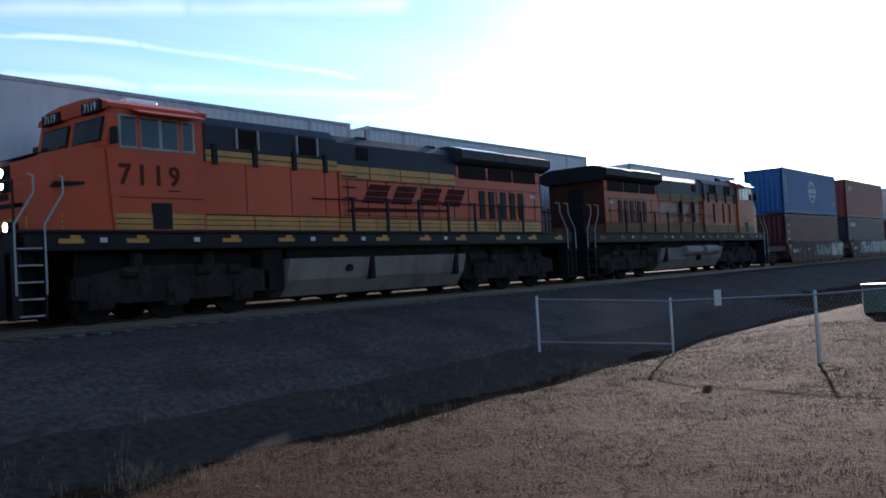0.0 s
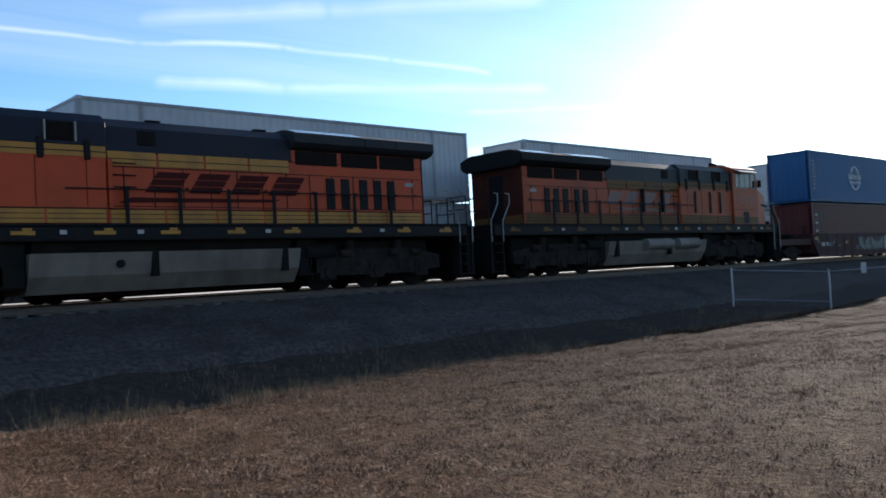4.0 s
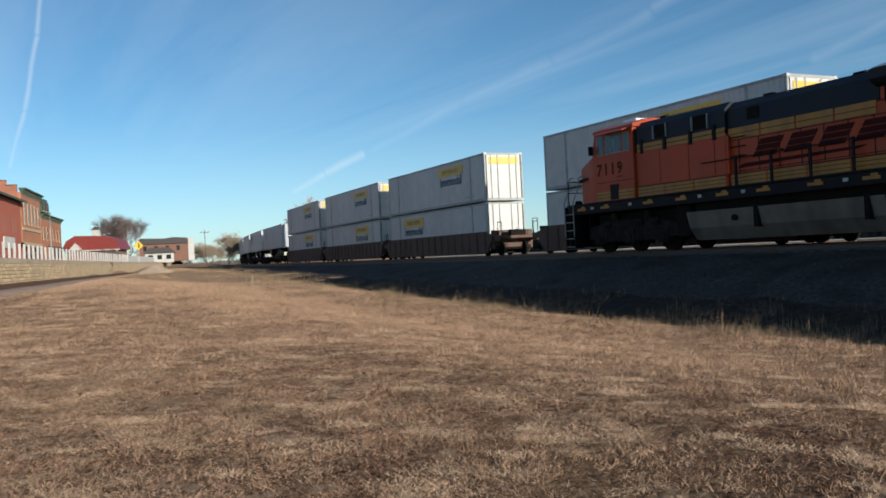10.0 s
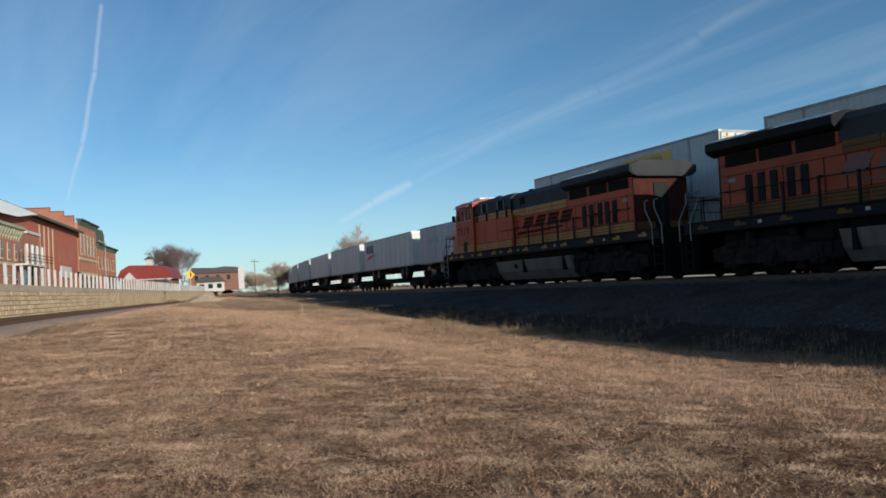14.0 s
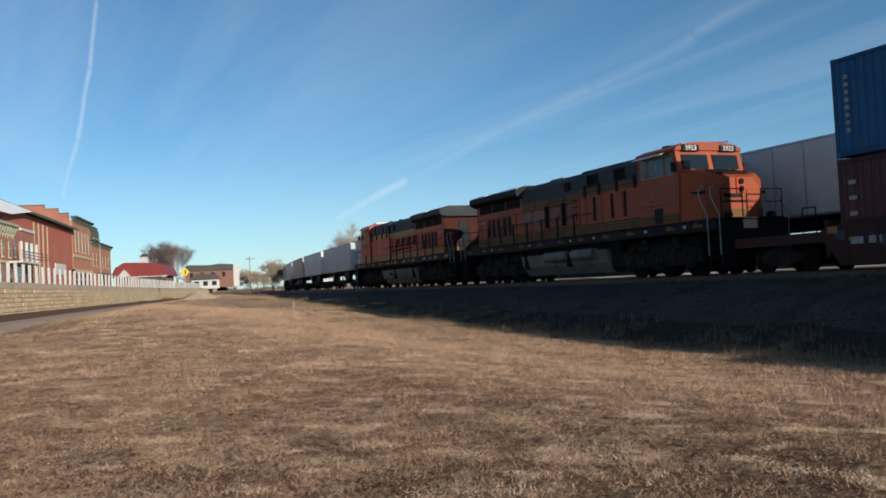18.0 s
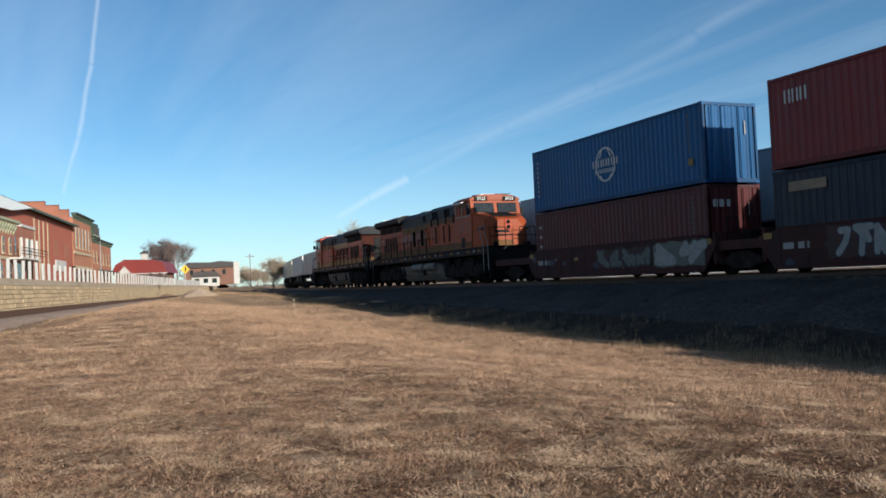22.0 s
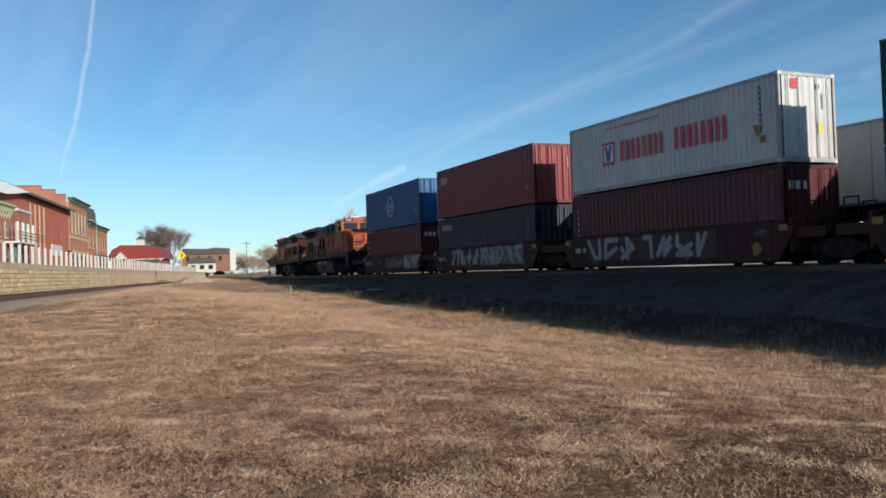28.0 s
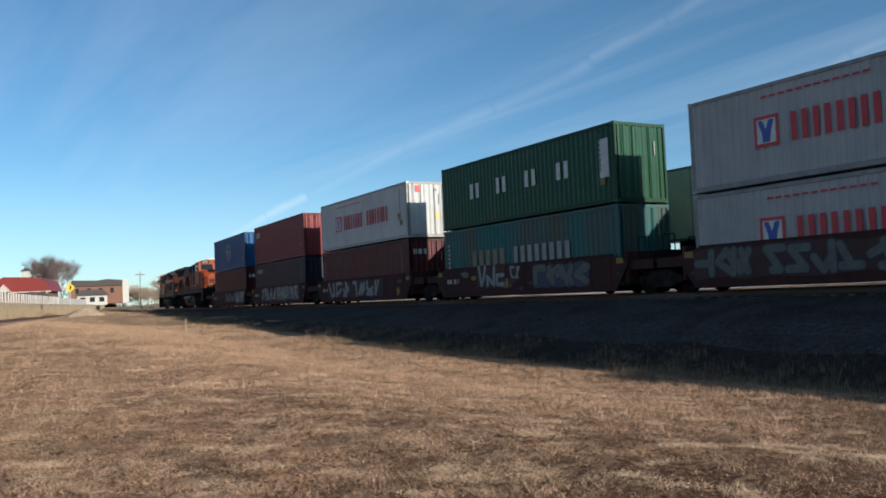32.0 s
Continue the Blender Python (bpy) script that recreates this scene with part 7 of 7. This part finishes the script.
    while len(roots) < 9500:
        x = rnd.uniform(-75, 30)
        y = track_y(x) - 7.9 + rnd.gauss(0, 1.0)
        if noise.noise((x * 0.8, y * 0.4, 5.5)) < rnd.uniform(-0.3, 0.4) or (x > 9 and rnd.random() < 0.6):
            continue
        roots.append((x, y, land(x, y)))
        hs.append(rnd.uniform(0.10, 0.26) * (2.2 if rnd.random() < 0.06 else 1.0))
    blades("tall_dry_weeds", blade_material("weed_blades", (0.22, 0.155, 0.095), 0.6), "tufts of tall pale dead grass along the ditch", roots, hs, 0.0045, 0.45, 7, 2, 0.06)
    # brown stubble on the darkened ground towards +x
    roots, hs = [], []
    while len(roots) < 42000:
        x, y = rnd.uniform(3, 36), rnd.uniform(-5, 15)
        if y > track_y(x) - 7.8 or noise.noise((x * 0.7, y * 0.7, 31.0)) + 0.5 * noise.noise((x * 2.9, y * 2.9, 3.0)) < rnd.uniform(-0.6, 0.3):
            continue
        roots.append((x, y, land(x, y)))
        hs.append(rnd.uniform(0.012, 0.05))
    blades("brown_stubble", blade_material("stubble_blades", (0.075, 0.044, 0.026), 0.9), "short brown stubble on the darkened ground", roots, hs, 0.0045, 1.2, 6, 8)
    # loose stones on the face of the bank
    s = Shape()
    for k in range(6000):
        x = rnd.uniform(-48, 24)
        q = rnd.random()
        y = track_y(x) - 1.9 - (1 - q) * 3.7 + rnd.gauss(0, 0.12)
        z = RAIL_TOP - 0.27 - (0.08 + 0.95 * (1 - q)) * (0.75 if q > 0.35 else 1.0)
        a, r = rnd.uniform(0, 3.14), rnd.uniform(0.03, 0.075)
        ca, sa = math.cos(a) * r, math.sin(a) * r
        s.add([(x + ca, y + sa, z), (x - sa * 0.8, y + ca * 0.8, z), (x - ca, y - sa, z), (x + sa * 0.7, y - ca * 0.7, z), (x + ca * 0.2, y, z + r * 0.9)], [(0, 1, 4), (1, 2, 4), (2, 3, 4), (3, 0, 4)])
    tagged(part("loose_ballast", s, BALLAST_BITS), "loose grey ballast stones on the bank", "stones", kind="stuff")


BALLAST_BITS = blade_material("ballast_bits", (0.055, 0.046, 0.039), 0.25)
make_wall()
town()
street_things()
trees()
chain_link()
greenery()

motions()
